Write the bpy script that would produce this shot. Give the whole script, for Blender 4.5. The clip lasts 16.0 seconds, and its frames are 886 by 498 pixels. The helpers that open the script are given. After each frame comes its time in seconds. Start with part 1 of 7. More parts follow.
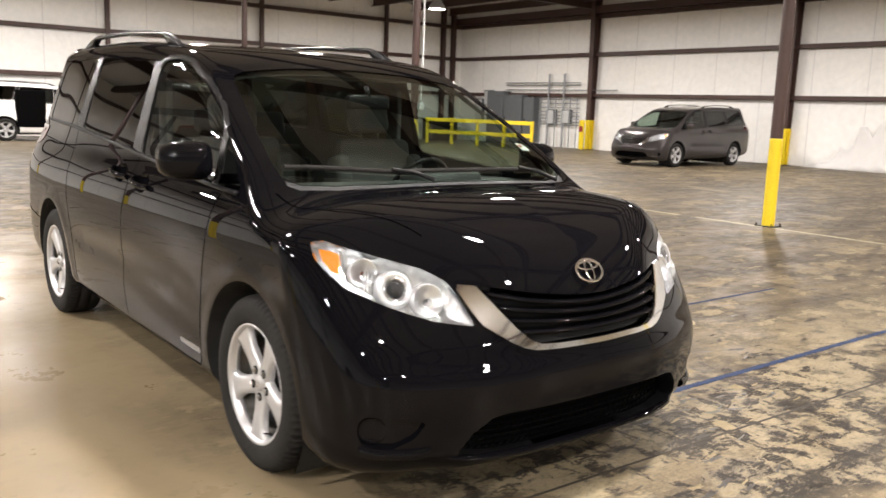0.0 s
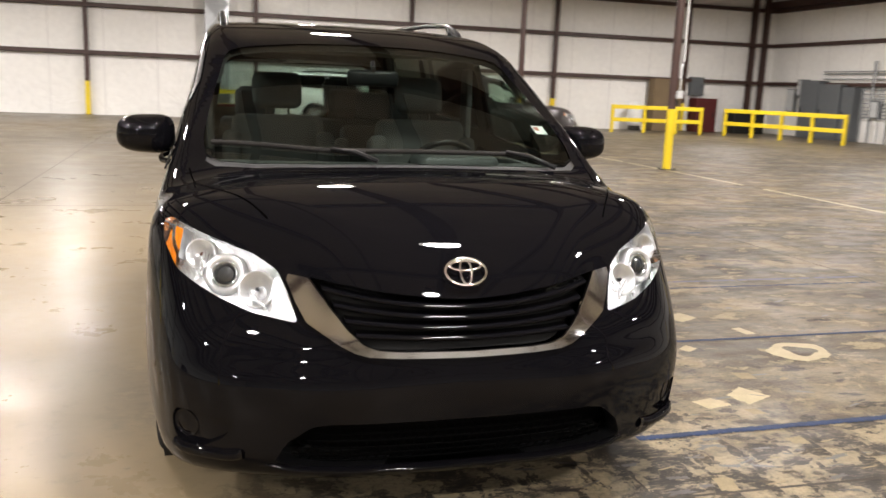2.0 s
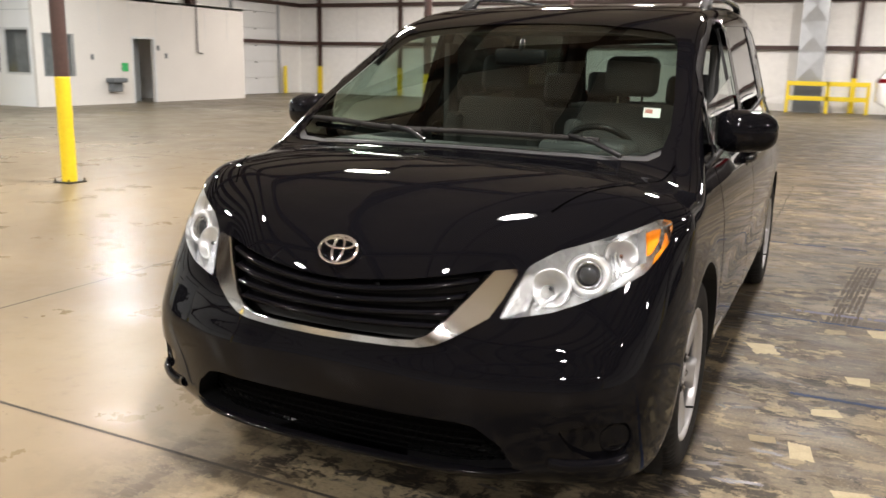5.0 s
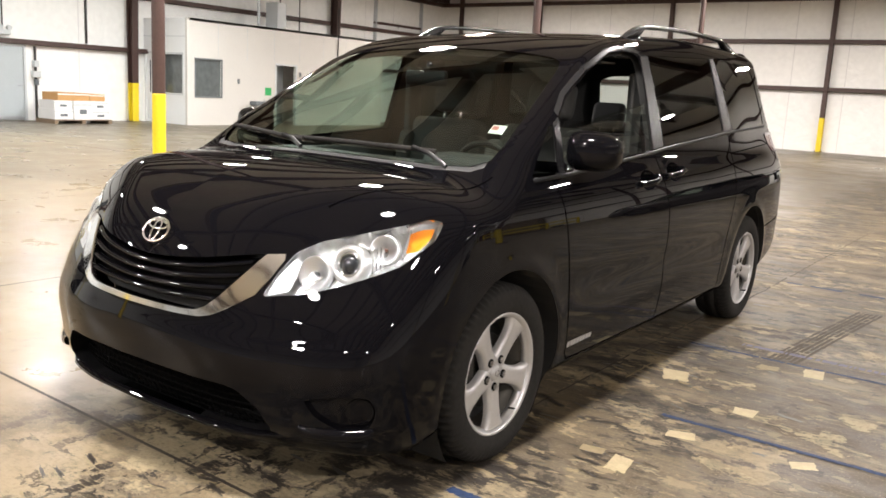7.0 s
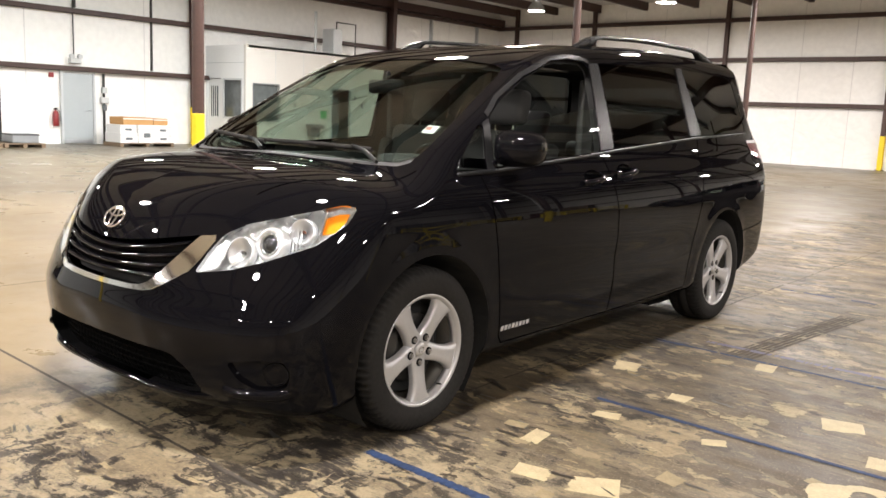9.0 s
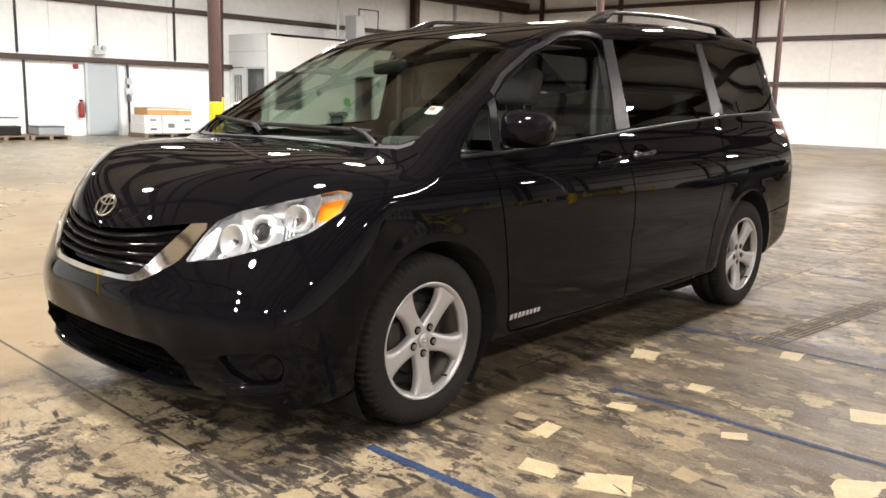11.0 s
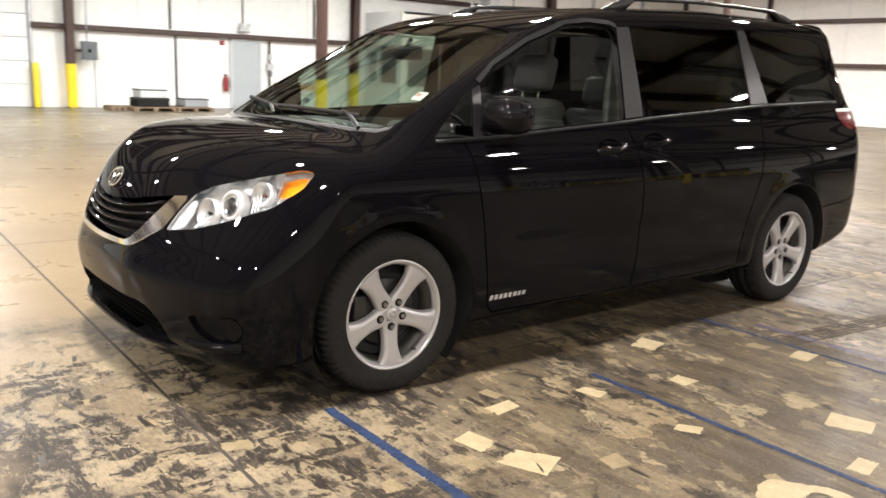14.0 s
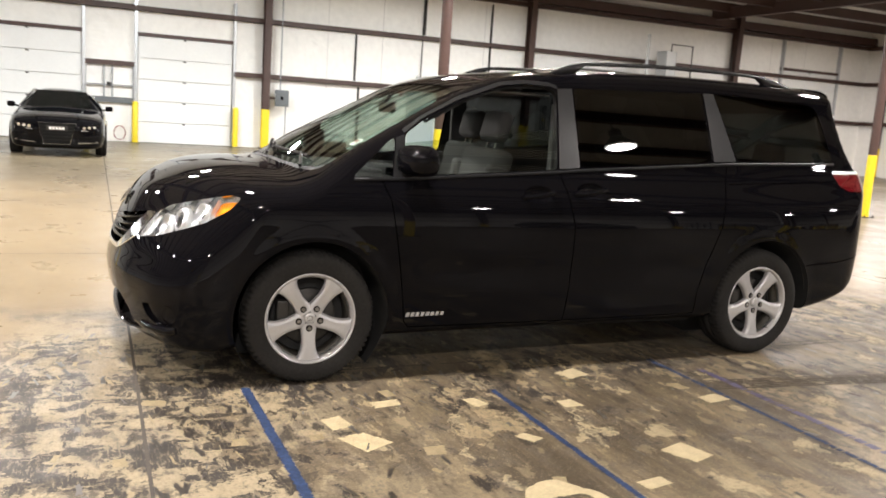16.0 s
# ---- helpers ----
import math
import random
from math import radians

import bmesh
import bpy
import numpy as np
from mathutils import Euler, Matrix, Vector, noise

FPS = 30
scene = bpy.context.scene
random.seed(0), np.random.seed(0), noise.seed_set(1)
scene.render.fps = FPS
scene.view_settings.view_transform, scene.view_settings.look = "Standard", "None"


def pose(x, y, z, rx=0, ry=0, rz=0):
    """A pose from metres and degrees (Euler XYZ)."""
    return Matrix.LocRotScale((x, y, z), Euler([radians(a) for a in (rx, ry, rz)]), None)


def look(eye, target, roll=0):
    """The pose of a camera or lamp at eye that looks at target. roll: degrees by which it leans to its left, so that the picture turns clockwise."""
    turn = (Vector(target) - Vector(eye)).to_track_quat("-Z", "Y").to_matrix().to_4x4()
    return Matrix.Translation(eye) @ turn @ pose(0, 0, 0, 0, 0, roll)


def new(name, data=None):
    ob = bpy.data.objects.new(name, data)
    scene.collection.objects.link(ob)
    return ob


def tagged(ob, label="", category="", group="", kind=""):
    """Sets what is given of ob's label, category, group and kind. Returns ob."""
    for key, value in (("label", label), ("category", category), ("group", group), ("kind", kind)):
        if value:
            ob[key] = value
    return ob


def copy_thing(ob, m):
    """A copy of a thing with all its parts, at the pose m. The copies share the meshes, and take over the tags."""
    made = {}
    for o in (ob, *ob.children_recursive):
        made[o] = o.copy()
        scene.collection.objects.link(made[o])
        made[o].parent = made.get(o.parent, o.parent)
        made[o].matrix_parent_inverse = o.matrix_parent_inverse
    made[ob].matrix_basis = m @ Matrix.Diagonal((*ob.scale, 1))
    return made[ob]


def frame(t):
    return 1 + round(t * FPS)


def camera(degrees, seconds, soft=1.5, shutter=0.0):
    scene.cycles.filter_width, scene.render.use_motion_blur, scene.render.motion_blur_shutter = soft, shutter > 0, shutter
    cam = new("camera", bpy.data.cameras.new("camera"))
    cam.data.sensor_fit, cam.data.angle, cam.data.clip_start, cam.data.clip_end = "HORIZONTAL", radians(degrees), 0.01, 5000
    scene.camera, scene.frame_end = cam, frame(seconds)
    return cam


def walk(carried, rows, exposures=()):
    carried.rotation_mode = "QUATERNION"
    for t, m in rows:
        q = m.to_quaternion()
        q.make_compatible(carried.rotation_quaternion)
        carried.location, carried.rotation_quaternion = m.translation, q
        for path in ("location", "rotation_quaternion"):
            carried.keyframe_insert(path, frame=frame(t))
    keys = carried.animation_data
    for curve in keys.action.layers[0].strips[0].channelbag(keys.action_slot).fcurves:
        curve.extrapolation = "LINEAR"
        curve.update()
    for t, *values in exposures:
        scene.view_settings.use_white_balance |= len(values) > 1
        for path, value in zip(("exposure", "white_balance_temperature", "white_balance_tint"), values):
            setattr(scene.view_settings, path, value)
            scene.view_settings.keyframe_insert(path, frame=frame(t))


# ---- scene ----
cam = camera(55.3, 16.0, 1.6, 0.5)
PATH = [
    (0, (-2.378, -3.014, 1.457), (-1.16, -1.461, 1.13), 2.0),
    (0.5, (-1.954, -3.081, 1.46), (-0.842, -1.455, 1.114), 2.0),
    (1, (-1.598, -3.235, 1.462), (-0.662, -1.502, 1.115), 2.5),
    (1.5, (-1.23, -3.403, 1.464), (-0.47, -1.588, 1.108), 2.9),
    (2, (-0.822, -3.385, 1.446), (-0.263, -1.501, 1.072), 2.3),
    (2.5, (-0.454, -3.415, 1.448), (-0.103, -1.485, 1.059), 2.0),
    (3, (-0.073, -3.529, 1.468), (0.011, -1.57, 1.073), 3.0),
    (3.5, (0.305, -3.404, 1.441), (0.14, -1.452, 1.035), 3.0),
    (4, (0.64, -3.278, 1.46), (0.251, -1.363, 1.036), 2.0),
    (4.2, (0.785, -3.266, 1.454), (0.297, -1.373, 1.03), 1.6),
    (6.3, (2.251, -2.682, 1.436), (1.14, -1.076, 1.002), 2.7),
    (6.5, (2.356, -2.679, 1.422), (1.236, -1.074, 1.008), 3.1),
    (7, (2.594, -2.716, 1.413), (1.447, -1.119, 1.049), 3.0),
    (7.5, (2.807, -2.596, 1.385), (1.604, -1.034, 1.047), 2.9),
    (8, (2.979, -2.518, 1.363), (1.721, -1.0, 1.028), 2.1),
    (8.5, (3.117, -2.582, 1.348), (1.837, -1.078, 1.029), 2.0),
    (9, (3.264, -2.629, 1.346), (1.984, -1.124, 1.03), 2.4),
    (11.5, (3.234, -2.415, 1.318), (1.905, -0.965, 0.955), 1.2),
    (12, (3.22, -2.396, 1.321), (1.897, -0.946, 0.939), 1.2),
    (12.5, (3.181, -2.285, 1.333), (1.84, -0.858, 0.927), 1.5),
    (13, (3.272, -2.166, 1.346), (1.884, -0.782, 0.946), 1.4),
    (13.5, (3.567, -2.164, 1.365), (2.131, -0.832, 0.963), 1.9),
    (14, (3.855, -2.018, 1.385), (2.309, -0.817, 0.975), 2.3),
    (14.5, (4.153, -1.798, 1.407), (2.503, -0.737, 1.02), 2.6),
    (15, (4.532, -1.658, 1.405), (2.835, -0.671, 1.023), 3.5),
    (15.5, (4.898, -1.409, 1.434), (3.147, -0.517, 1.06), 3.4),
    (16, (5.177, -1.166, 1.462), (3.373, -0.363, 1.145), 3.9),
]
walk(cam, [(t, look(eye, target, roll)) for t, eye, target, roll in PATH], [(0.0, -0.06), (1.0, -0.10), (2.0, -0.28), (3.5, -0.44), (4.2, -0.44), (6.3, -0.06), (9.0, 0.0), (12.0, 0.07), (16.0, 0.02)])

# ---------------------------------------------------------------- world, lamps, exposure
world = bpy.data.worlds.new("hall_world")
scene.world = world
world.use_nodes = True
world.node_tree.nodes["Background"].inputs[0].default_value = (0.9, 0.95, 1.0, 1)
world.node_tree.nodes["Background"].inputs[1].default_value = 0.02

# hall: west wall x = XW, east wall x = XE, north wall y = YN, south wall y = YS (behind the camera)
XW, XE, YN, YS, ZC = -21.6, 24.2, 30.0, -24.0, 6.2
LAMP_Z = 5.2
LAMP_POWER = 545.0
LAMPS = [(x, y) for x, ys in ((8.3, (-12.4, -2.1, 8.0, 15.9, 23.6)), (17.8, (-12.4, -5.0, 2.0, 9.5, 16.5, 23.6))) for y in ys] + [(-15.2, y) for y in (-14.9, -7.2, 0.5, 7.0, 12.6, 23.8)] + [(x, y) for x in (-6.6, 0.9) for y in (-12.4, -6.6)]
# the lamp at (2.6, 24.4) is added only to brighten the north wall
LAMPS += [(2.6, 24.4), (-6.6, -2.1), (-9.9, 6.8), (-9.9, 15.2), (-9.9, 23.5), (-4.2, 5.0), (-4.2, 13.5), (-4.2, 22.0), (1.1, -1.3), (1.0, 8.0)]
for n, (x, y) in enumerate(LAMPS):
    light = bpy.data.lights.new("high_bay_light", "AREA")
    light.shape, light.size, light.energy, light.color, light.spread = "DISK", 0.52, LAMP_POWER, (1.0, 0.93, 0.89) if x > -12 or y > 14 else (0.93, 0.98, 1.0), radians(180)
    new("high_bay_light", light).location = (x, y, LAMP_Z - 0.012)


# ---------------------------------------------------------------- materials
def material(name, base, rough=0.5, metal=0.0, coat=0.0, vary=0.12, scale=3.0, fine=40.0, bump=0.0, spec=0.5):
    m = bpy.data.materials.new(name)
    m.use_nodes = True
    nt = m.node_tree
    b = nt.nodes["Principled BSDF"]
    b.inputs["Roughness"].default_value = rough
    b.inputs["Metallic"].default_value = metal
    b.inputs["Specular IOR Level"].default_value = spec
    b.inputs["Coat Weight"].default_value = coat
    b.inputs["Coat Roughness"].default_value = 0.008
    b.inputs["Coat IOR"].default_value = 1.235
    b.inputs["Base Color"].default_value = (*base, 1)
    if vary > 0 or bump > 0:
        tc = nt.nodes.new("ShaderNodeTexCoord")
        n1 = nt.nodes.new("ShaderNodeTexNoise")
        n1.inputs["Scale"].default_value = scale
        n1.inputs["Detail"].default_value = 5
        n2 = nt.nodes.new("ShaderNodeTexNoise")
        n2.inputs["Scale"].default_value = fine
        n2.inputs["Detail"].default_value = 3
        for n in (n1, n2):
            nt.links.new(tc.outputs["Object"], n.inputs["Vector"])
        mx = nt.nodes.new("ShaderNodeMath")
        mx.operation = "ADD"
        nt.links.new(n1.outputs["Fac"], mx.inputs[0])
        nt.links.new(n2.outputs["Fac"], mx.inputs[1])
        mr = nt.nodes.new("ShaderNodeMapRange")
        mr.inputs["From Min"].default_value, mr.inputs["From Max"].default_value = 0.6, 1.4
        mr.inputs["To Min"].default_value, mr.inputs["To Max"].default_value = 1 - vary, 1 + vary
        nt.links.new(mx.outputs[0], mr.inputs["Value"])
        mul = nt.nodes.new("ShaderNodeVectorMath")
        mul.operation = "SCALE"
        mul.inputs[0].default_value = base
        nt.links.new(mr.outputs[0], mul.inputs["Scale"])
        nt.links.new(mul.outputs[0], b.inputs["Base Color"])
        if bump > 0:
            bp = nt.nodes.new("ShaderNodeBump")
            bp.inputs["Strength"].default_value = bump
            bp.inputs["Distance"].default_value = 0.01
            nt.links.new(n2.outputs["Fac"], bp.inputs["Height"])
            nt.links.new(bp.outputs[0], b.inputs["Normal"])
    return m


def glow(name, colour, strength):
    m = bpy.data.materials.new(name)
    m.use_nodes = True
    nt = m.node_tree
    nt.nodes.remove(nt.nodes["Principled BSDF"])
    e = nt.nodes.new("ShaderNodeEmission")
    e.inputs[0].default_value, e.inputs[1].default_value = (*colour, 1), strength
    nt.links.new(e.outputs[0], nt.nodes["Material Output"].inputs[0])
    return m


def glass(name, tint, rough=0.0, base=0.055):
    """Thin pane: clear transmission with a fresnel mirror over it."""
    m = bpy.data.materials.new(name)
    m.use_nodes = True
    nt = m.node_tree
    nt.nodes.remove(nt.nodes["Principled BSDF"])
    tr = nt.nodes.new("ShaderNodeBsdfTransparent")
    tr.inputs[0].default_value = (*tint, 1)
    gl = nt.nodes.new("ShaderNodeBsdfGlossy")
    gl.inputs["Roughness"].default_value = rough
    lw = nt.nodes.new("ShaderNodeLayerWeight")
    lw.inputs["Blend"].default_value = 0.5
    pw = nt.nodes.new("ShaderNodeMath")
    pw.operation = "POWER"
    pw.inputs[1].default_value = 4.6
    nt.links.new(lw.outputs["Facing"], pw.inputs[0])
    fr = nt.nodes.new("ShaderNodeMapRange")
    fr.inputs["To Min"].default_value = base
    nt.links.new(pw.outputs[0], fr.inputs["Value"])
    mix = nt.nodes.new("ShaderNodeMixShader")
    nt.links.new(fr.outputs[0], mix.inputs[0])
    nt.links.new(tr.outputs[0], mix.inputs[1])
    nt.links.new(gl.outputs[0], mix.inputs[2])
    nt.links.new(mix.outputs[0], nt.nodes["Material Output"].inputs[0])
    return m


M = {}
M["black_paint"] = material("black_paint", (0.0032, 0.0031, 0.0040), 0.4, 0, 1.0, 0, spec=0.0)
M["grey_paint"] = material("grey_paint", (0.040, 0.035, 0.035), 0.3, 0.5, 1.0, 0)
M["white_paint"] = material("white_paint", (0.75, 0.75, 0.73), 0.3, 0, 1.0, 0.03)
M["trim"] = material("trim", (0.006, 0.006, 0.0065), 0.4, 0, 0, 0.1, 8, 120, 0.05, spec=0.2)
M["satin"] = material("satin", (0.016, 0.016, 0.017), 0.27, 0.0, 0.0, 0.1, 6, 90, 0.0, spec=0.2)
M["moulding"] = material("moulding", (0.010, 0.010, 0.011), 0.45, 0.0, 0, 0, spec=0.12)
M["shut"] = material("shut", (0.0006, 0.0006, 0.0006), 1.0, 0, 0, 0, spec=0.0)
M["cowl"] = material("cowl", (0.03, 0.03, 0.032), 0.6, 0, 0, 0.1, 8, 150, 0.1)
M["rubber"] = material("rubber", (0.019, 0.018, 0.017), 0.85, 0, 0, 0.3, 6, 60, 0.1, spec=0.13)
M["alloy"] = material("alloy", (0.50, 0.50, 0.51), 0.36, 0.55, 0.3, 0.05, 8, 80)
M["chrome"] = material("chrome", (0.82, 0.83, 0.84), 0.06, 1.0, 0, 0)
M["bright_trim"] = material("bright_trim", (0.82, 0.83, 0.84), 0.085, 1.0, 0, 0)
M["dark_metal"] = material("dark_metal", (0.05, 0.048, 0.045), 0.5, 0.8, 0, 0.2, 10, 60)
M["liner"] = material("liner", (0.01, 0.01, 0.01), 0.9, 0, 0, 0.1)
M["dash"] = material("dash", (0.035, 0.036, 0.036), 0.6, 0, 0, 0.08, 6, 150, 0.1)
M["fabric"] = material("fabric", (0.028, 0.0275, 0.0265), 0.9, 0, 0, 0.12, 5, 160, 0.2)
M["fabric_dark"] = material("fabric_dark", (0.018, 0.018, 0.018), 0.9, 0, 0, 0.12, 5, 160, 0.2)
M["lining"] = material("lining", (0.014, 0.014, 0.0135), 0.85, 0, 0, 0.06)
M["headliner"] = material("headliner", (0.13, 0.126, 0.12), 0.95, 0, 0, 0.05)
M["windscreen"] = glass("windscreen", (0.40, 0.50, 0.44))
M["privacy"] = glass("privacy", (0.022, 0.024, 0.024))
M["rear_glass"] = glass("rear_glass", (0.45, 0.50, 0.48))
M["clear"] = glass("clear", (0.70, 0.78, 0.73))
M["tint"] = glass("tint", (0.22, 0.24, 0.23))
M["lens"] = glass("lens", (0.93, 0.95, 0.95))
M["amber"] = material("amber", (0.85, 0.24, 0.01), 0.15, 0, 1.0, 0)
M["red_lens"] = material("red_lens", (0.11, 0.004, 0.007), 0.12, 0, 1.0, 0)
M["reflector"] = material("reflector", (0.60, 0.61, 0.63), 0.26, 0.72, 0, 0.25, 18, 40, 0.6)
M["label"] = material("label", (0.8, 0.8, 0.78), 0.5, 0, 0, 0.02)
M["label_red"] = material("label_red", (0.5, 0.16, 0.14), 0.5, 0, 0, 0.02)
M["yellow"] = material("yellow", (0.80, 0.60, 0.02), 0.42, 0, 0, 0.10, 2, 30, 0.05)
M["brown_steel"] = material("brown_steel", (0.060, 0.030, 0.024), 0.5, 0, 0, 0.2, 2, 30, 0.05)
M["grey_steel"] = material("grey_steel", (0.30, 0.31, 0.32), 0.45, 0.3, 0, 0.1, 4, 40)
M["galvanised"] = material("galvanised", (0.50, 0.52, 0.54), 0.35, 0.7, 0, 0.12, 4, 25)
M["roof_deck"] = material("roof_deck", (0.62, 0.615, 0.605), 0.8, 0, 0, 0.15, 0.6, 6)
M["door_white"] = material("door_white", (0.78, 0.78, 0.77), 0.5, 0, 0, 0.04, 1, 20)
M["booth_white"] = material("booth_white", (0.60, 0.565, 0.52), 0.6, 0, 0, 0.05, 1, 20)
M["door_grey"] = material("door_grey", (0.42, 0.45, 0.46), 0.5, 0, 0, 0.05, 2, 30)
M["dark_glass"] = material("dark_glass", (0.10, 0.11, 0.11), 0.08, 0, 0, 0.2, 1.5, 6)
M["cardboard"] = material("cardboard", (0.48, 0.26, 0.10), 0.8, 0, 0, 0.1, 4, 60)
M["carton"] = material("carton", (0.72, 0.70, 0.68), 0.7, 0, 0, 0.06, 4, 60)
M["pallet"] = material("pallet", (0.20, 0.14, 0.09), 0.85, 0, 0, 0.25, 5, 60, 0.2)
M["box_grey"] = material("box_grey", (0.125, 0.135, 0.142), 0.5, 0.1, 0, 0.1, 4, 30)
M["box_light"] = material("box_light", (0.55, 0.56, 0.56), 0.5, 0.1, 0, 0.08, 4, 30)
M["red_paint"] = material("red_paint", (0.24, 0.018, 0.02), 0.4, 0, 0.3, 0.1, 4, 30)
M["green_paint"] = material("green_paint", (0.03, 0.35, 0.10), 0.5, 0, 0, 0.1)
M["red_steel"] = material("red_steel", (0.085, 0.012, 0.012), 0.5, 0, 0, 0.15, 3, 30)
M["car_glass"] = material("car_glass", (0.006, 0.007, 0.007), 0.04, 0, 0, 0, spec=0.6)
M["plywood"] = material("plywood", (0.19, 0.135, 0.075), 0.7, 0, 0, 0.12, 3, 40)
M["tape_blue"] = material("tape_blue", (0.015, 0.029, 0.072), 0.65, 0, 0, 0.5, 9, 50, 0, 0.25)
M["grille_black"] = material("grille_black", (0.0015, 0.0015, 0.0016), 0.8, 0, 0, 0, spec=0.03)
M["lamp_ring"] = material("lamp_ring", (0.46, 0.46, 0.47), 0.18, 0.9, 0, 0)
M["lamp_silver"] = material("lamp_silver", (0.66, 0.67, 0.69), 0.28, 0.8, 0.2, 0)
M["projector_glass"] = material("projector_glass", (0.022, 0.024, 0.027), 0.03, 0, 1.0, 0)
M["bulb_amber"] = material("bulb_amber", (0.10, 0.04, 0.025), 0.1, 0, 1.0, 0)
# rim barrel: warm metal, darkened for the shade behind the spokes
M["barrel_shade"] = material("barrel_shade", (0.040, 0.036, 0.030), 0.5, 0.5, 0, 0.2, 8, 60)
M["lug_steel"] = material("lug_steel", (0.32, 0.31, 0.30), 0.3, 0.9, 0, 0.1, 20, 90)
M["line_yellow"] = material("line_yellow", (0.42, 0.37, 0.24), 0.5, 0, 0, 0.35, 3, 25)
M["joint"] = material("joint", (0.040, 0.032, 0.024), 0.8, 0, 0, 0.3, 3, 30)
M["bulb"] = glow("bulb", (1.0, 0.96, 0.88), 40.0)


# ---------------------------------------------------------------- mesh helpers
def part(name, bm, mat, parent=None, label="", smooth=False):
    me = bpy.data.meshes.new(name)
    bm.normal_update()
    bm.to_mesh(me)
    bm.free()
    ob = new(name, me)
    for m in mat if isinstance(mat, (list, tuple)) else [mat]:
        me.materials.append(m)
    if smooth:
        me.polygons.foreach_set("use_smooth", [True] * len(me.polygons))
    if parent is not None:
        ob.parent = parent
    if label:
        ob["label"] = label
    return ob


def thing(name, m, label, category, group="", kind=""):
    ob = new(name)
    ob.matrix_basis = m if isinstance(m, Matrix) else Matrix.Translation(m)
    ob.empty_display_size = 0.2
    return tagged(ob, label, category, group, kind)


def box(bm, x0, x1, y0, y1, z0, z1, bevel=0.0, seg=1, m=None, mi=0):
    g = bmesh.ops.create_cube(bm, size=1.0)
    for v in g["verts"]:
        v.co = Vector(((x0 + x1) / 2 + v.co.x * (x1 - x0), (y0 + y1) / 2 + v.co.y * (y1 - y0), (z0 + z1) / 2 + v.co.z * (z1 - z0)))
    vs = list(g["verts"])
    if bevel > 0:
        es = list({e for v in vs for e in v.link_edges})
        r = bmesh.ops.bevel(bm, geom=es, offset=bevel, segments=seg, profile=0.5, affect="EDGES", clamp_overlap=True)
        vs = list({v for f in r["faces"] for v in f.verts} | {v for v in vs if v.is_valid})
    if m is not None:
        bmesh.ops.transform(bm, matrix=m, verts=vs)
    if mi:
        for f in {f for v in vs for f in v.link_faces}:
            f.material_index = mi
    return vs


def cyl(bm, a, b, r, seg=16, r2=None):
    a, b = Vector(a), Vector(b)
    d = b - a
    g = bmesh.ops.create_cone(bm, cap_ends=True, segments=seg, radius1=r, radius2=r if r2 is None else r2, depth=d.length)
    bmesh.ops.transform(bm, matrix=Matrix.Translation((a + b) / 2) @ d.to_track_quat("Z", "Y").to_matrix().to_4x4(), verts=g["verts"])
    return g["verts"]


def lathe(bm, profile, axis="x", seg=48, closed=False):
    """Turns (radius, along) pairs round an axis through the origin."""
    rings = []
    for i in range(seg):
        a = 2 * math.pi * i / seg
        c, s = math.cos(a), math.sin(a)
        rings.append([bm.verts.new((l, r * c, r * s) if axis == "x" else (r * c, r * s, l)) for r, l in profile])
    n = len(profile)
    for i in range(seg):
        p, q = rings[i], rings[(i + 1) % seg]
        for k in range(n if closed else n - 1):
            bm.faces.new((p[k], p[(k + 1) % n], q[(k + 1) % n], q[k]))
    return rings


def tube(bm, pts, r, seg=8, closed=False):
    """A round bar along points."""
    pts = [Vector(p) for p in pts]
    n = len(pts)
    rings, up = [], Vector((0, 0, 1))
    for i, p in enumerate(pts):
        d = (pts[(i + 1) % n] - pts[i - 1]) if closed else (pts[min(i + 1, n - 1)] - pts[max(i - 1, 0)])
        d.normalize()
        u = d.cross(up)
        if u.length < 0.05:
            u = d.cross(Vector((1, 0, 0)))
        u.normalize()
        w = u.cross(d)
        rings.append([bm.verts.new(p + (u * math.cos(2 * math.pi * k / seg) + w * math.sin(2 * math.pi * k / seg)) * r) for k in range(seg)])
    for i in range(n if closed else n - 1):
        a, b = rings[i], rings[(i + 1) % n]
        for k in range(seg):
            bm.faces.new((a[k], a[(k + 1) % seg], b[(k + 1) % seg], b[k]))
    if not closed:
        bm.faces.new(rings[0])
        bm.faces.new(list(reversed(rings[-1])))


def one(name, mat, build, parent=None, label="", smooth=False):
    bm = bmesh.new()
    build(bm)
    return part(name, bm, mat, parent, label, smooth)


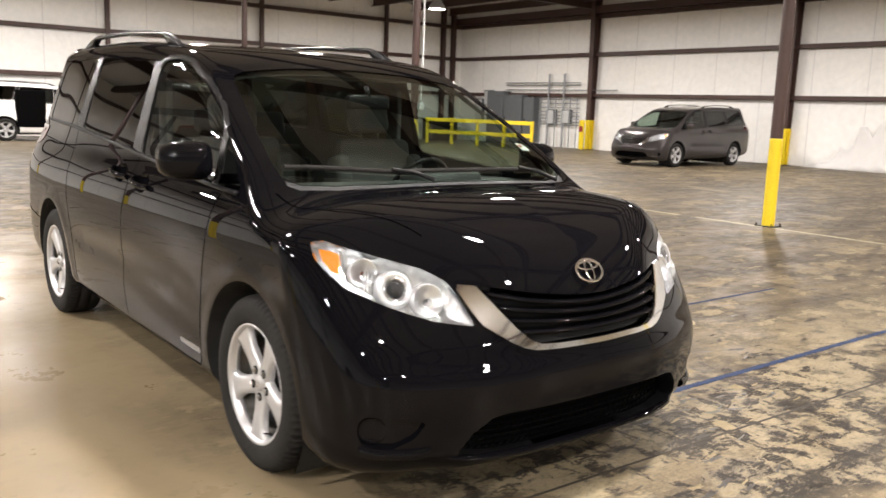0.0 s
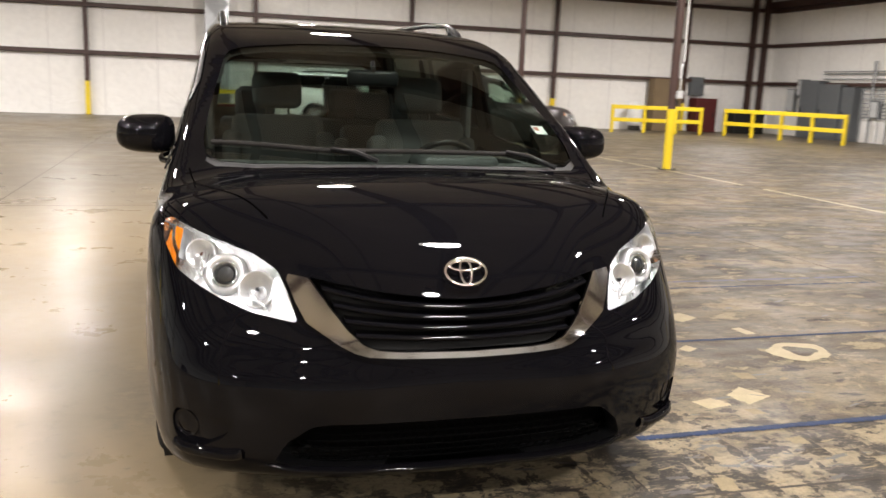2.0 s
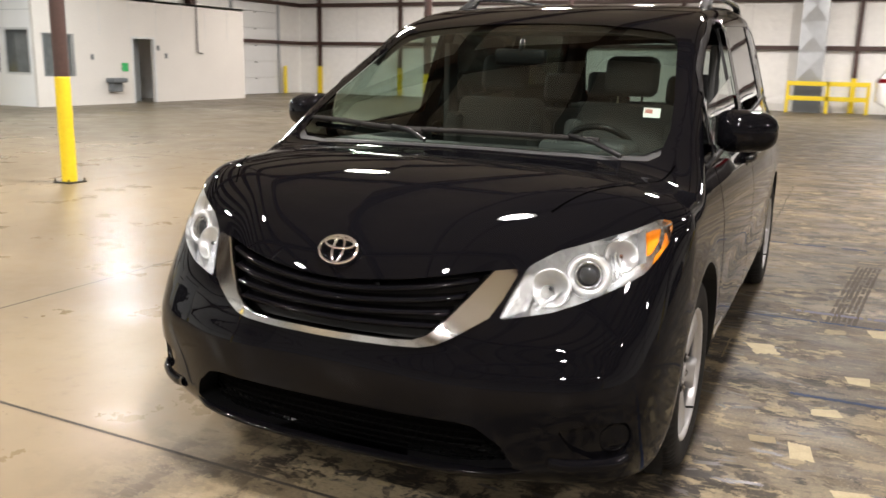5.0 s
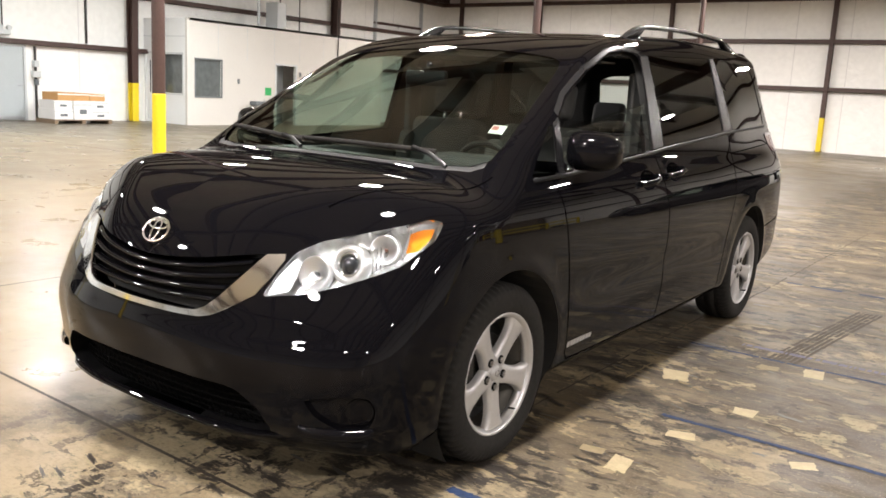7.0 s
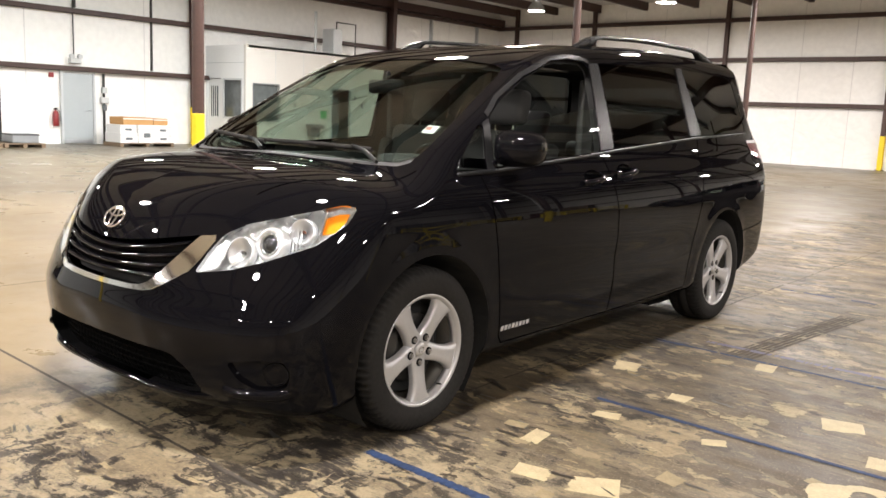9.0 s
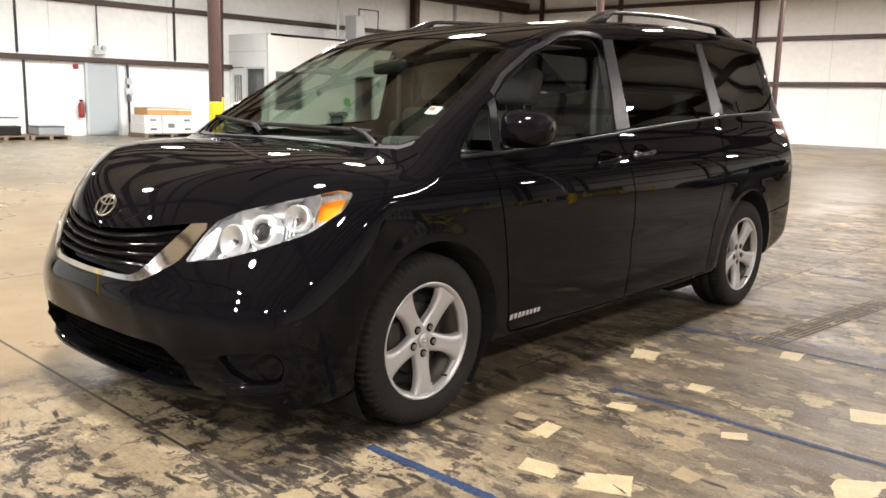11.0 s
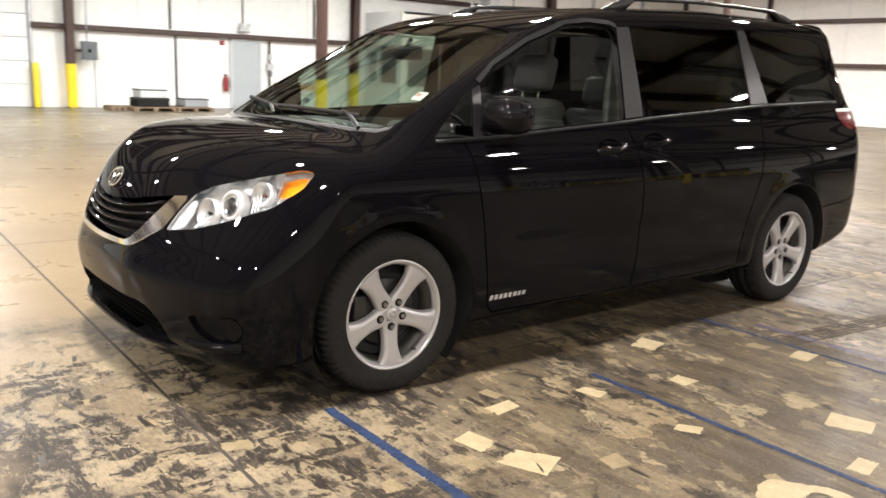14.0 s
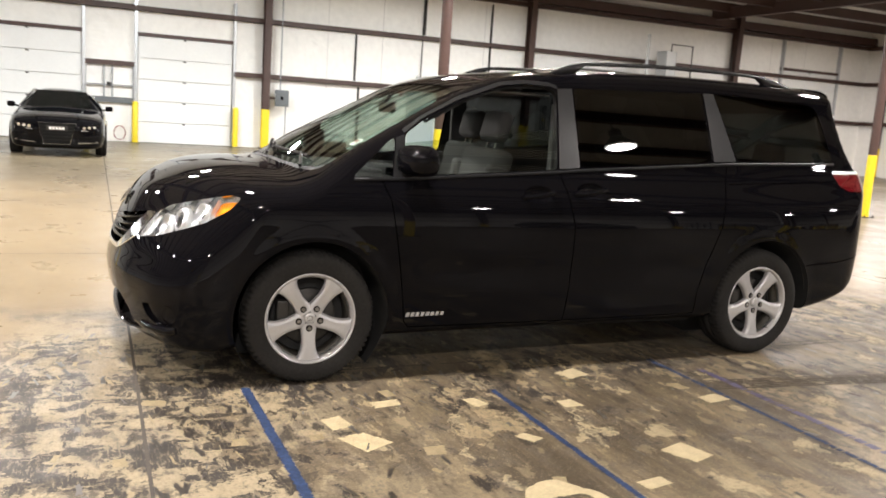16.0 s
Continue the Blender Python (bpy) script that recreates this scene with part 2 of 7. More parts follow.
# ---------------------------------------------------------------- the van's body surface
# Van frame: front axle over the origin, nose towards -y, driver's side +x, ground at z = 0.
def curve(points, sigma=0.03, lo=-2.0, hi=6.0, step=0.004):
    """A smooth function through (at, value) pairs."""
    xs, ys = np.array(points, float).T
    h, d = np.diff(xs), np.diff(ys) / np.diff(xs)
    m = np.r_[d[0], np.where(d[:-1] * d[1:] > 0, 2 * d[:-1] * d[1:] / np.where(d[:-1] + d[1:] == 0, 1, d[:-1] + d[1:]), 0), d[-1]]
    at = np.arange(lo, hi, step)
    k = np.clip(np.searchsorted(xs, at) - 1, 0, len(h) - 1)
    t = (at - xs[k]) / h[k]
    inside = (2 * t**3 - 3 * t**2 + 1) * ys[k] + (t**3 - 2 * t**2 + t) * h[k] * m[k] + (3 * t**2 - 2 * t**3) * ys[k + 1] + (t**3 - t**2) * h[k] * m[k + 1]
    val = np.where(at < xs[0], ys[0] + (at - xs[0]) * m[0], np.where(at > xs[-1], ys[-1] + (at - xs[-1]) * m[-1], inside))
    if sigma > 0:
        w = np.exp(-0.5 * (np.arange(-4 * sigma, 4 * sigma + step, step) / sigma) ** 2)
        pad = len(w) // 2
        val = np.convolve(np.pad(val, pad, "reflect", reflect_type="odd"), w / w.sum(), "valid")[: len(at)]
    return lambda q: np.interp(q, at, val)


top_line = curve([(-1.1, 0.62), (-0.97, 0.765), (-0.9, 0.85), (-0.85, 0.912), (-0.8, 0.957), (-0.736, 1.0), (-0.65, 1.042), (-0.548, 1.076), (-0.4, 1.104), (-0.25, 1.117), (-0.11, 1.117), (-0.06, 1.128),
                  (0.16, 1.265), (0.5, 1.45), (0.8, 1.602), (0.95, 1.664), (1.2, 1.726), (1.5, 1.764), (1.9, 1.792), (2.4, 1.812), (3.0, 1.815), (3.5, 1.808), (3.9, 1.792), (4.3, 1.76)], 0.04)
crown_hood = curve([(-0.01, 0), (0.3, 0.004), (0.55, 0.013), (0.75, 0.038), (0.9, 0.085), (1.1, 0.17)], 0.06)
side_line = curve([(0.1, 0.905), (0.25, 0.952), (0.36, 0.972), (0.5, 0.983), (0.7, 0.988), (0.85, 0.985), (0.97, 0.969), (1.05, 0.945), (1.10, 0.925), (1.15, 0.906), (1.25, 0.882),
                   (1.35, 0.8565), (1.45, 0.8295), (1.55, 0.801), (1.65, 0.771), (1.8, 0.722), (1.9, 0.685)], 0.022)
taper_low = curve([(-1.0, 0.08), (-0.6, 0.0), (-0.3, -0.004), (0.1, 0), (2.2, 0.0), (3.0, 0.008), (3.6, 0.03), (4.0, 0.065), (4.3, 0.11)], 0.06)
taper_high = curve([(-1.0, 0.13), (-0.5, 0.02), (0.2, 0.0), (1.5, 0), (2.2, 0.004), (2.62, 0.008), (2.9, 0.018), (3.4, 0.052), (3.75, 0.078), (4.1, 0.12)], 0.06)
front_low = curve([(-0.2, -0.99), (0, -0.995), (0.3, -0.985), (0.5, -0.956), (0.65, -0.908), (0.8, -0.838), (0.9, -0.752), (0.96, -0.655), (1.0, -0.53), (1.03, -0.36), (1.2, 0.4)], 0.035)
front_high = curve([(-0.2, -0.91), (0, -0.92), (0.3, -0.885), (0.5, -0.812), (0.62, -0.76), (0.7, -0.722), (0.8, -0.665), (0.88, -0.595), (0.95, -0.487), (1.03, -0.30), (1.2, 0.3)], 0.035)
rear_line = curve([(0.1, 4.0), (0.35, 4.09), (0.5, 4.135), (0.7, 4.15), (0.85, 4.15), (1.0, 4.15), (1.1, 4.17), (1.2, 4.145), (1.28, 4.06), (1.4, 3.97), (1.6, 3.885), (1.75, 3.85), (1.9, 3.82)], 0.03)
rear_bow = curve([(-0.1, 0), (0, 0), (0.4, 0.018), (0.65, 0.045), (0.78, 0.085), (0.88, 0.15), (0.95, 0.25), (1.1, 0.6)], 0.03)
belly = curve([(-1.2, 0.175), (-0.5, 0.175), (-0.3, 0.22), (0.6, 0.235), (2.5, 0.255), (3.4, 0.27), (3.6, 0.30), (3.85, 0.37), (4.1, 0.50), (4.3, 0.6)], 0.05)
AXLES, HUB_Z, HUB_X = (-0.02, 3.03), 0.345, 0.945


def smax(a, b, k):
    h = np.maximum(k - np.abs(a - b), 0) / k
    return np.maximum(a, b) + h * h * k * 0.25


def softly(q, k=0.03):
    """max(q, 0) with a rounded knee."""
    return k * np.logaddexp(0, q / k)


def body(x, y, z):
    ax = np.abs(x)
    hood = 1 / (1 + np.exp((y - 0.05) / 0.10))
    drop = crown_hood(ax) * hood + (1 - hood) * (0.046 * ax**2.4)
    t = z - (top_line(y - (1 - hood) * 0.095 * ax**2 * np.clip((1.2 - y) / 0.5, 0, 1)) - drop)
    up = np.clip((z - 0.95) / 0.3, 0, 1)
    up = up * up * (3 - 2 * up)
    w = side_line(z) - taper_low(y) * (1 - up) - taper_high(y) * up
    for c in AXLES:
        r = np.hypot(y - c, z - HUB_Z)
        w = w + 0.006 * np.exp(-(((r - 0.435) / 0.05) ** 2)) * np.clip((z - 0.15) / 0.2, 0, 1)
    w = w - 0.010 * np.exp(-(((z - 0.60) / 0.07) ** 2)) * np.clip((y - 0.5) / 0.3, 0, 1) * np.clip((2.6 - y) / 0.3, 0, 1)
    s = ax - w
    q = 0.04 * np.log1p(np.exp((z - 0.53) / 0.04)) / 0.27
    f = front_low(ax) * (1 - q) + front_high(ax) * q
    f = f + 0.95 * np.clip(0.3 - z, 0, None) ** 1.3 + 0.17 * softly(0.53 - z) - y
    # the corners swell a little between bumper and bonnet
    swell = np.clip((ax - 0.30) / 0.4, 0, 1)
    f = f + (0.4 * (0.56 + softly(z - 0.56) - 0.78) ** 2 - 0.006) * swell * swell * (3 - 2 * swell)
    # bumper's chin and the swage below the grille
    f = f + 0.006 * np.exp(-(((z - 0.60) / 0.05) ** 2)) * np.clip((1.0 - ax) / 0.3, 0, 1)
    g = y - rear_line(z) + rear_bow(ax)
    v = smax(s, f, 0.08)
    v = smax(v, g, 0.07)
    k = 0.085 - 0.015 * np.clip((y + 0.6) / 0.5, 0, 1) + 0.015 * np.clip((y - 0.9) / 0.5, 0, 1)
    v = smax(v, t, k)
    return smax(v, belly(y) - z, 0.06)


def cast(origin, way, far=5.0):
    """How far along each ray the body's skin lies."""
    lo, hi = np.zeros(len(way)), np.full(len(way), far)
    for _ in range(34):
        mid = (lo + hi) / 2
        p = origin + way * mid[:, None]
        ins = body(p[:, 0], p[:, 1], p[:, 2]) < 0
        lo, hi = np.where(ins, mid, lo), np.where(ins, hi, mid)
    return origin + way * ((lo + hi) / 2)[:, None]


def remembered(f):
    """Keeps the points of the skin that were already looked up."""
    known = {}

    def g(*a):
        k = tuple(round(float(v), 5) for q in a for v in (q if isinstance(q, Vector) else (q,)))
        if k not in known:
            known[k] = f(*a)
        return known[k].copy()
    return g


@remembered
def skin_side(y, z, sign=1):
    """Point of the flank at (y, z)."""
    p = cast(np.array([[0.0, y, z]]), np.array([[sign * 1.0, 0, 0]]))[0]
    return Vector(p)


@remembered
def skin_front(x, z):
    return Vector(cast(np.array([[x, 1.2, z]]), np.array([[0, -1.0, 0]]))[0])


@remembered
def skin_top(x, y):
    return Vector(cast(np.array([[x, y, 0.7]]), np.array([[0, 0, 1.0]]))[0])


@remembered
def skin_corner(s, z, sign=1):
    """Point at (x + y = s, z) on the rounded front corner."""
    o = np.array([[sign * s / 2, s / 2, z]])
    d = np.array([[sign * 1.0, -1.0, 0]]) / math.sqrt(2)
    return Vector(cast(o, d)[0])


@remembered
def skin_normal(p):
    e = 0.004
    g = [float(body(np.array([p[0] + e * (i == 0)]), np.array([p[1] + e * (i == 1)]), np.array([p[2] + e * (i == 2)]))[0]
               - body(np.array([p[0] - e * (i == 0)]), np.array([p[1] - e * (i == 1)]), np.array([p[2] - e * (i == 2)]))[0]) for i in range(3)]
    return Vector(g).normalized()


# spine of rays: a fan over the nose, straight ribs along the cabin, a fan over the tail
def skin_grid():
    zc, y1, y2 = 0.74, 0.0, 3.2
    na = 131
    theta = np.radians(np.linspace(-90, 90, na))
    rows = []
    for phi in np.radians(np.linspace(1.2, 88.8, 74)):
        rows.append((y1, phi, -1))
    for y in np.linspace(y1, y2, 112):
        rows.append((y, math.pi / 2, -1))
    for phi in np.radians(np.linspace(88.0, 2.0, 36)):
        rows.append((y2, phi, 1))
    o = np.array([[0.0, r[0], zc] for r in rows for _ in theta])
    d = np.array([[math.sin(r[1]) * math.cos(t), r[2] * math.cos(r[1]), math.sin(r[1]) * math.sin(t)] for r in rows for t in theta])
    p = cast(o, d)
    p[np.tile(np.abs(np.cos(theta)) < 1e-6, len(rows)), 0] = 0.0
    return p, len(rows), na


SIDE = lambda c: (c.y, c.z)
FRONT = lambda c: (c.x, c.z)
TOP = lambda c: (c.x, c.y)
CORNER = lambda c: (c.x + c.y, c.z)


HANDLES = ((1.195, 1.40, 1.02), (1.545, 1.765, 1.045))


def ellipse(cy, cz, a, b, n=22):
    return [(cy + a * math.cos(2 * math.pi * i / n), cz + b * math.sin(2 * math.pi * i / n)) for i in range(n)]


def circle(cy, cz, r, a0=0, a1=360, n=28):
    return [(cy + r * math.cos(math.radians(a0 + (a1 - a0) * i / n)), cz + r * math.sin(math.radians(a0 + (a1 - a0) * i / n))) for i in range(n)]


def rounded(poly, r=0.03, n=4):
    """Polygon with its corners rounded."""
    out = []
    for i, p in enumerate(poly):
        a, b, c = Vector(poly[i - 1]), Vector(p), Vector(poly[(i + 1) % len(poly)])
        ra = min(r, (a - b).length * 0.45, (c - b).length * 0.45)
        p0, p1 = b + (a - b).normalized() * ra, b + (c - b).normalized() * ra
        for k in range(n + 1):
            t = k / n
            q = p0 * (1 - t) ** 2 + b * 2 * t * (1 - t) + p1 * t * t
            out.append((q.x, q.y))
    return out


FRONT_WINDOW = rounded([(0.475, 1.115), (1.435, 1.178), (1.452, 1.62), (1.40, 1.652), (1.25, 1.656), (1.09, 1.632), (0.83, 1.536), (0.60, 1.415), (0.487, 1.335)], 0.03)
TRI_WINDOW = rounded([(0.185, 1.102), (0.402, 1.102), (0.425, 1.305), (0.40, 1.30)], 0.02)
SLIDE_WINDOW = rounded([(1.60, 1.198), (2.60, 1.264), (2.548, 1.698), (1.573, 1.656)], 0.025)
QUARTER_WINDOW = rounded([(2.81, 1.277), (3.735, 1.305), (3.60, 1.66), (3.50, 1.69), (2.645, 1.702)], 0.04)
B_PILLAR = [(1.447, 1.184), (1.590, 1.194), (1.563, 1.655), (1.462, 1.648)]
C_PILLAR = [(2.612, 1.266), (2.80, 1.276), (2.642, 1.700), (2.560, 1.696)]
SAIL = [(0.408, 1.102), (0.470, 1.108), (0.482, 1.335), (0.432, 1.31)]
HEADLIGHT = rounded([(-0.325, 0.715), (-0.245, 0.80), (-0.165, 0.862), (-0.04, 0.903), (0.19, 0.942), (0.46, 0.984), (0.535, 0.974), (0.485, 0.915), (0.322, 0.838), (0.058, 0.775), (-0.12, 0.738)], 0.025)
CHROME = [(0.0, 0.617), (0.22, 0.619), (0.315, 0.624), (0.36, 0.635), (0.41, 0.66), (0.50, 0.718), (0.528, 0.77), (0.553, 0.835), (0.548, 0.852), (0.49, 0.846), (0.435, 0.77), (0.38, 0.70), (0.335, 0.660), (0.29, 0.643), (0.22, 0.638), (0.0, 0.636)]
GRILLE = [(0.0, 0.639), (0.22, 0.641), (0.288, 0.646), (0.332, 0.663), (0.377, 0.703), (0.432, 0.773), (0.486, 0.849), (0.40, 0.836), (0.27, 0.815), (0.15, 0.802), (0.06, 0.795), (0.0, 0.793)]
LOWER_GRILLE = rounded([(-0.01, 0.236), (0.42, 0.242), (0.60, 0.270), (0.565, 0.345), (0.49, 0.405), (0.43, 0.415), (-0.01, 0.418)], 0.02)
FOG = rounded([(-0.13, 0.405), (0.03, 0.425), (0.18, 0.42), (0.215, 0.37), (0.19, 0.315), (0.04, 0.305), (-0.07, 0.345)], 0.03)
TAIL = rounded([(3.705, 1.238), (4.4, 1.245), (4.4, 1.10), (3.86, 1.105), (3.775, 1.14)], 0.02)
WINDSCREEN = [(0.0, -0.045), (0.35, -0.04), (0.60, -0.015), (0.73, 0.03), (0.785, 0.09), (0.79, 0.18), (0.765, 0.35), (0.725, 0.56), (0.685, 0.77), (0.66, 0.825), (0.60, 0.85), (0.35, 0.875), (0.0, 0.885)]
COWL = [(0.0, -0.080), (0.35, -0.075), (0.60, -0.052), (0.75, 0.0), (0.785, 0.045), (0.782, 0.075), (0.775, 0.07), (0.733, 0.027), (0.60, -0.018), (0.35, -0.043), (0.0, -0.048)]
REAR_GLASS = rounded([(-0.01, 1.16), (0.66, 1.17), (0.60, 1.58), (0.5, 1.62), (-0.01, 1.64)], 0.03)
ARCHES = ((-0.012, 0.350, 0.415), (3.065, 0.352, 0.424))


def inside(poly, u, v):
    hit, n = False, len(poly)
    j = n - 1
    for i in range(n):
        (x1, y1), (x2, y2) = poly[i], poly[j]
        if (y1 > v) != (y2 > v) and u < (x2 - x1) * (v - y1) / (y2 - y1) + x1:
            hit = not hit
        j = i
    return hit


def carve(bm, poly, view, keep, index):
    """Cuts an outline, seen along a view, into the skin and gives what lies in it a material index."""
    us, vs = [p[0] for p in poly], [p[1] for p in poly]
    lo, hi = (min(us) - 0.05, min(vs) - 0.05), (max(us) + 0.05, max(vs) + 0.05)

    def near(f):
        c = f.calc_center_median()
        u, v = view(c)
        return lo[0] < u < hi[0] and lo[1] < v < hi[1] and keep(c)

    faces = [f for f in bm.faces if f.material_index == 0 and near(f)]
    for i, p in enumerate(poly):
        q = poly[(i + 1) % len(poly)]
        du, dv = q[0] - p[0], q[1] - p[1]
        if math.hypot(du, dv) < 1e-6:
            continue
        m0, m1 = min(p[0], q[0]) - 0.03, max(p[0], q[0]) + 0.03
        n0, n1 = min(p[1], q[1]) - 0.03, max(p[1], q[1]) + 0.03
        some = [f for f in faces if f.is_valid]
        sel = []
        for f in some:
            ws = [view(v.co) for v in f.verts]
            if max(w[0] for w in ws) > m0 and min(w[0] for w in ws) < m1 and max(w[1] for w in ws) > n0 and min(w[1] for w in ws) < n1:
                sel.append(f)
        a, b = view(Vector((1, 0, 0))), view(Vector((0, 1, 0)))
        c = view(Vector((0, 0, 1)))
        no = Vector((dv * a[0] - du * a[1], dv * b[0] - du * b[1], dv * c[0] - du * c[1]))
        k = no.length_squared
        off = (dv * p[0] - du * p[1]) / k
        geom = list({x for f in sel for x in (f, *f.edges, *f.verts)})
        if not geom:
            continue
        r = bmesh.ops.bisect_plane(bm, geom=geom, dist=1e-5, plane_co=no * off, plane_no=no)
        faces = list({f for f in faces if f.is_valid} | {x for x in r["geom"] if isinstance(x, bmesh.types.BMFace)})
    for f in faces:
        if f.is_valid and inside(poly, *view(f.calc_center_median())):
            f.material_index = index


def take(bm, index, mirrored=True):
    """The faces of one index, with their mirror image, as a mesh of their own."""
    out = bmesh.new()
    for sx in (1, -1) if mirrored else (1,):
        seen = {}
        for f in bm.faces:
            if f.material_index == index:
                vs = []
                for v in f.verts:
                    if v not in seen:
                        seen[v] = out.verts.new((sx * v.co.x, v.co.y, v.co.z))
                    vs.append(seen[v])
                out.faces.new(vs if sx > 0 else vs[::-1])
    bmesh.ops.remove_doubles(out, verts=list(out.verts), dist=4e-4)
    bmesh.ops.dissolve_degenerate(out, edges=list(out.edges), dist=2e-4)
    return out


def take_side(bm, index, sx):
    out, seen = bmesh.new(), {}
    for f in bm.faces:
        if f.material_index == index:
            vs = []
            for v in f.verts:
                if v not in seen:
                    seen[v] = out.verts.new((sx * v.co.x, v.co.y, v.co.z))
                vs.append(seen[v])
            out.faces.new(vs if sx > 0 else vs[::-1])
    bmesh.ops.remove_doubles(out, verts=list(out.verts), dist=4e-4)
    bmesh.ops.dissolve_degenerate(out, edges=list(out.edges), dist=2e-4)
    return out


def push(bm, d):
    bm.normal_update()
    for v in bm.verts:
        v.co += v.normal * d
    return bm


def thicken(bm, d):
    """Gives a skin a thickness inwards."""
    bm.normal_update()
    bmesh.ops.solidify(bm, geom=list(bm.faces), thickness=d)
    return bm


def half_skin():
    p, nr, na = skin_grid()
    bm = bmesh.new()
    vs = [bm.verts.new(q) for q in p.tolist()]
    for i in range(nr - 1):
        for k in range(na - 1):
            a = i * na + k
            bm.faces.new((vs[a], vs[a + 1], vs[a + na + 1], vs[a + na]))
    bm.faces.new([vs[k] for k in range(na)][::-1])
    bm.faces.new([vs[(nr - 1) * na + k] for k in range(na)])
    bm.normal_update()
    if sum(f.normal.x * f.calc_area() for f in bm.faces) < 0:
        bmesh.ops.reverse_faces(bm, faces=list(bm.faces))
    nose = lambda c: c.y < -0.45 and c.z < 0.98
    corner = lambda c: c.y < -0.1 and c.x > 0.35
    tops = lambda c: c.z > 1.0 and c.y < 1.2
    flank = lambda c: c.x > 0.55
    for cy, cz, r in ARCHES:
        carve(bm, circle(cy, cz, r, 0, 360, 40), SIDE, lambda c: c.x > 0.5, 1)
    for y0, y1, zz in HANDLES:
        carve(bm, ellipse((y0 + y1) / 2, zz + 0.015, 0.098, 0.050), SIDE, flank, 18)
    carve(bm, FRONT_WINDOW, SIDE, flank, 2)
    carve(bm, TRI_WINDOW, SIDE, flank, 3)
    carve(bm, SLIDE_WINDOW, SIDE, flank, 4)
    carve(bm, QUARTER_WINDOW, SIDE, flank, 5)
    carve(bm, WINDSCREEN, TOP, tops, 9)
    carve(bm, COWL, TOP, tops, 10)
    carve(bm, HEADLIGHT, CORNER, corner, 11)
    carve(bm, CHROME, FRONT, nose, 12)
    carve(bm, GRILLE, FRONT, nose, 13)
    carve(bm, LOWER_GRILLE, FRONT, nose, 14)
    carve(bm, FOG, CORNER, corner, 15)
    carve(bm, TAIL, SIDE, lambda c: c.y > 3.5 and c.x > 0.3, 16)
    carve(bm, REAR_GLASS, FRONT, lambda c: c.y > 3.4, 17)
    return bm


# ---------------------------------------------------------------- van parts
def text_free_bars(bm, n, w, h, slant):
    for i in range(n):
        x = i * w / n
        q = [(x, 0), (x + w / n * 0.72, 0), (x + w / n * 0.72 + slant, h), (x + slant, h)]
        bm.faces.new([bm.verts.new((a, b, 0)) for a, b in q])


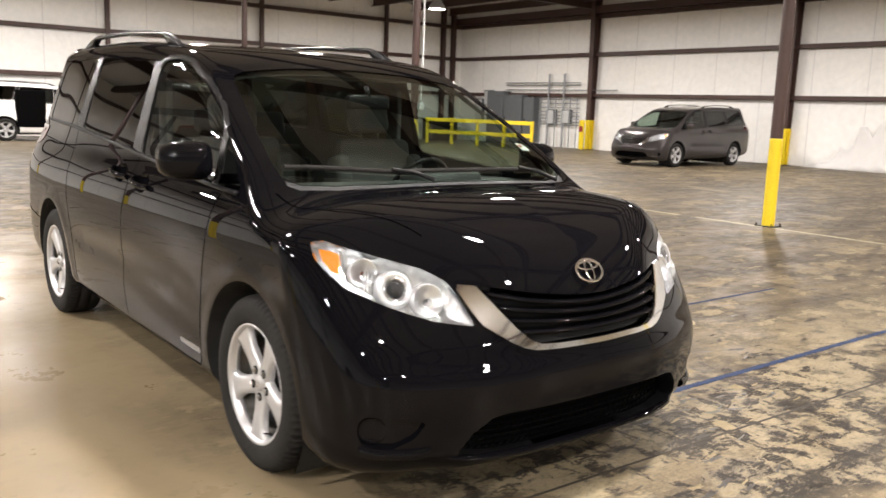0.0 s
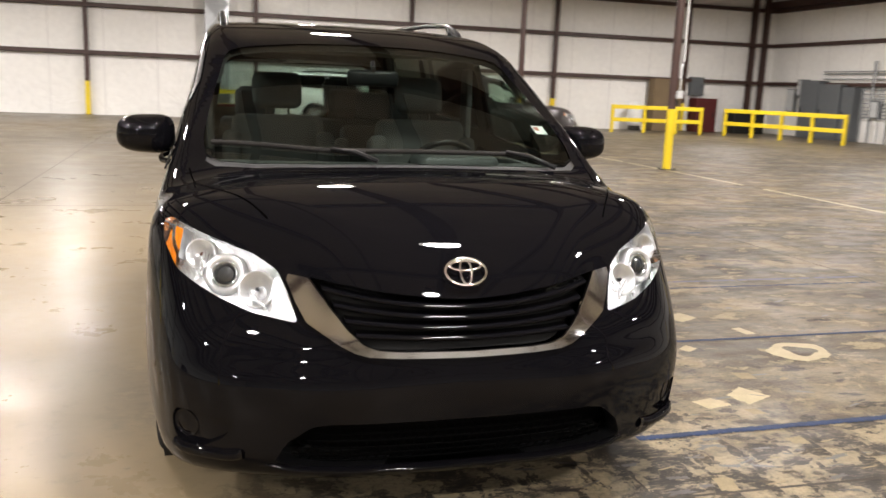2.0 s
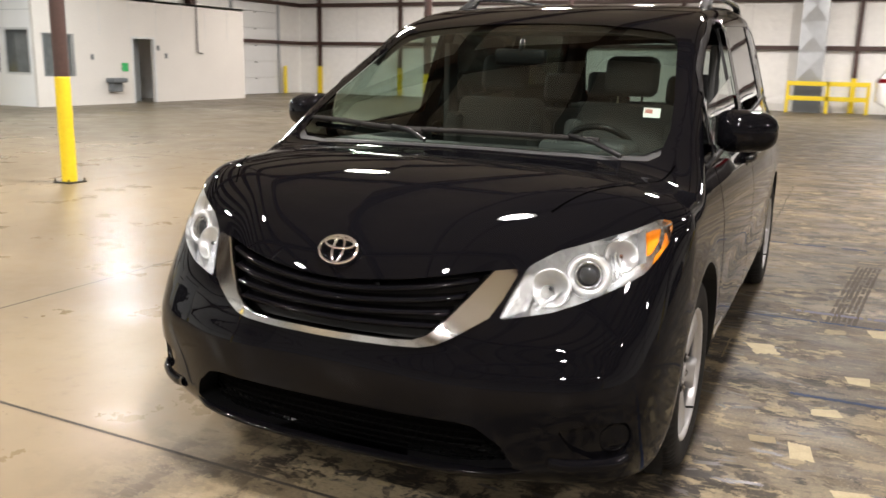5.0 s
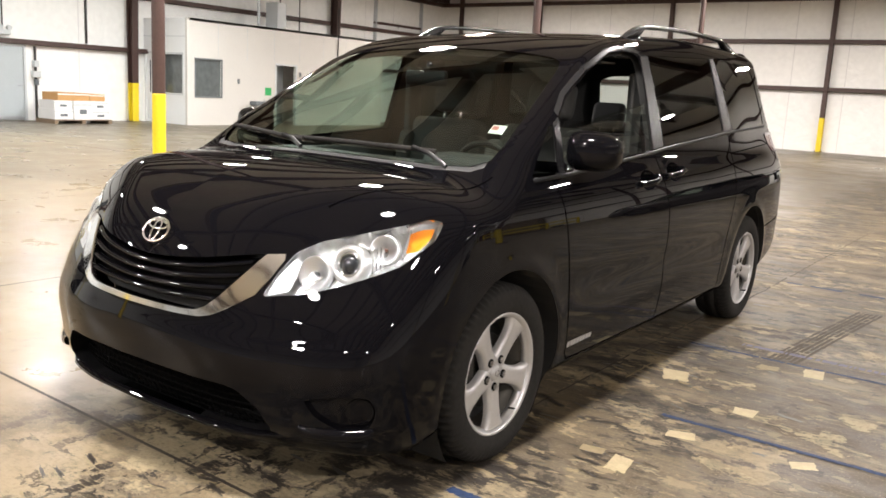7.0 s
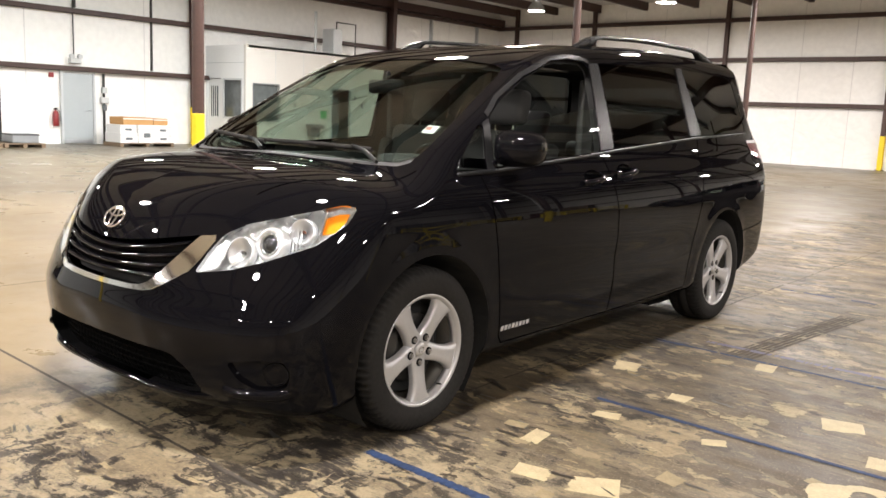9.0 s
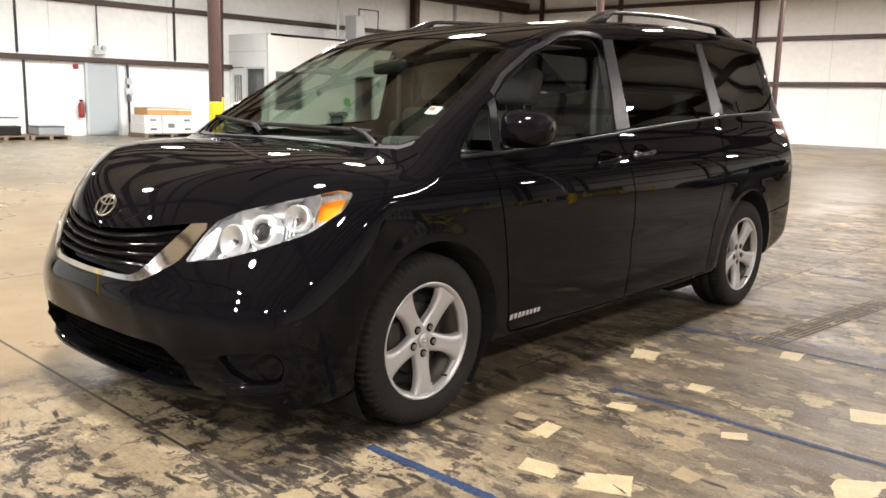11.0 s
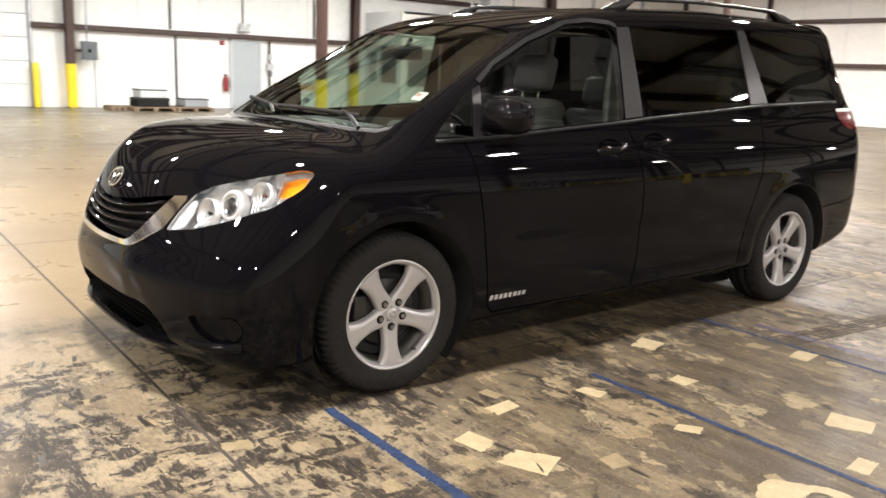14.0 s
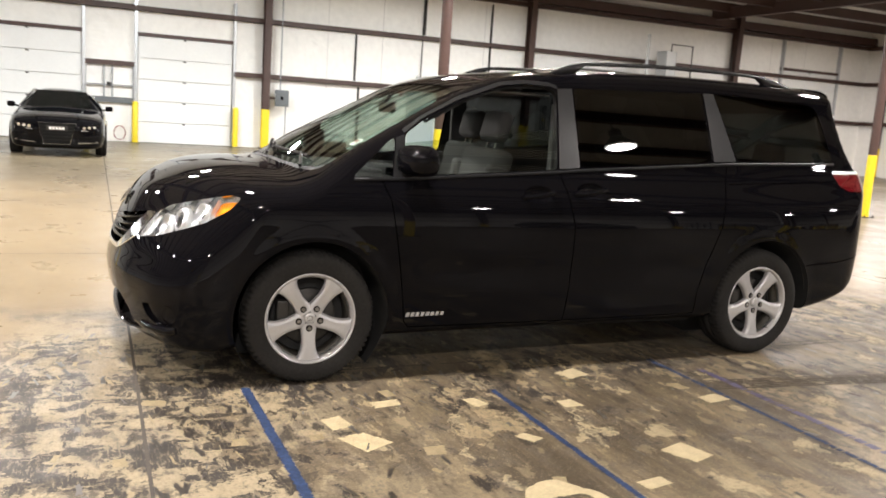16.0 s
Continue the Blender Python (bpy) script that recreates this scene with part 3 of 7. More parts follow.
def build_wheel(parent, at, out, name="wheel"):
    """Five-spoke alloy wheel; out is +1 on the driver's side."""
    rad = Matrix.Translation(at) @ (Matrix.Identity(4) if out > 0 else Matrix.Rotation(math.pi, 4, "Z"))
    bm = bmesh.new()
    prof = [(0.236, 0.098), (0.246, 0.108), (0.262, 0.114), (0.285, 0.1185), (0.305, 0.1175), (0.325, 0.113), (0.340, 0.104), (0.3505, 0.090), (0.3550, 0.066), (0.3560, 0.042),
            (0.3490, 0.038), (0.3490, 0.030), (0.3570, 0.026), (0.3570, -0.026), (0.3490, -0.030), (0.3490, -0.038), (0.3560, -0.042), (0.3550, -0.066), (0.3505, -0.090),
            (0.340, -0.104), (0.305, -0.1175), (0.262, -0.114), (0.236, -0.098), (0.220, -0.07), (0.220, 0.07)]
    rings = lathe(bm, prof, "x", 216, True)
    for i, ring in enumerate(rings):
        if i % 3 == 0:
            for k in (6, 7, 8, 9, 16, 17, 18):
                v = ring[k]
                s = 1 - (0.016 if k in (7, 8, 17) else 0.009) / math.hypot(v.co.y, v.co.z)
                v.co.y *= s
                v.co.z *= s
    bm.verts.ensure_lookup_table()
    tyre = part(name, bm, M["rubber"], parent, "black road tyre on a silver five-spoke alloy rim", True)
    tyre.matrix_basis = rad
    one("rim", M["alloy"], lambda b: lathe(b, [(0.2430, 0.1085), (0.2455, 0.102), (0.240, 0.095), (0.224, 0.088), (0.216, 0.066), (0.220, 0.066), (0.226, 0.097), (0.236, 0.106)], "x", 72, True), tyre, "silver alloy rim", True)
    # the shade inside the rim is put into the barrel's colour
    one("rim_barrel", M["barrel_shade"], lambda b: lathe(b, [(0.2165, 0.068), (0.206, -0.02), (0.200, -0.09), (0.205, -0.09), (0.211, -0.02), (0.2195, 0.066)], "x", 72, True), tyre, "", True)

    def spokes(b):
        rs = [(0.030, 0.040, 0.080), (0.06, 0.043, 0.080), (0.09, 0.039, 0.083), (0.12, 0.037, 0.087), (0.15, 0.039, 0.091), (0.18, 0.045, 0.094), (0.205, 0.056, 0.0955), (0.219, 0.070, 0.0955), (0.230, 0.092, 0.0950)]
        for j in range(5):
            a = math.radians(-90 + 72 * j)
            ca, sa = math.cos(a), math.sin(a)
            grid = []
            for r, w, x in rs:
                row = []
                for t, dx in ((-1, -0.030), (-0.97, -0.010), (-0.78, 0.001), (-0.3, -0.0015), (0.3, -0.0015), (0.78, 0.001), (0.97, -0.010), (1, -0.030)):
                    row.append(b.verts.new((x + dx, r * ca - w * t * sa, r * sa + w * t * ca)))
                grid.append(row)
            for p, q in zip(grid, grid[1:]):
                for k in range(7):
                    b.faces.new((p[k], p[k + 1], q[k + 1], q[k]))
    one("spokes", M["alloy"], spokes, tyre, "five silver alloy spokes", True)
    one("hub_cap", M["alloy"], lambda b: lathe(b, [(0.0, 0.090), (0.018, 0.0895), (0.026, 0.0875), (0.031, 0.083), (0.033, 0.070)], "x", 32), tyre, "", True)
    one("cap_ring", M["chrome"], lambda b: tube(b, [(0.0905, 0.015 * math.cos(a), 0.011 * math.sin(a)) for a in np.linspace(0, 2 * math.pi, 24, endpoint=False)], 0.0022, 6, True), tyre, "", True)
    for j in range(5):
        a = math.radians(-90 + 72 * j)
        y, z = 0.061 * math.cos(a), 0.057 * math.sin(a)
        # black disc stands in for the shade in each nut's hole
        one("lug_shade", M["grille_black"], lambda b: cyl(b, (0.070, y, z), (0.0818, y, z), 0.0175, 18), tyre)
        one("lug_nut", M["lug_steel"], lambda b: (cyl(b, (0.060, y, z), (0.0865, y, z), 0.0115, 6), cyl(b, (0.0865, y, z), (0.091, y, z), 0.009, 10, 0.005)), tyre)
    one("brake_disc", M["dark_metal"], lambda b: lathe(b, [(0.05, 0.03), (0.145, 0.03), (0.15, 0.027), (0.15, 0.012), (0.05, 0.012)], "x", 40), tyre, "", True)
    one("brake_caliper", M["dark_metal"], lambda b: box(b, 0.0, 0.05, -0.17, -0.10, -0.07, 0.09, 0.012, 2), tyre)
    one("backing_plate", M["liner"], lambda b: lathe(b, [(0.0, 0.0), (0.20, 0.0), (0.20, -0.01), (0.0, -0.01)], "x", 32), tyre)
    one("valve", M["trim"], lambda b: cyl(b, (0.085, 0.208 * math.cos(-1.0), 0.208 * math.sin(-1.0)), (0.115, 0.200 * math.cos(-1.0), 0.200 * math.sin(-1.0)), 0.004, 8), tyre)
    return tyre


def skin_strip(bm, pts, width, lift, across):
    """A flat band along points of the skin. across gives the band's direction."""
    prev = None
    for p in pts:
        n = skin_normal(p)
        a = Vector(across)
        a = (a - n * a.dot(n)).normalized() * width / 2
        cur = (bm.verts.new(p + n * lift - a), bm.verts.new(p + n * lift + a))
        if prev:
            bm.faces.new((prev[0], cur[0], cur[1], prev[1]))
        prev = cur


def seam(pts):
    """A narrow dark shut line that lies in the skin."""
    bm = bmesh.new()
    prev = None
    for i, p in enumerate(pts):
        n = skin_normal(p)
        d = (pts[min(i + 1, len(pts) - 1)] - pts[max(i - 1, 0)]).normalized()
        a = n.cross(d).normalized() * 0.0028
        cur = [bm.verts.new(p + n * 0.0012 - a), bm.verts.new(p + n * 0.0012 + a)]
        if prev:
            bm.faces.new((prev[0], cur[0], cur[1], prev[1]))
        prev = cur
    return bm


def lerp_path(pts, step=0.04):
    out = []
    for (a, b), (c, d) in zip(pts, pts[1:]):
        n = max(1, int(math.hypot(c - a, d - b) / step))
        out += [(a + (c - a) * i / n, b + (d - b) * i / n) for i in range(n)]
    return out + [pts[-1]]


def flip(bm):
    bmesh.ops.reverse_faces(bm, faces=list(bm.faces))
    return bm


def seat(parent, x, y, tilt=14, wide=0.5, dark=False, rise=0.0):
    s = new("seat")
    s.parent = parent
    s.matrix_basis = Matrix.Translation((x, y, rise))
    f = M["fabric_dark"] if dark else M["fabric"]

    def back(b):
        m = Matrix.Translation((0, 0.24, 0.62)) @ Matrix.Rotation(radians(-tilt), 4, "X")
        box(b, -wide / 2, wide / 2, -0.02, 0.12, 0.0, 0.56, 0.05, 4, m)
        for sx in (-1, 1):
            box(b, sx * wide / 2 - 0.05, sx * wide / 2 + 0.05, -0.06, 0.09, 0.03, 0.46, 0.04, 3, m)

    one("cushion", f, lambda b: box(b, -wide / 2, wide / 2, -0.27, 0.27, 0.50, 0.64, 0.05, 4), s, "", True)
    one("backrest", f, back, s, "", True)
    h = Matrix.Translation((0, 0.24, 0.62)) @ Matrix.Rotation(radians(-tilt), 4, "X")
    one("headrest", f, lambda b: box(b, -0.135, 0.135, 0.0, 0.10, 0.60, 0.80, 0.045, 4, h), s, "", True)
    for sx in (-1, 1):
        one("headrest_post", M["chrome"], lambda b: cyl(b, h @ Vector((sx * 0.06, 0.05, 0.54)), h @ Vector((sx * 0.06, 0.05, 0.64)), 0.006, 8), s)
    one("base", M["liner"], lambda b: box(b, -0.2, 0.2, -0.22, 0.22, 0.30, 0.52, 0.01), s)
    return s


def true_normals(ob):
    """Shades a panel with the normals of the surface it was cut from."""
    me = ob.data
    co = np.empty(len(me.vertices) * 3)
    me.vertices.foreach_get("co", co)
    x, y, z = co.reshape(-1, 3).T
    e = 0.003
    g = np.stack([body(x + e, y, z) - body(x - e, y, z), body(x, y + e, z) - body(x, y - e, z), body(x, y, z + e) - body(x, y, z - e)], 1)
    g[np.abs(x) < 1e-4, 0] = 0.0
    g /= np.maximum(np.linalg.norm(g, axis=1, keepdims=True), 1e-9)
    me.normals_split_custom_set_from_vertices(g.tolist())
    return ob


SKIN = half_skin()


def build_van(m, paint, label, full=True):
    van = thing("minivan", m, label, "minivan", "" if full else "parked grey vans")
    add = lambda name, bm, mat, lab="", parent=van, smooth=True: part(name, bm, mat, parent, lab, smooth)
    true_normals(add("body_shell", take(SKIN, 0), paint, "glossy painted minivan body"))
    true_normals(add("windscreen", push(take(SKIN, 9), -0.004), M["windscreen"], "tinted windscreen glass")).visible_shadow = False
    add("cowl_panel", push(take(SKIN, 10), -0.006), M["cowl"], "dark grey plastic cowl panel")
    add("rear_window", push(take(SKIN, 17), -0.003), M["rear_glass"], "rear window glass").visible_shadow = False
    true_normals(add("chrome_surround", thicken(push(take(SKIN, 12), 0.006), 0.02), M["bright_trim"], "chrome U-shaped grille surround"))
    add("grille_back", push(take(SKIN, 13), -0.055), M["liner"], "")
    add("lower_grille_mesh", push(take(SKIN, 14), -0.085), M["grille_black"], "")
    for sx in (1, -1):
        w = add("front_door_window", push(take_side(SKIN, 2, sx), -0.006), M["clear"], "side window glass, half wound down" if sx > 0 and full else "side window glass")
        w.visible_shadow = False
        if sx > 0 and full:
            b = bmesh.new()
            b.from_mesh(w.data)
            # wound down: only the lower part stands in the opening
            r = bmesh.ops.bisect_plane(b, geom=list(b.verts) + list(b.edges) + list(b.faces), plane_co=(0, 0.62, 1.305), plane_no=(0, -0.13, 1), clear_outer=True)
            b.to_mesh(w.data)
            b.free()
        for idx, nm in ((3, "quarter_light"), (4, "sliding_door_window"), (5, "rear_side_window")):
            true_normals(add(nm, push(take_side(SKIN, idx, sx), -0.003), M["privacy"] if idx > 3 else M["tint"], "dark privacy glass" if idx > 3 else "")).visible_shadow = False
        for (p0, p1, p2, p3), nm in ((B_PILLAR, "centre_pillar_cover"), (C_PILLAR, "rear_pillar_cover"), (SAIL, "mirror_sail")):
            bm = bmesh.new()
            rows = []
            for t in np.linspace(0, 1, 15):
                row = []
                for u in np.linspace(0, 1, 4):
                    y = (p0[0] * (1 - u) + p1[0] * u) * (1 - t) + (p3[0] * (1 - u) + p2[0] * u) * t
                    z = (p0[1] * (1 - u) + p1[1] * u) * (1 - t) + (p3[1] * (1 - u) + p2[1] * u) * t
                    p = skin_side(y, z, sx)
                    row.append(bm.verts.new(p + skin_normal(p) * 0.002))
                rows.append(row)
            for a, c in zip(rows, rows[1:]):
                for k in range(3):
                    bm.faces.new((a[k], a[k + 1], c[k + 1], c[k]) if sx > 0 else (a[k], c[k], c[k + 1], a[k + 1]))
            true_normals(add(nm, bm, M["satin"], "satin grey pillar cover"))
        def sash(b):
            line = lerp_path([(0.478, 1.348), (0.595, 1.431), (0.825, 1.552), (1.085, 1.648), (1.25, 1.671), (1.41, 1.667), (1.46, 1.655)], 0.05)
            skin_strip(b, [skin_side(y, z, sx) for y, z in line], 0.028, 0.003, (0, -0.35, 1))
            if sx < 0:
                flip(b)
        true_normals(one("window_sash", M["satin"], sash, van, "satin grey window frame", True))
        # headlight: bowl, lens, lamps
        hl = add("headlight", flip(push(take_side(SKIN, 11, sx), -0.05)), M["reflector"], "clear headlight with amber turn signal")
        bmh = bmesh.new()
        bmh.from_mesh(hl.data)
        bmesh.ops.reverse_faces(bmh, faces=list(bmh.faces))
        bmh.to_mesh(hl.data)
        bmh.free()
        true_normals(add("headlight_lens", push(take_side(SKIN, 11, sx), 0.001), M["lens"], "", hl)).visible_shadow = False

        def rimwall(b):
            prev = None
            loop = [skin_corner(s, z, sx) for s, z in lerp_path(HEADLIGHT + HEADLIGHT[:1], 0.05)]
            for p in loop:
                n = skin_normal(p)
                cur = (b.verts.new(p + n * 0.002), b.verts.new(p - n * 0.055))
                if prev:
                    b.faces.new((prev[0], cur[0], cur[1], prev[1]))
                prev = cur
        one("headlight_rim", M["chrome"], rimwall, hl, "", True)
        inset = lambda s_, z_, d: skin_corner(s_, z_, sx) - skin_normal(skin_corner(s_, z_, sx)) * d
        if full:
            def lamp_axis(s0, z0, depth, lean=0.9):
                c = skin_corner(s0, z0, sx)
                n = skin_normal(c)
                return Matrix.Translation(c - n * depth) @ (n + Vector((0, -lean, 0))).normalized().to_track_quat("Z", "Y").to_matrix().to_4x4()

            def turned(name, profile, mt, mat, seg=32):
                bm = bmesh.new()
                lathe(bm, profile, "z", seg)
                bmesh.ops.transform(bm, matrix=mt, verts=list(bm.verts))
                return add(name, bm, mat, "", hl)

            mt = lamp_axis(0.075, 0.846, 0.030)
            turned("projector_shroud", [(0.044, 0.012), (0.050, 0.019), (0.060, 0.018), (0.068, 0.004), (0.070, -0.02)], mt, M["lamp_silver"])
            turned("projector_ring", [(0.032, 0.010), (0.036, 0.018), (0.042, 0.018), (0.044, 0.010)], mt, M["lamp_ring"])
            turned("projector_lens", [(0.0, 0.026), (0.012, 0.0245), (0.022, 0.020), (0.029, 0.012), (0.033, 0.0)], mt, M["projector_glass"])
            for s0, z0, r0 in ((-0.085, 0.815, 0.054), (0.255, 0.900, 0.046)):
                mt = lamp_axis(s0, z0, 0.052, 0.8)
                turned("reflector_bowl", [(0.004, 0.0), (r0 * 0.35, 0.003), (r0 * 0.7, 0.013), (r0, 0.032), (r0 + 0.005, 0.033), (r0 + 0.006, 0.0)], mt, M["lamp_silver"], 28)
                turned("bulb", [(0.0, 0.024), (0.006, 0.021), (0.008, 0.014), (0.007, 0.0)], mt, M["projector_glass"] if s0 < 0 else M["bulb_amber"], 12)
            # flat bright wedge that fills the inner tip
            bm = bmesh.new()
            edge = [(-0.315, 0.721), (-0.240, 0.797), (-0.175, 0.848), (-0.150, 0.838), (-0.170, 0.790), (-0.205, 0.745)]
            bm.faces.new([bm.verts.new(inset(a, b, 0.010 + 0.07 * max(0, a + 0.25))) for a, b in (edge if sx > 0 else edge[::-1])])
            add("inner_wedge", bm, M["reflector"], "", hl)
            for k in range(5):
                s0, z0 = 0.150 + 0.020 * k, 0.815 + 0.006 * k
                one("reflector_rib", M["lamp_silver"], lambda b: tube(b, [inset(s0 + 0.006 * t, z0 + 0.075 * t, 0.036) for t in (0, 0.5, 1)], 0.0045, 6), hl, "", True)
            for k in range(3):
                s0 = -0.165 + 0.03 * k
                one("reflector_rib", M["lamp_silver"], lambda b: tube(b, [inset(s0 + 0.05 * t, 0.752 + 0.012 * k + 0.028 * t, 0.034) for t in (0, 0.5, 1)], 0.0045, 6), hl, "", True)
        amber = rounded([(0.352, 0.885), (0.372, 0.950), (0.44, 0.964), (0.508, 0.966), (0.478, 0.925), (0.42, 0.893)], 0.012)
        bm = bmesh.new()
        bm.faces.new([bm.verts.new(inset(a, b, 0.036)) for a, b in (amber if sx > 0 else amber[::-1])])
        add("turn_signal", bm, M["amber"], "amber turn signal lens", hl)
        # wall between the turn signal and the main reflector
        bm = bmesh.new()
        wall = [(0.338, 0.868), (0.352, 0.905), (0.372, 0.962)]
        for (a, b), (c, d) in zip(wall, wall[1:]):
            bm.faces.new([bm.verts.new(q) for q in (inset(a, b, 0.003), inset(c, d, 0.003), inset(c, d, 0.05), inset(a, b, 0.05))])
        add("signal_divider", bm, M["lamp_silver"], "", hl)
        add("tail_light_housing", flip(push(take_side(SKIN, 16, sx), -0.03)), M["liner"])
        add("tail_light", push(take_side(SKIN, 16, sx), 0.004), M["red_lens"], "red tail light lens")

        def tail_strip(b):
            skin_strip(b, [skin_side(y, 1.231 + 0.004 * t, sx) for t, y in ((t, 3.715 + 0.33 * t) for t in np.linspace(0, 1, 9))], 0.022, 0.006, (0, 0, 1))
            if sx < 0:
                flip(b)
        one("tail_light_strip", M["lamp_silver"], tail_strip, van, "clear strip over the red tail light", True)
        fog = add("fog_bezel", push(take_side(SKIN, 15, sx), -0.018), paint, "glossy fog lamp recess")
        c = skin_corner(0.135, 0.366, sx)
        n = (skin_normal(c) + Vector((0, -0.15, 0))).normalized()
        bm = bmesh.new()
        lathe(bm, [(0.0, 0.004), (0.034, 0.003), (0.041, 0.0), (0.043, 0.006), (0.048, 0.006), (0.050, -0.02)], "z", 32)
        bmesh.ops.transform(bm, matrix=Matrix.Translation(c - n * 0.020) @ n.to_track_quat("Z", "Y").to_matrix().to_4x4(), verts=list(bm.verts))
        add("fog_lamp_blank", bm, M["black_paint"], "", fog)
        one("fog_lip", paint, lambda b: tube(b, [skin_corner(q, 0.287 + 0.10 * max(0, abs(q - 0.03) - 0.10), sx) - skin_normal(skin_corner(q, 0.30, sx)) * (0.002 + 0.14 * max(0, abs(q - 0.03) - 0.12)) for q in np.linspace(-0.14, 0.20, 15)], 0.022, 10), fog, "", True)

        def fogwall(b):
            prev = None
            for p in [skin_corner(s, z, sx) for s, z in lerp_path(FOG + FOG[:1], 0.05)]:
                n = skin_normal(p)
                cur = (b.verts.new(p), b.verts.new(p - n * 0.04))
                if prev:
                    b.faces.new((prev[0], cur[0], cur[1], prev[1]))
                prev = cur
        one("fog_recess", paint, fogwall, fog, "", True)
        # wheel wells and wheels
        for cy, (wy, wz, wr) in zip(AXLES, ARCHES):
            def well(b):
                pts = circle(wy, wz, wr, -40, 220, 40) + [(wy + wr * math.cos(radians(220)), wz + wr * math.sin(radians(220)))]
                prev = None
                for y, z in pts:
                    x = abs(skin_side(y, max(z, 0.24), 1).x) - 0.001
                    cur = [b.verts.new((sx * xx, y, z)) for xx in (x, 0.62)]
                    if prev:
                        b.faces.new((prev[0], cur[0], cur[1], prev[1]))
                    prev = cur
                b.faces.new([b.verts.new((sx * 0.62, y, z)) for y, z in pts])
            one("wheel_well", M["liner"], well, van)
            build_wheel(van, (sx * (HUB_X - 0.087), cy, HUB_Z + 0.005), sx)
        # mirror
        mir = new("door_mirror")
        mir.parent = van
        mir["label"] = "glossy painted door mirror"
        mir.matrix_basis = Matrix.Translation((sx * 1.02, 0.53, 1.203)) @ Matrix.Rotation(radians(20 * sx), 4, "Z")

        def housing(b):
            g = bmesh.ops.create_uvsphere(b, u_segments=32, v_segments=20, radius=1)
            for v in g["verts"]:
                x, y, z = v.co
                sq = lambda t, e: math.copysign(abs(t) ** e, t)
                v.co = Vector((0.118 * sq(x, 0.62), 0.125 * sq(y, 0.8) if y < 0 else 0.035 * sq(y, 0.5), 0.083 * sq(z, 0.62) * (1 - 0.12 * sx * x)))
        one("mirror_housing", paint, housing, mir, "", True)
        one("mirror_glass", M["chrome"], lambda b: box(b, -0.085, 0.085, 0.022, 0.0345, -0.056, 0.056, 0.02, 3), mir)
        one("mirror_arm", paint, lambda b: box(b, -sx * 0.20 - 0.07, -sx * 0.20 + 0.09, -0.035, 0.02, -0.10, -0.055, 0.015, 3), mir, "", True)
        # handles
        for y0, y1, zz in HANDLES:
            h = new("door_handle")
            h.parent = van

            def bar(b):
                pts = []
                for t in np.linspace(0, 1, 9):
                    p = skin_side(y0 + (y1 - y0) * t, zz + 0.03 * t, sx)
                    pts.append(p + Vector((sx * (0.004 + 0.040 * math.sin(math.pi * t) ** 0.5), 0, 0)))
                tube(b, pts, 0.0155, 10)
            one("pull", paint, bar, h, "", True)

            def cup(b):
                # a hollow dished into the door skin
                cy, cz = (y0 + y1) / 2, zz + 0.015
                rings = []
                for r in (1.0, 0.93, 0.82, 0.66, 0.46, 0.24):
                    ring = []
                    for y, z in ellipse(cy, cz, 0.098 * r, 0.050 * r):
                        p = skin_side(y, z, sx)
                        ring.append(b.verts.new((p.x - sx * 0.034 * (1 - r**3), y, z)))
                    rings.append(ring)
                for p, q in zip(rings, rings[1:]):
                    for k in range(len(p)):
                        f = (p[k], p[(k + 1) % len(p)], q[(k + 1) % len(p)], q[k])
                        b.faces.new(f if sx > 0 else f[::-1])
                b.faces.new(rings[-1] if sx > 0 else rings[-1][::-1])
            one("cup", paint, cup, h, "", True)
        # shut lines, belt moulding, roof rail
        if full:
            lines = [[(0.345, 1.085), (0.39, 0.99), (0.435, 0.75), (0.475, 0.50), (0.50, 0.32), (0.53, 0.285)], [(0.53, 0.285), (1.52, 0.285)], [(1.445, 1.17), (1.50, 1.02), (1.54, 0.85), (1.54, 0.60), (1.52, 0.29)],
                     [(1.53, 0.287), (2.50, 0.30)], [(2.72, 1.262), (2.70, 1.15), (2.64, 0.85), (2.545, 0.62), (2.50, 0.45), (2.50, 0.31)], [(2.72, 1.13), (3.72, 1.165)], [(3.42, 0.60), (3.75, 0.62), (3.98, 0.66)]]
            for ln in lines:
                pts = [skin_side(y, z, sx) for y, z in lerp_path(ln)]
                part("shut_line", seam(pts), M["shut"], van)
            ln = lerp_path([(0.845, 0.02), (0.82, -0.15), (0.77, -0.32), (0.69, -0.47), (0.60, -0.62)])
            part("shut_line", seam([skin_top(sx * x, y) for x, y in ln]), M["shut"], van)

        def belt(b):
            pts = [skin_side(y, z, sx) for y, z in lerp_path([(0.19, 1.088), (0.47, 1.098), (1.44, 1.165), (1.60, 1.180), (2.60, 1.248), (2.80, 1.260), (3.74, 1.288)], 0.08)]
            skin_strip(b, pts, 0.018, 0.004, (0, 0, 1))
            thicken(b, 0.008)
        one("belt_moulding", M["moulding"], belt, van, "satin window moulding", True)

        def rail(b):
            ys = np.linspace(1.46, 3.42, 26)
            rows = []
            for y in ys:
                t = (y - 1.46) / 1.96
                e = max(0.0, min(t / 0.15, (1 - t) / 0.22, 1.0))
                lift = 0.064 * e * (2 - e)
                x = 0.665 - 0.055 * t * t
                z = skin_top(x, y).z
                rows.append((x, y, z + lift, z + lift * (0.62 if 0.11 < t < 0.86 else 0.0) - (0.0 if 0.11 < t < 0.86 else 0.01)))
            prev = None
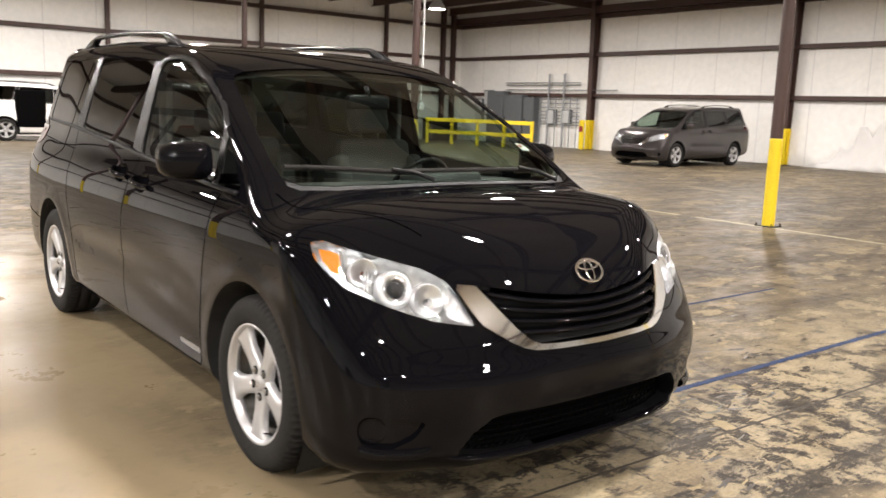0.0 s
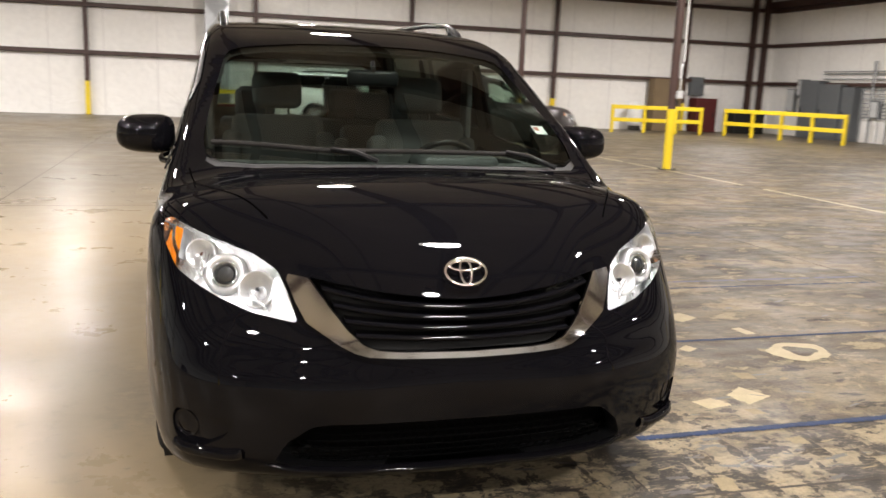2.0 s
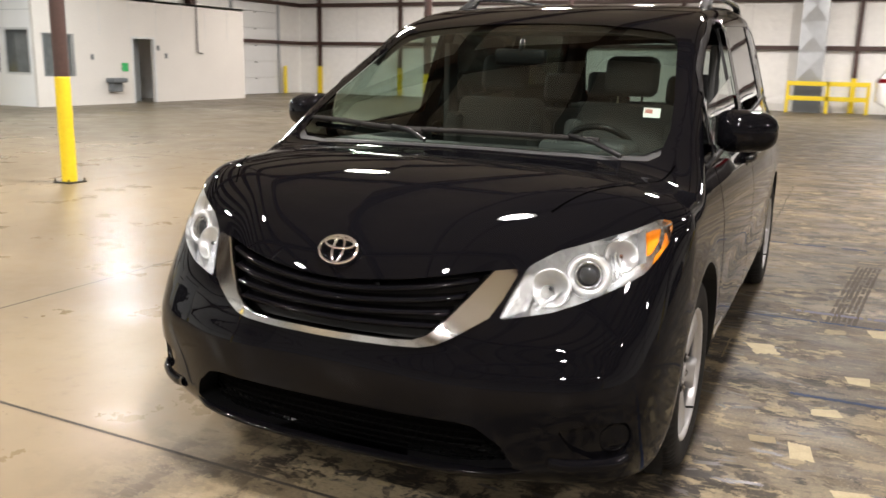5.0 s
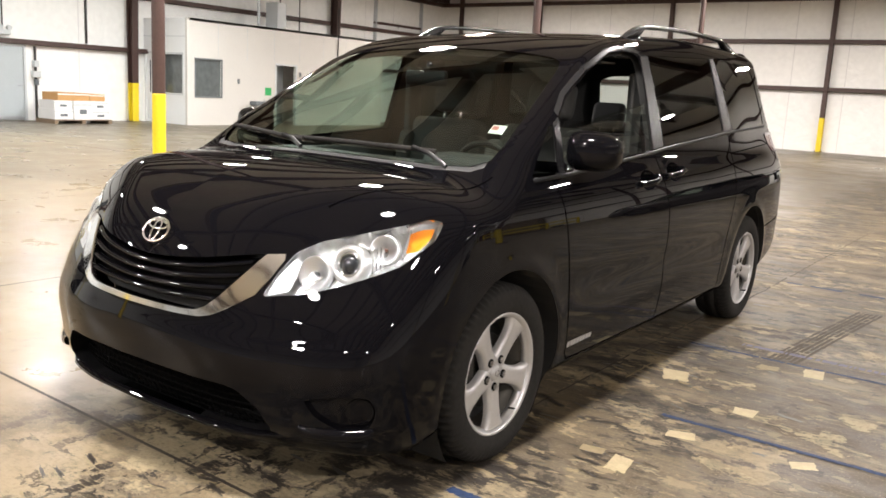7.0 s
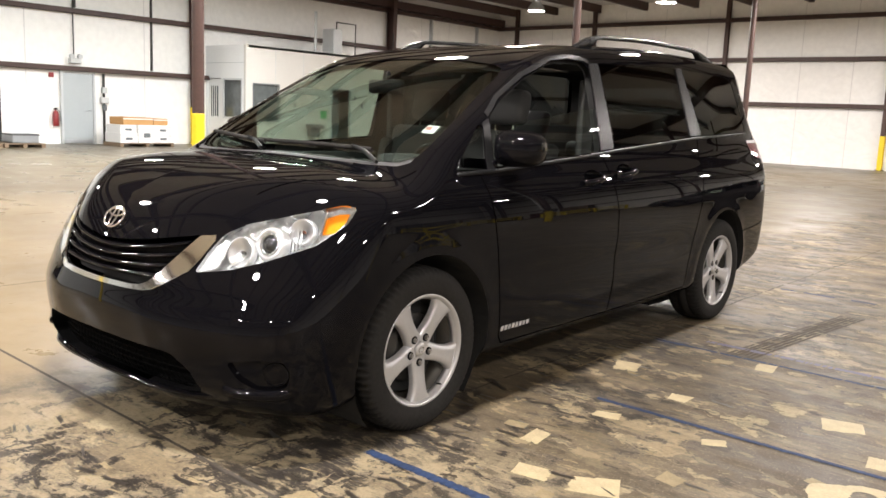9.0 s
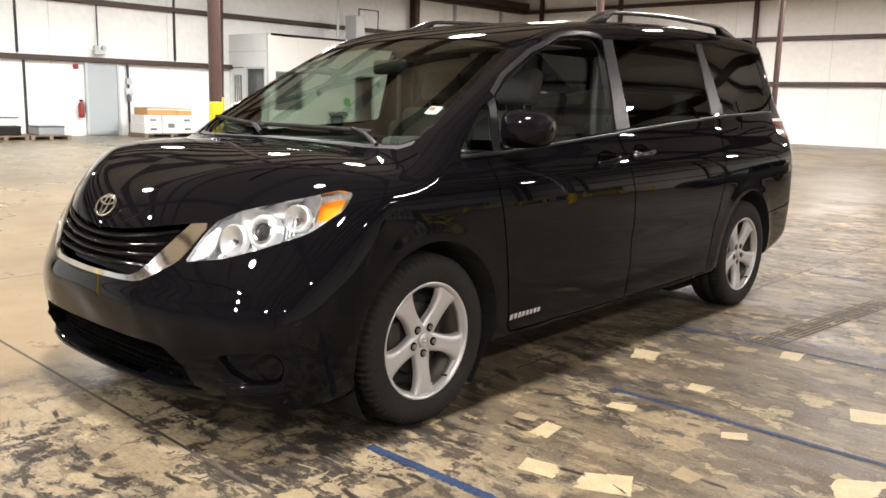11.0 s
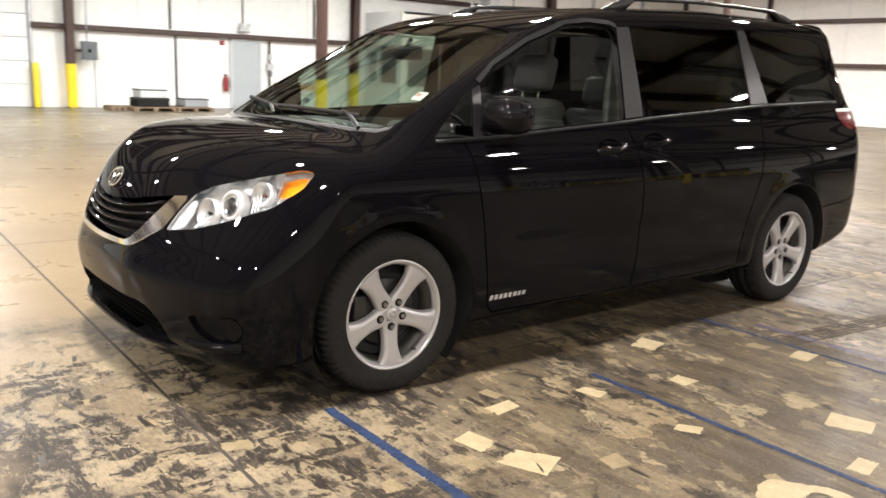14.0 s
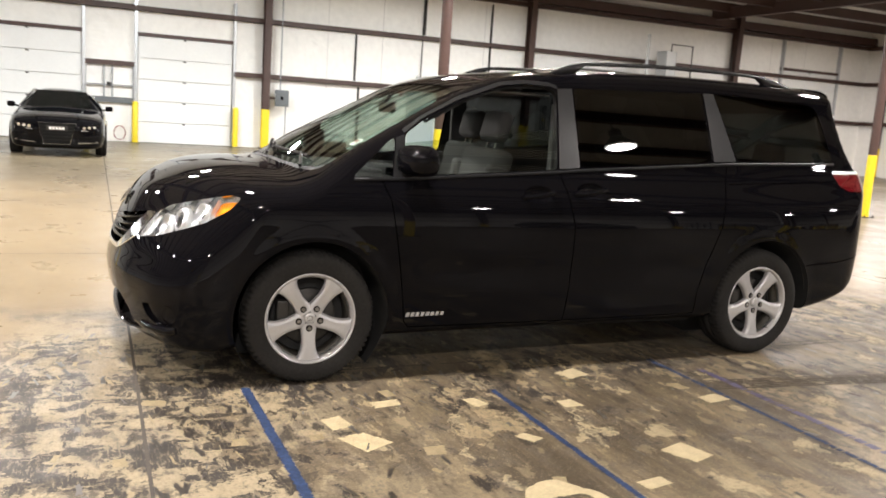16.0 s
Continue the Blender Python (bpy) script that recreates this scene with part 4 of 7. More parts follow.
            for x, y, zt, zb in rows:
                zt = max(zt, zb + 0.012)
                cur = [b.verts.new((sx * xx, y, zz)) for xx, zz in ((x - 0.022, zb), (x + 0.020, zb), (x + 0.018, zt - 0.008), (x + 0.006, zt), (x - 0.012, zt), (x - 0.022, zt - 0.008))]
                if prev:
                    for k in range(6):
                        b.faces.new((prev[k], prev[(k + 1) % 6], cur[(k + 1) % 6], cur[k]))
                prev = cur
        one("roof_rail", M["satin"], rail, van, "dark satin roof rail", True)
        if full:
            one("door_badge_plate", M["alloy"], lambda b: (text_free_bars(b, 8, 0.235, 0.034, 0.012), bmesh.ops.transform(b, matrix=Matrix.Translation(skin_side(0.62, 0.345, sx) + Vector((sx * 0.003, -0.115, 0))) @ Matrix(((0, 0, sx, 0), (1, 0, 0, 0), (0.02, 1, 0, 0), (0, 0, 0, 1))), verts=list(b.verts))), van, "silver slanted lettering decal drawn as bars")

    # grille bars: five slats that sag towards the middle
    for k in range(5):
        def slat(b):
            rows = []
            for x in np.linspace(-0.45, 0.45, 29):
                ax = abs(x)
                z0 = 0.672 + 0.031 * k
                z = z0 + 0.055 * (ax / 0.45) ** 2 * (0.3 + 0.2 * k)
                if not inside(GRILLE, max(ax, 0.003), min(max(z, 0.66), 0.80 + 0.04 * ax)) and ax > 0.28 + 0.035 * k:
                    continue
                p = skin_front(x, z)
                rows.append((p.x, p.y, p.z))
            prev = None
            for x, y, z in rows:
                cur = [b.verts.new((x, y + dy, z + dz)) for dy, dz in ((0.004, -0.004), (0.002, 0.004), (0.008, 0.0085), (0.045, 0.014), (0.045, 0.006))]
                if prev:
                    for j in range(5):
                        b.faces.new((prev[j], prev[(j + 1) % 5], cur[(j + 1) % 5], cur[j]))
                prev = cur
        one("grille_slat", paint, slat, van, "glossy grille slat", True)
    if full:
        def lattice(b):
            for r in range(6):
                z = 0.250 + 0.026 * r
                xm = 0.54 - 0.09 * max(0, r - 1) / 4
                tube(b, [skin_front(x, z) + Vector((0, 0.065, 0)) for x in np.linspace(-xm, xm, 13)], 0.0035, 5)
            for c in range(-17, 18):
                x = c * 0.031
                zt = 0.385 if abs(x) < 0.46 else 0.33
                tube(b, [skin_front(x + 0.02 * (k % 2), 0.245 + (zt - 0.245) * k / 4) + Vector((0, 0.066, 0)) for k in range(5)], 0.003, 5)
        def mouth(b):
            prev = None
            loop = [(x, z) for x, z in LOWER_GRILLE if x > 0.0]
            for x, z in [(-x, z) for x, z in loop[::-1]] + loop + [(-loop[-1][0], loop[-1][1])]:
                p = skin_front(x, z)
                cur = (b.verts.new(p + Vector((0, 0.001, 0))), b.verts.new(p + Vector((0, 0.095, 0))))
                if prev:
                    b.faces.new((prev[0], cur[0], cur[1], prev[1]))
                prev = cur
        def chin(b):
            prev = None
            for x in np.linspace(-0.66, 0.66, 41):
                e = min(1.0, (0.66 - abs(x)) / 0.10)
                cur = []
                for z, out in ((0.256, -0.010), (0.249, 0.014), (0.240, 0.026), (0.226, 0.029), (0.212, 0.022), (0.200, -0.006)):
                    p = skin_front(x, z)
                    cur.append(b.verts.new((p.x, p.y - out * e, p.z + 0.05 * max(0, abs(x) - 0.5))))
                if prev:
                    for k in range(5):
                        b.faces.new((prev[k], prev[k + 1], cur[k + 1], cur[k]))
                prev = cur
        one("chin_lip", paint, chin, van, "glossy lip under the lower grille", True)
        one("lower_grille_surround", M["trim"], mouth, van)
        one("lower_grille_lattice", M["grille_black"], lattice, van, "dark honeycomb lower grille", True)
    # emblem: plain chrome ring with a bar across and one upright
    e = skin_front(0, 0.868)
    en = skin_normal(e)
    em = Matrix.Translation(e + en * 0.012) @ Matrix.Rotation(-math.atan2(en.z, -en.y), 4, "X")
    emb = new("nose_emblem")
    emb.parent = van
    emb["label"] = "chrome oval nose emblem"
    ell = lambda a, b, n=40: [em @ Vector((a * math.cos(t), 0, b * math.sin(t))) for t in np.linspace(0, 2 * math.pi, n, endpoint=False)]
    one("ring", M["chrome"], lambda b: tube(b, ell(0.068, 0.046), 0.0048, 8, True), emb, "", True)
    one("cross_ring", M["chrome"], lambda b: tube(b, [em @ Vector((0.052 * math.cos(t), 0, 0.020 + 0.016 * math.sin(t))) for t in np.linspace(0, 2 * math.pi, 32, endpoint=False)], 0.0042, 8, True), emb, "", True)
    one("upright_ring", M["chrome"], lambda b: tube(b, [em @ Vector((0.019 * math.cos(t), 0, 0.043 * math.sin(t))) for t in np.linspace(0, 2 * math.pi, 32, endpoint=False)], 0.0042, 8, True), emb, "", True)
    # wipers
    for pts, ends in (([(0.66, -0.035), (0.45, 0.02), (0.20, 0.012)], ((0.56, 0.035), (0.20, 0.005), (-0.25, 0.015))), ([(-0.12, -0.055), (-0.30, 0.01), (-0.5, 0.04)], ((-0.16, 0.0), (-0.45, 0.03), (-0.76, 0.12)))) if full else ():
        wp = new("wiper")
        wp.parent = van
        a, b_, c = [skin_top(x, y) for x, y in pts]
        d = (c - a)
        one("arm", M["trim"], lambda b: tube(b, [a + Vector((0, 0, 0.015)), a.lerp(b_, 0.5) + Vector((0, 0, 0.035)), b_ + Vector((0, 0, 0.03))], 0.010, 8), wp, "", True)
        one("blade", M["rubber"], lambda b: tube(b, [skin_top(*(Vector(ends[0]) * (1 - t) ** 2 + Vector(ends[1]) * 2 * t * (1 - t) + Vector(ends[2]) * t * t)) + Vector((0, 0, 0.017)) for t in np.linspace(0, 1, 14)], 0.011, 6), wp, "", True)
    # roof-end spoiler
    def spoiler(b):
        rows = []
        for x in np.linspace(-0.60, 0.60, 17):
            y0, y1 = 3.62, 3.93 - 0.12 * (x / 0.6) ** 2
            row = []
            for t in np.linspace(0, 1, 6):
                y = y0 + (y1 - y0) * t
                row.append((x, y, skin_top(x, min(y, 3.80)).z + 0.010 + 0.004 * t))
            row += [(x, y1 - 0.01, row[-1][2] - 0.022), (x, y1 - 0.12, row[-1][2] - 0.05)]
            rows.append([b.verts.new(v) for v in row])
        for p, q in zip(rows, rows[1:]):
            for k in range(7):
                b.faces.new((p[k], q[k], q[k + 1], p[k + 1]))
    one("roof_spoiler", paint, spoiler, van, "", True)
    # cabin
    cab = new("cabin")
    cab.parent = van
    lin = take(SKIN, 0)
    bmesh.ops.delete(lin, geom=[f for f in lin.faces if f.calc_center_median().y < 0.62 or f.calc_center_median().z < 0.42], context="FACES")
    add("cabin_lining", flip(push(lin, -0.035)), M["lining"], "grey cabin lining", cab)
    one("cabin_floor", M["liner"], lambda b: box(b, -0.82, 0.82, 0.45, 3.6, 0.40, 0.44), cab)

    def dash(b):
        rows = []
        for x in np.linspace(-0.80, 0.80, 15):
            c = 0.12 * x * x
            rows.append([b.verts.new((x, y + c, z)) for y, z in ((-0.02, 1.085), (0.25, 1.095), (0.52, 1.09), (0.62, 1.05), (0.66, 0.95), (0.60, 0.75), (0.55, 0.5))])
        for p, q in zip(rows, rows[1:]):
            for k in range(6):
                b.faces.new((p[k], q[k], q[k + 1], p[k + 1]))
    one("dashboard", M["dash"], dash, cab, "dark grey dashboard", True)
    one("instrument_hood", M["dash"], lambda b: box(b, 0.18, 0.58, 0.42, 0.66, 1.05, 1.135, 0.04, 3), cab, "", True)
    one("roof_lining", M["headliner"], lambda b: [box(b, -0.62, 0.62, y, y + 0.5, float(top_line(y)) - 0.075, float(top_line(y)) - 0.065) for y in (1.0, 1.5, 2.0, 2.5, 3.0)], cab)
    stw = Matrix.Translation((0.38, 0.74, 1.02)) @ Matrix.Rotation(radians(-62), 4, "X")
    one("steering_wheel", M["trim"], lambda b: (tube(b, [stw @ Vector((0.185 * math.cos(t), 0.185 * math.sin(t), 0)) for t in np.linspace(0, 2 * math.pi, 32, endpoint=False)], 0.015, 8, True), box(b, -0.07, 0.07, -0.06, 0.06, -0.03, 0.02, 0.02, 2, stw), box(b, -0.18, 0.18, -0.015, 0.015, -0.01, 0.01, 0.004, 1, stw)), cab, "", True)
    one("interior_mirror", M["trim"], lambda b: (box(b, -0.125, 0.125, 0.66, 0.70, 1.44, 1.515, 0.018, 3), cyl(b, (0, 0.67, 1.50), (0, 0.70, 1.555), 0.012, 8)), cab, "", True)
    seat(cab, 0.38, 0.82, 14, 0.5, False, 0.11)
    seat(cab, -0.38, 1.02, 14, 0.5, False, 0.11)
    if full:
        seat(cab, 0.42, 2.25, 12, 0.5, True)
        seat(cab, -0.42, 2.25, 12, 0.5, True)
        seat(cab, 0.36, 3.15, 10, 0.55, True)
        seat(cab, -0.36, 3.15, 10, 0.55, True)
        for sx in (1, -1):
            one("door_card", M["dash"], lambda b: box(b, sx * 0.84 - 0.02, sx * 0.84 + 0.02, 0.5, 1.45, 0.4, 1.08, 0.015, 2), cab)
            one("inner_pillar", M["dash"], lambda b: box(b, sx * 0.74 - 0.02, sx * 0.74 + 0.02, 1.46, 1.58, 0.9, 1.56, 0.012, 2, None), cab)
        # sticker inside the glass
        p = skin_top(0.700, 0.262)
        n = skin_normal(p)
        u = Vector((1, 0.16, 0)).normalized()
        u = (u - n * u.dot(n)).normalized()
        v = n.cross(u)
        for nm, mt, o, x0, x1, y0, y1 in (("sticker", M["label"], 0.0065, -0.032, 0.032, -0.034, 0.034), ("sticker_stripe", M["label_red"], 0.0058, -0.026, 0.002, -0.006, 0.022)):
            bm = bmesh.new()
            bm.faces.new([bm.verts.new(p - n * o + u * a + v * c) for a, c in ((x0, y0), (x1, y0), (x1, y1), (x0, y1))])
            add(nm, bm, mt, "white and red inspection sticker" if nm == "sticker" else "", cab, False)
    one("underbody", M["liner"], lambda b: (box(b, -0.78, 0.78, 0.35, 2.65, 0.20, 0.28, 0.02), box(b, -0.6, 0.6, -0.75, 0.4, 0.17, 0.26, 0.02), box(b, -0.6, 0.6, 2.6, 3.7, 0.30, 0.38, 0.02)), van)
    return van


build_van(Matrix.Identity(4), M["black_paint"], "glossy black minivan with silver alloy wheels on a stained concrete floor")


# ---------------------------------------------------------------- hall materials
def floor_material():
    m = bpy.data.materials.new("stained_concrete")
    m.use_nodes = True
    nt = m.node_tree
    L = nt.links.new
    b = nt.nodes["Principled BSDF"]
    tc = nt.nodes.new("ShaderNodeTexCoord")
    sep = nt.nodes.new("ShaderNodeSeparateXYZ")
    L(tc.outputs["Object"], sep.inputs[0])

    def noise_tex(scale, detail=5, rough=0.6, vec=None, dist=0.0):
        n = nt.nodes.new("ShaderNodeTexNoise")
        n.inputs["Scale"].default_value, n.inputs["Detail"].default_value, n.inputs["Roughness"].default_value, n.inputs["Distortion"].default_value = scale, detail, rough, dist
        L(vec or tc.outputs["Object"], n.inputs["Vector"])
        return n.outputs["Fac"]

    def ramp(v, lo, hi, a=0.0, c=1.0):
        n = nt.nodes.new("ShaderNodeMapRange")
        n.interpolation_type = "SMOOTHSTEP"
        for k, val in zip(("From Min", "From Max", "To Min", "To Max"), (lo, hi, a, c)):
            n.inputs[k].default_value = val
        L(v, n.inputs["Value"])
        return n.outputs[0]

    def op(kind, a, c):
        n = nt.nodes.new("ShaderNodeMath")
        n.operation = kind
        for k, v in enumerate((a, c)):
            if isinstance(v, (int, float)):
                n.inputs[k].default_value = v
            else:
                L(v, n.inputs[k])
        return n.outputs[0]

    def mix(f, a, c):
        n = nt.nodes.new("ShaderNodeMix")
        n.data_type = "RGBA"
        for k, v in ((0, f), (6, a), (7, c)):
            if isinstance(v, tuple):
                n.inputs[k].default_value = (*v, 1)
            else:
                L(v, n.inputs[k])
        return n.outputs[2]

    def stretched(sx, sy):
        mp = nt.nodes.new("ShaderNodeMapping")
        mp.inputs["Scale"].default_value = (sx, sy, 1)
        L(tc.outputs["Object"], mp.inputs["Vector"])
        return mp.outputs[0]

    # clean tan slab
    clean = mix(ramp(noise_tex(0.35, 6), 0.35, 0.65), (0.246, 0.192, 0.118), (0.186, 0.144, 0.089))
    clean = mix(ramp(noise_tex(9, 6, 0.7), 0.52, 0.72, 0, 0.35), clean, (0.14, 0.108, 0.07))
    scuff = noise_tex(1.0, 6, 0.6, stretched(2.2, 9.0), 0.8)
    clean = mix(ramp(scuff, 0.685, 0.70, 0, 0.75), clean, (0.055, 0.043, 0.03))
    worn = op("MAXIMUM", ramp(sep.outputs["Y"], 3.5, 9.0, 0.0, 0.85), ramp(sep.outputs["X"], -6.5, -11.0, 0.0, 0.5))
    clean = mix(op("MULTIPLY", worn, ramp(noise_tex(0.5, 5, 0.6, stretched(0.8, 2.0)), 0.25, 0.55, 0.55, 1.0)), clean, (0.118, 0.101, 0.076))
    # old flooring glue: smears across the lanes, torn pale pieces, black mastic round their edges
    def warped(vec, *steps):
        for scale, amount in steps:
            n = nt.nodes.new("ShaderNodeTexNoise")
            n.inputs["Scale"].default_value, n.inputs["Detail"].default_value = scale, 4
            L(tc.outputs["Object"], n.inputs["Vector"])
            c = nt.nodes.new("ShaderNodeVectorMath")
            c.operation = "MULTIPLY_ADD"
            L(n.outputs["Color"], c.inputs[0])
            c.inputs[1].default_value = (amount, amount, 0)
            L(vec, c.inputs[2])
            vec = c.outputs[0]
        return vec

    torn = lambda sx, sy: warped(stretched(sx, sy), (7.0, 0.55), (32.0, 0.20))
    streak = noise_tex(1.0, 8, 0.62, stretched(0.45, 2.2), 0.5)
    dark = mix(ramp(streak, 0.36, 0.66), (0.047, 0.035, 0.022), (0.153, 0.117, 0.070))
    scratch = noise_tex(1.0, 6, 0.7, warped(stretched(2.2, 42), (2.0, 1.2)))
    dark = mix(ramp(scratch, 0.50, 0.70, 0, 0.42), dark, (0.190, 0.150, 0.097))
    dark = mix(ramp(scratch, 0.50, 0.30, 0, 0.40), dark, (0.046, 0.038, 0.028))
    sheet = noise_tex(1.0, 3, 0.5, torn(1.1, 1.7))
    flakes = noise_tex(1.0, 4, 0.55, torn(2.6, 4.4))
    close = ramp(sep.outputs["X"], 1.0, 2.6, 1.0, 0.35)
    clump = op("MULTIPLY", ramp(noise_tex(1.7, 3, 0.5), 0.40, 0.58), close)
    dark = mix(ramp(sheet, 0.565, 0.575, 0, 0.72), dark, (0.240, 0.188, 0.111))
    dark = mix(ramp(flakes, 0.605, 0.615, 0, 0.70), dark, (0.30, 0.25, 0.152))
    # towards the south the film is worn through to the pale slab
    south = ramp(sep.outputs["Y"], 0.9, -0.7)
    bare = op("MULTIPLY", south, ramp(noise_tex(1.0, 4, 0.55, torn(1.0, 1.9)), 0.40, 0.50, 0.15, 0.85))
    dark = mix(bare, dark, (0.235, 0.194, 0.125))
    # mastic left along the torn edges and in clumps
    edge = op("MULTIPLY", ramp(sheet, 0.555, 0.575), ramp(sheet, 0.60, 0.585))
    speck = noise_tex(1.0, 7, 0.68, torn(6.5, 9.5))
    edge = op("MULTIPLY", edge, ramp(speck, 0.45, 0.47))
    black = op("MAXIMUM", edge, ramp(op("ADD", speck, op("MULTIPLY", clump, 0.13)), 0.648, 0.662))
    film = ramp(op("ADD", speck, op("MULTIPLY", clump, 0.13)), 0.565, 0.625, 0.0, 0.55)
    dark = mix(film, dark, (0.082, 0.069, 0.054))
    dark = mix(op("MULTIPLY", black, op("ADD", op("MULTIPLY", close, 0.65), 0.3)), dark, (0.016, 0.0135, 0.011))
    dark = mix(ramp(scratch, 0.56, 0.70, 0, 0.35), dark, (0.220, 0.175, 0.112))
    dark = mix(ramp(noise_tex(1.0, 6, 0.7, stretched(9, 60)), 0.52, 0.68, 0, 0.5), dark, (0.055, 0.045, 0.033))
    dark = mix(ramp(noise_tex(48, 5, 0.75), 0.48, 0.70, 0, 0.62), dark, (0.045, 0.037, 0.027))
    dark = mix(ramp(noise_tex(90, 3, 0.7), 0.56, 0.68, 0, 0.55), dark, (0.275, 0.222, 0.142))
    # hard black mastic: torn islands in clumps, scraped through by the tools that lifted the covering
    front = ramp(sep.outputs["Y"], 0.0, -0.6)
    by_van = op("MULTIPLY", ramp(sep.outputs["X"], 0.9, 2.3, 1.0, 0.0), ramp(sep.outputs["Y"], 3.6, 1.4))
    near = op("MAXIMUM", front, by_van)
    patchy = op("ADD", op("MULTIPLY", op("SUBTRACT", noise_tex(1.5, 3, 0.55), 0.5), 0.55), op("MULTIPLY", near, 0.075))
    along_y = op("ADD", noise_tex(1.0, 7, 0.62, warped(stretched(8.5, 3.6), (6.0, 0.7), (28.0, 0.28))), patchy)
    along_x = op("ADD", noise_tex(1.0, 7, 0.62, warped(stretched(3.4, 8.0), (6.0, 0.7), (28.0, 0.28))), patchy)
    mastic = op("MAXIMUM", op("MULTIPLY", ramp(along_y, 0.628, 0.638), front), ramp(along_x, 0.648, 0.658))
    mastic = op("MULTIPLY", mastic, ramp(noise_tex(1.0, 5, 0.7, stretched(14, 70)), 0.60, 0.50, 0.35, 1.0))
    smear = op("MULTIPLY", op("MAXIMUM", ramp(along_y, 0.55, 0.61), ramp(along_x, 0.56, 0.63)), ramp(scratch, 0.36, 0.54, 0.05, 0.42))
    smear = op("MULTIPLY", smear, op("SUBTRACT", 1.0, op("MULTIPLY", front, 0.55)))
    dark = mix(smear, dark, (0.062, 0.049, 0.034))
    dark = mix(op("MULTIPLY", mastic, 0.95), dark, (0.017, 0.014, 0.012))
    # chips of both coats, dense beside the van and thinner in the lanes
    chip = noise_tex(1.0, 6, 0.66, warped(stretched(5.0, 10.5), (11.0, 0.6), (45.0, 0.22)))
    thin = op("MULTIPLY", op("ADD", op("MULTIPLY", by_van, 0.55), 0.45), op("SUBTRACT", 1.0, op("MULTIPLY", front, 0.8)))
    dark = mix(op("MULTIPLY", ramp(chip, 0.585, 0.600, 0, 0.75), thin), dark, (0.240, 0.190, 0.114))
    dark = mix(op("MULTIPLY", ramp(chip, 0.410, 0.395, 0, 0.80), thin), dark, (0.030, 0.024, 0.018))
    # where the glue lies: the driver's side of the van and the lanes beyond it
    wob = op("MULTIPLY", op("SUBTRACT", noise_tex(0.9, 5), 0.5), 2.4)
    mx = ramp(op("ADD", sep.outputs["X"], wob), -1.2, -0.1)
    my = ramp(op("ADD", sep.outputs["Y"], wob), -2.1, -1.4)
    far = ramp(op("ADD", sep.outputs["Y"], op("MULTIPLY", wob, 2.0)), 13.0, 24.0, 1.0, 0.35)
    north = ramp(sep.outputs["Y"], 9.0, 14.0)
    west = op("MULTIPLY", north, 0.55)
    zone = op("MAXIMUM", op("MULTIPLY", op("MULTIPLY", mx, my), far), op("MULTIPLY", west, ramp(noise_tex(0.25, 5), 0.35, 0.6)))
    col = mix(zone, clean, dark)
    L(col, b.inputs["Base Color"])
    rg = op("ADD", ramp(noise_tex(1.3, 6, 0.7), 0.3, 0.7, 0.25, 0.38), op("MULTIPLY", zone, ramp(flakes, 0.35, 0.65, 0.14, 0.32)))
    L(rg, b.inputs["Roughness"])
    L(ramp(zone, 0.0, 1.0, 0.115, 0.27), b.inputs["Specular IOR Level"])
    bp = nt.nodes.new("ShaderNodeBump")
    bp.inputs["Strength"].default_value, bp.inputs["Distance"].default_value = 0.18, 0.004
    L(noise_tex(1.2, 4, 0.5), bp.inputs["Height"])
    bp2 = nt.nodes.new("ShaderNodeBump")
    bp2.inputs["Strength"].default_value, bp2.inputs["Distance"].default_value = 0.25, 0.0015
    L(flakes, bp2.inputs["Height"])
    L(bp.outputs[0], bp2.inputs["Normal"])
    L(bp2.outputs[0], b.inputs["Normal"])
    return m


def wall_material():
    """White vinyl-faced insulation with faint billows, stains and seams."""
    m = material("wall_insulation", (0.88, 0.862, 0.828), 0.55, 0, 0, 0.07, 0.35, 5.0, 0.0)
    nt = m.node_tree
    b = nt.nodes["Principled BSDF"]
    tc = nt.nodes.new("ShaderNodeTexCoord")
    n = nt.nodes.new("ShaderNodeTexNoise")
    n.inputs["Scale"].default_value, n.inputs["Detail"].default_value = 0.9, 3
    n.inputs["Distortion"].default_value = 1.2
    nt.links.new(tc.outputs["Object"], n.inputs["Vector"])
    bp = nt.nodes.new("ShaderNodeBump")
    bp.inputs["Strength"].default_value, bp.inputs["Distance"].default_value = 0.5, 0.12
    nt.links.new(n.outputs["Fac"], bp.inputs["Height"])
    nt.links.new(bp.outputs[0], b.inputs["Normal"])
    return m


M["floor"] = floor_material()
M["wall"] = wall_material()


def setting(name, mat, build, label, category, parent=None):
    return tagged(one(name, mat, build, parent), label, category, "", "structure")


# ---------------------------------------------------------------- shell
FLOOR = setting("floor", M["floor"], lambda b: box(b, XW - 0.3, XE + 0.3, YS - 0.3, YN + 0.3, -0.25, 0.0), "polished tan concrete floor with dark glue stains", "floor")
setting("wall_west", M["wall"], lambda b: box(b, XW - 0.25, XW, YS, YN, 0, ZC), "white insulated metal wall", "wall")
setting("wall_east", M["wall"], lambda b: box(b, XE, XE + 0.25, YS, YN, 0, ZC), "white insulated metal wall", "wall")
setting("wall_north", M["wall"], lambda b: box(b, XW - 0.25, XE + 0.25, YN, YN + 0.25, 0, ZC), "white insulated metal wall", "wall")
setting("wall_south", M["wall"], lambda b: box(b, XW - 0.25, XE + 0.25, YS - 0.25, YS, 0, ZC), "white insulated metal wall", "wall")
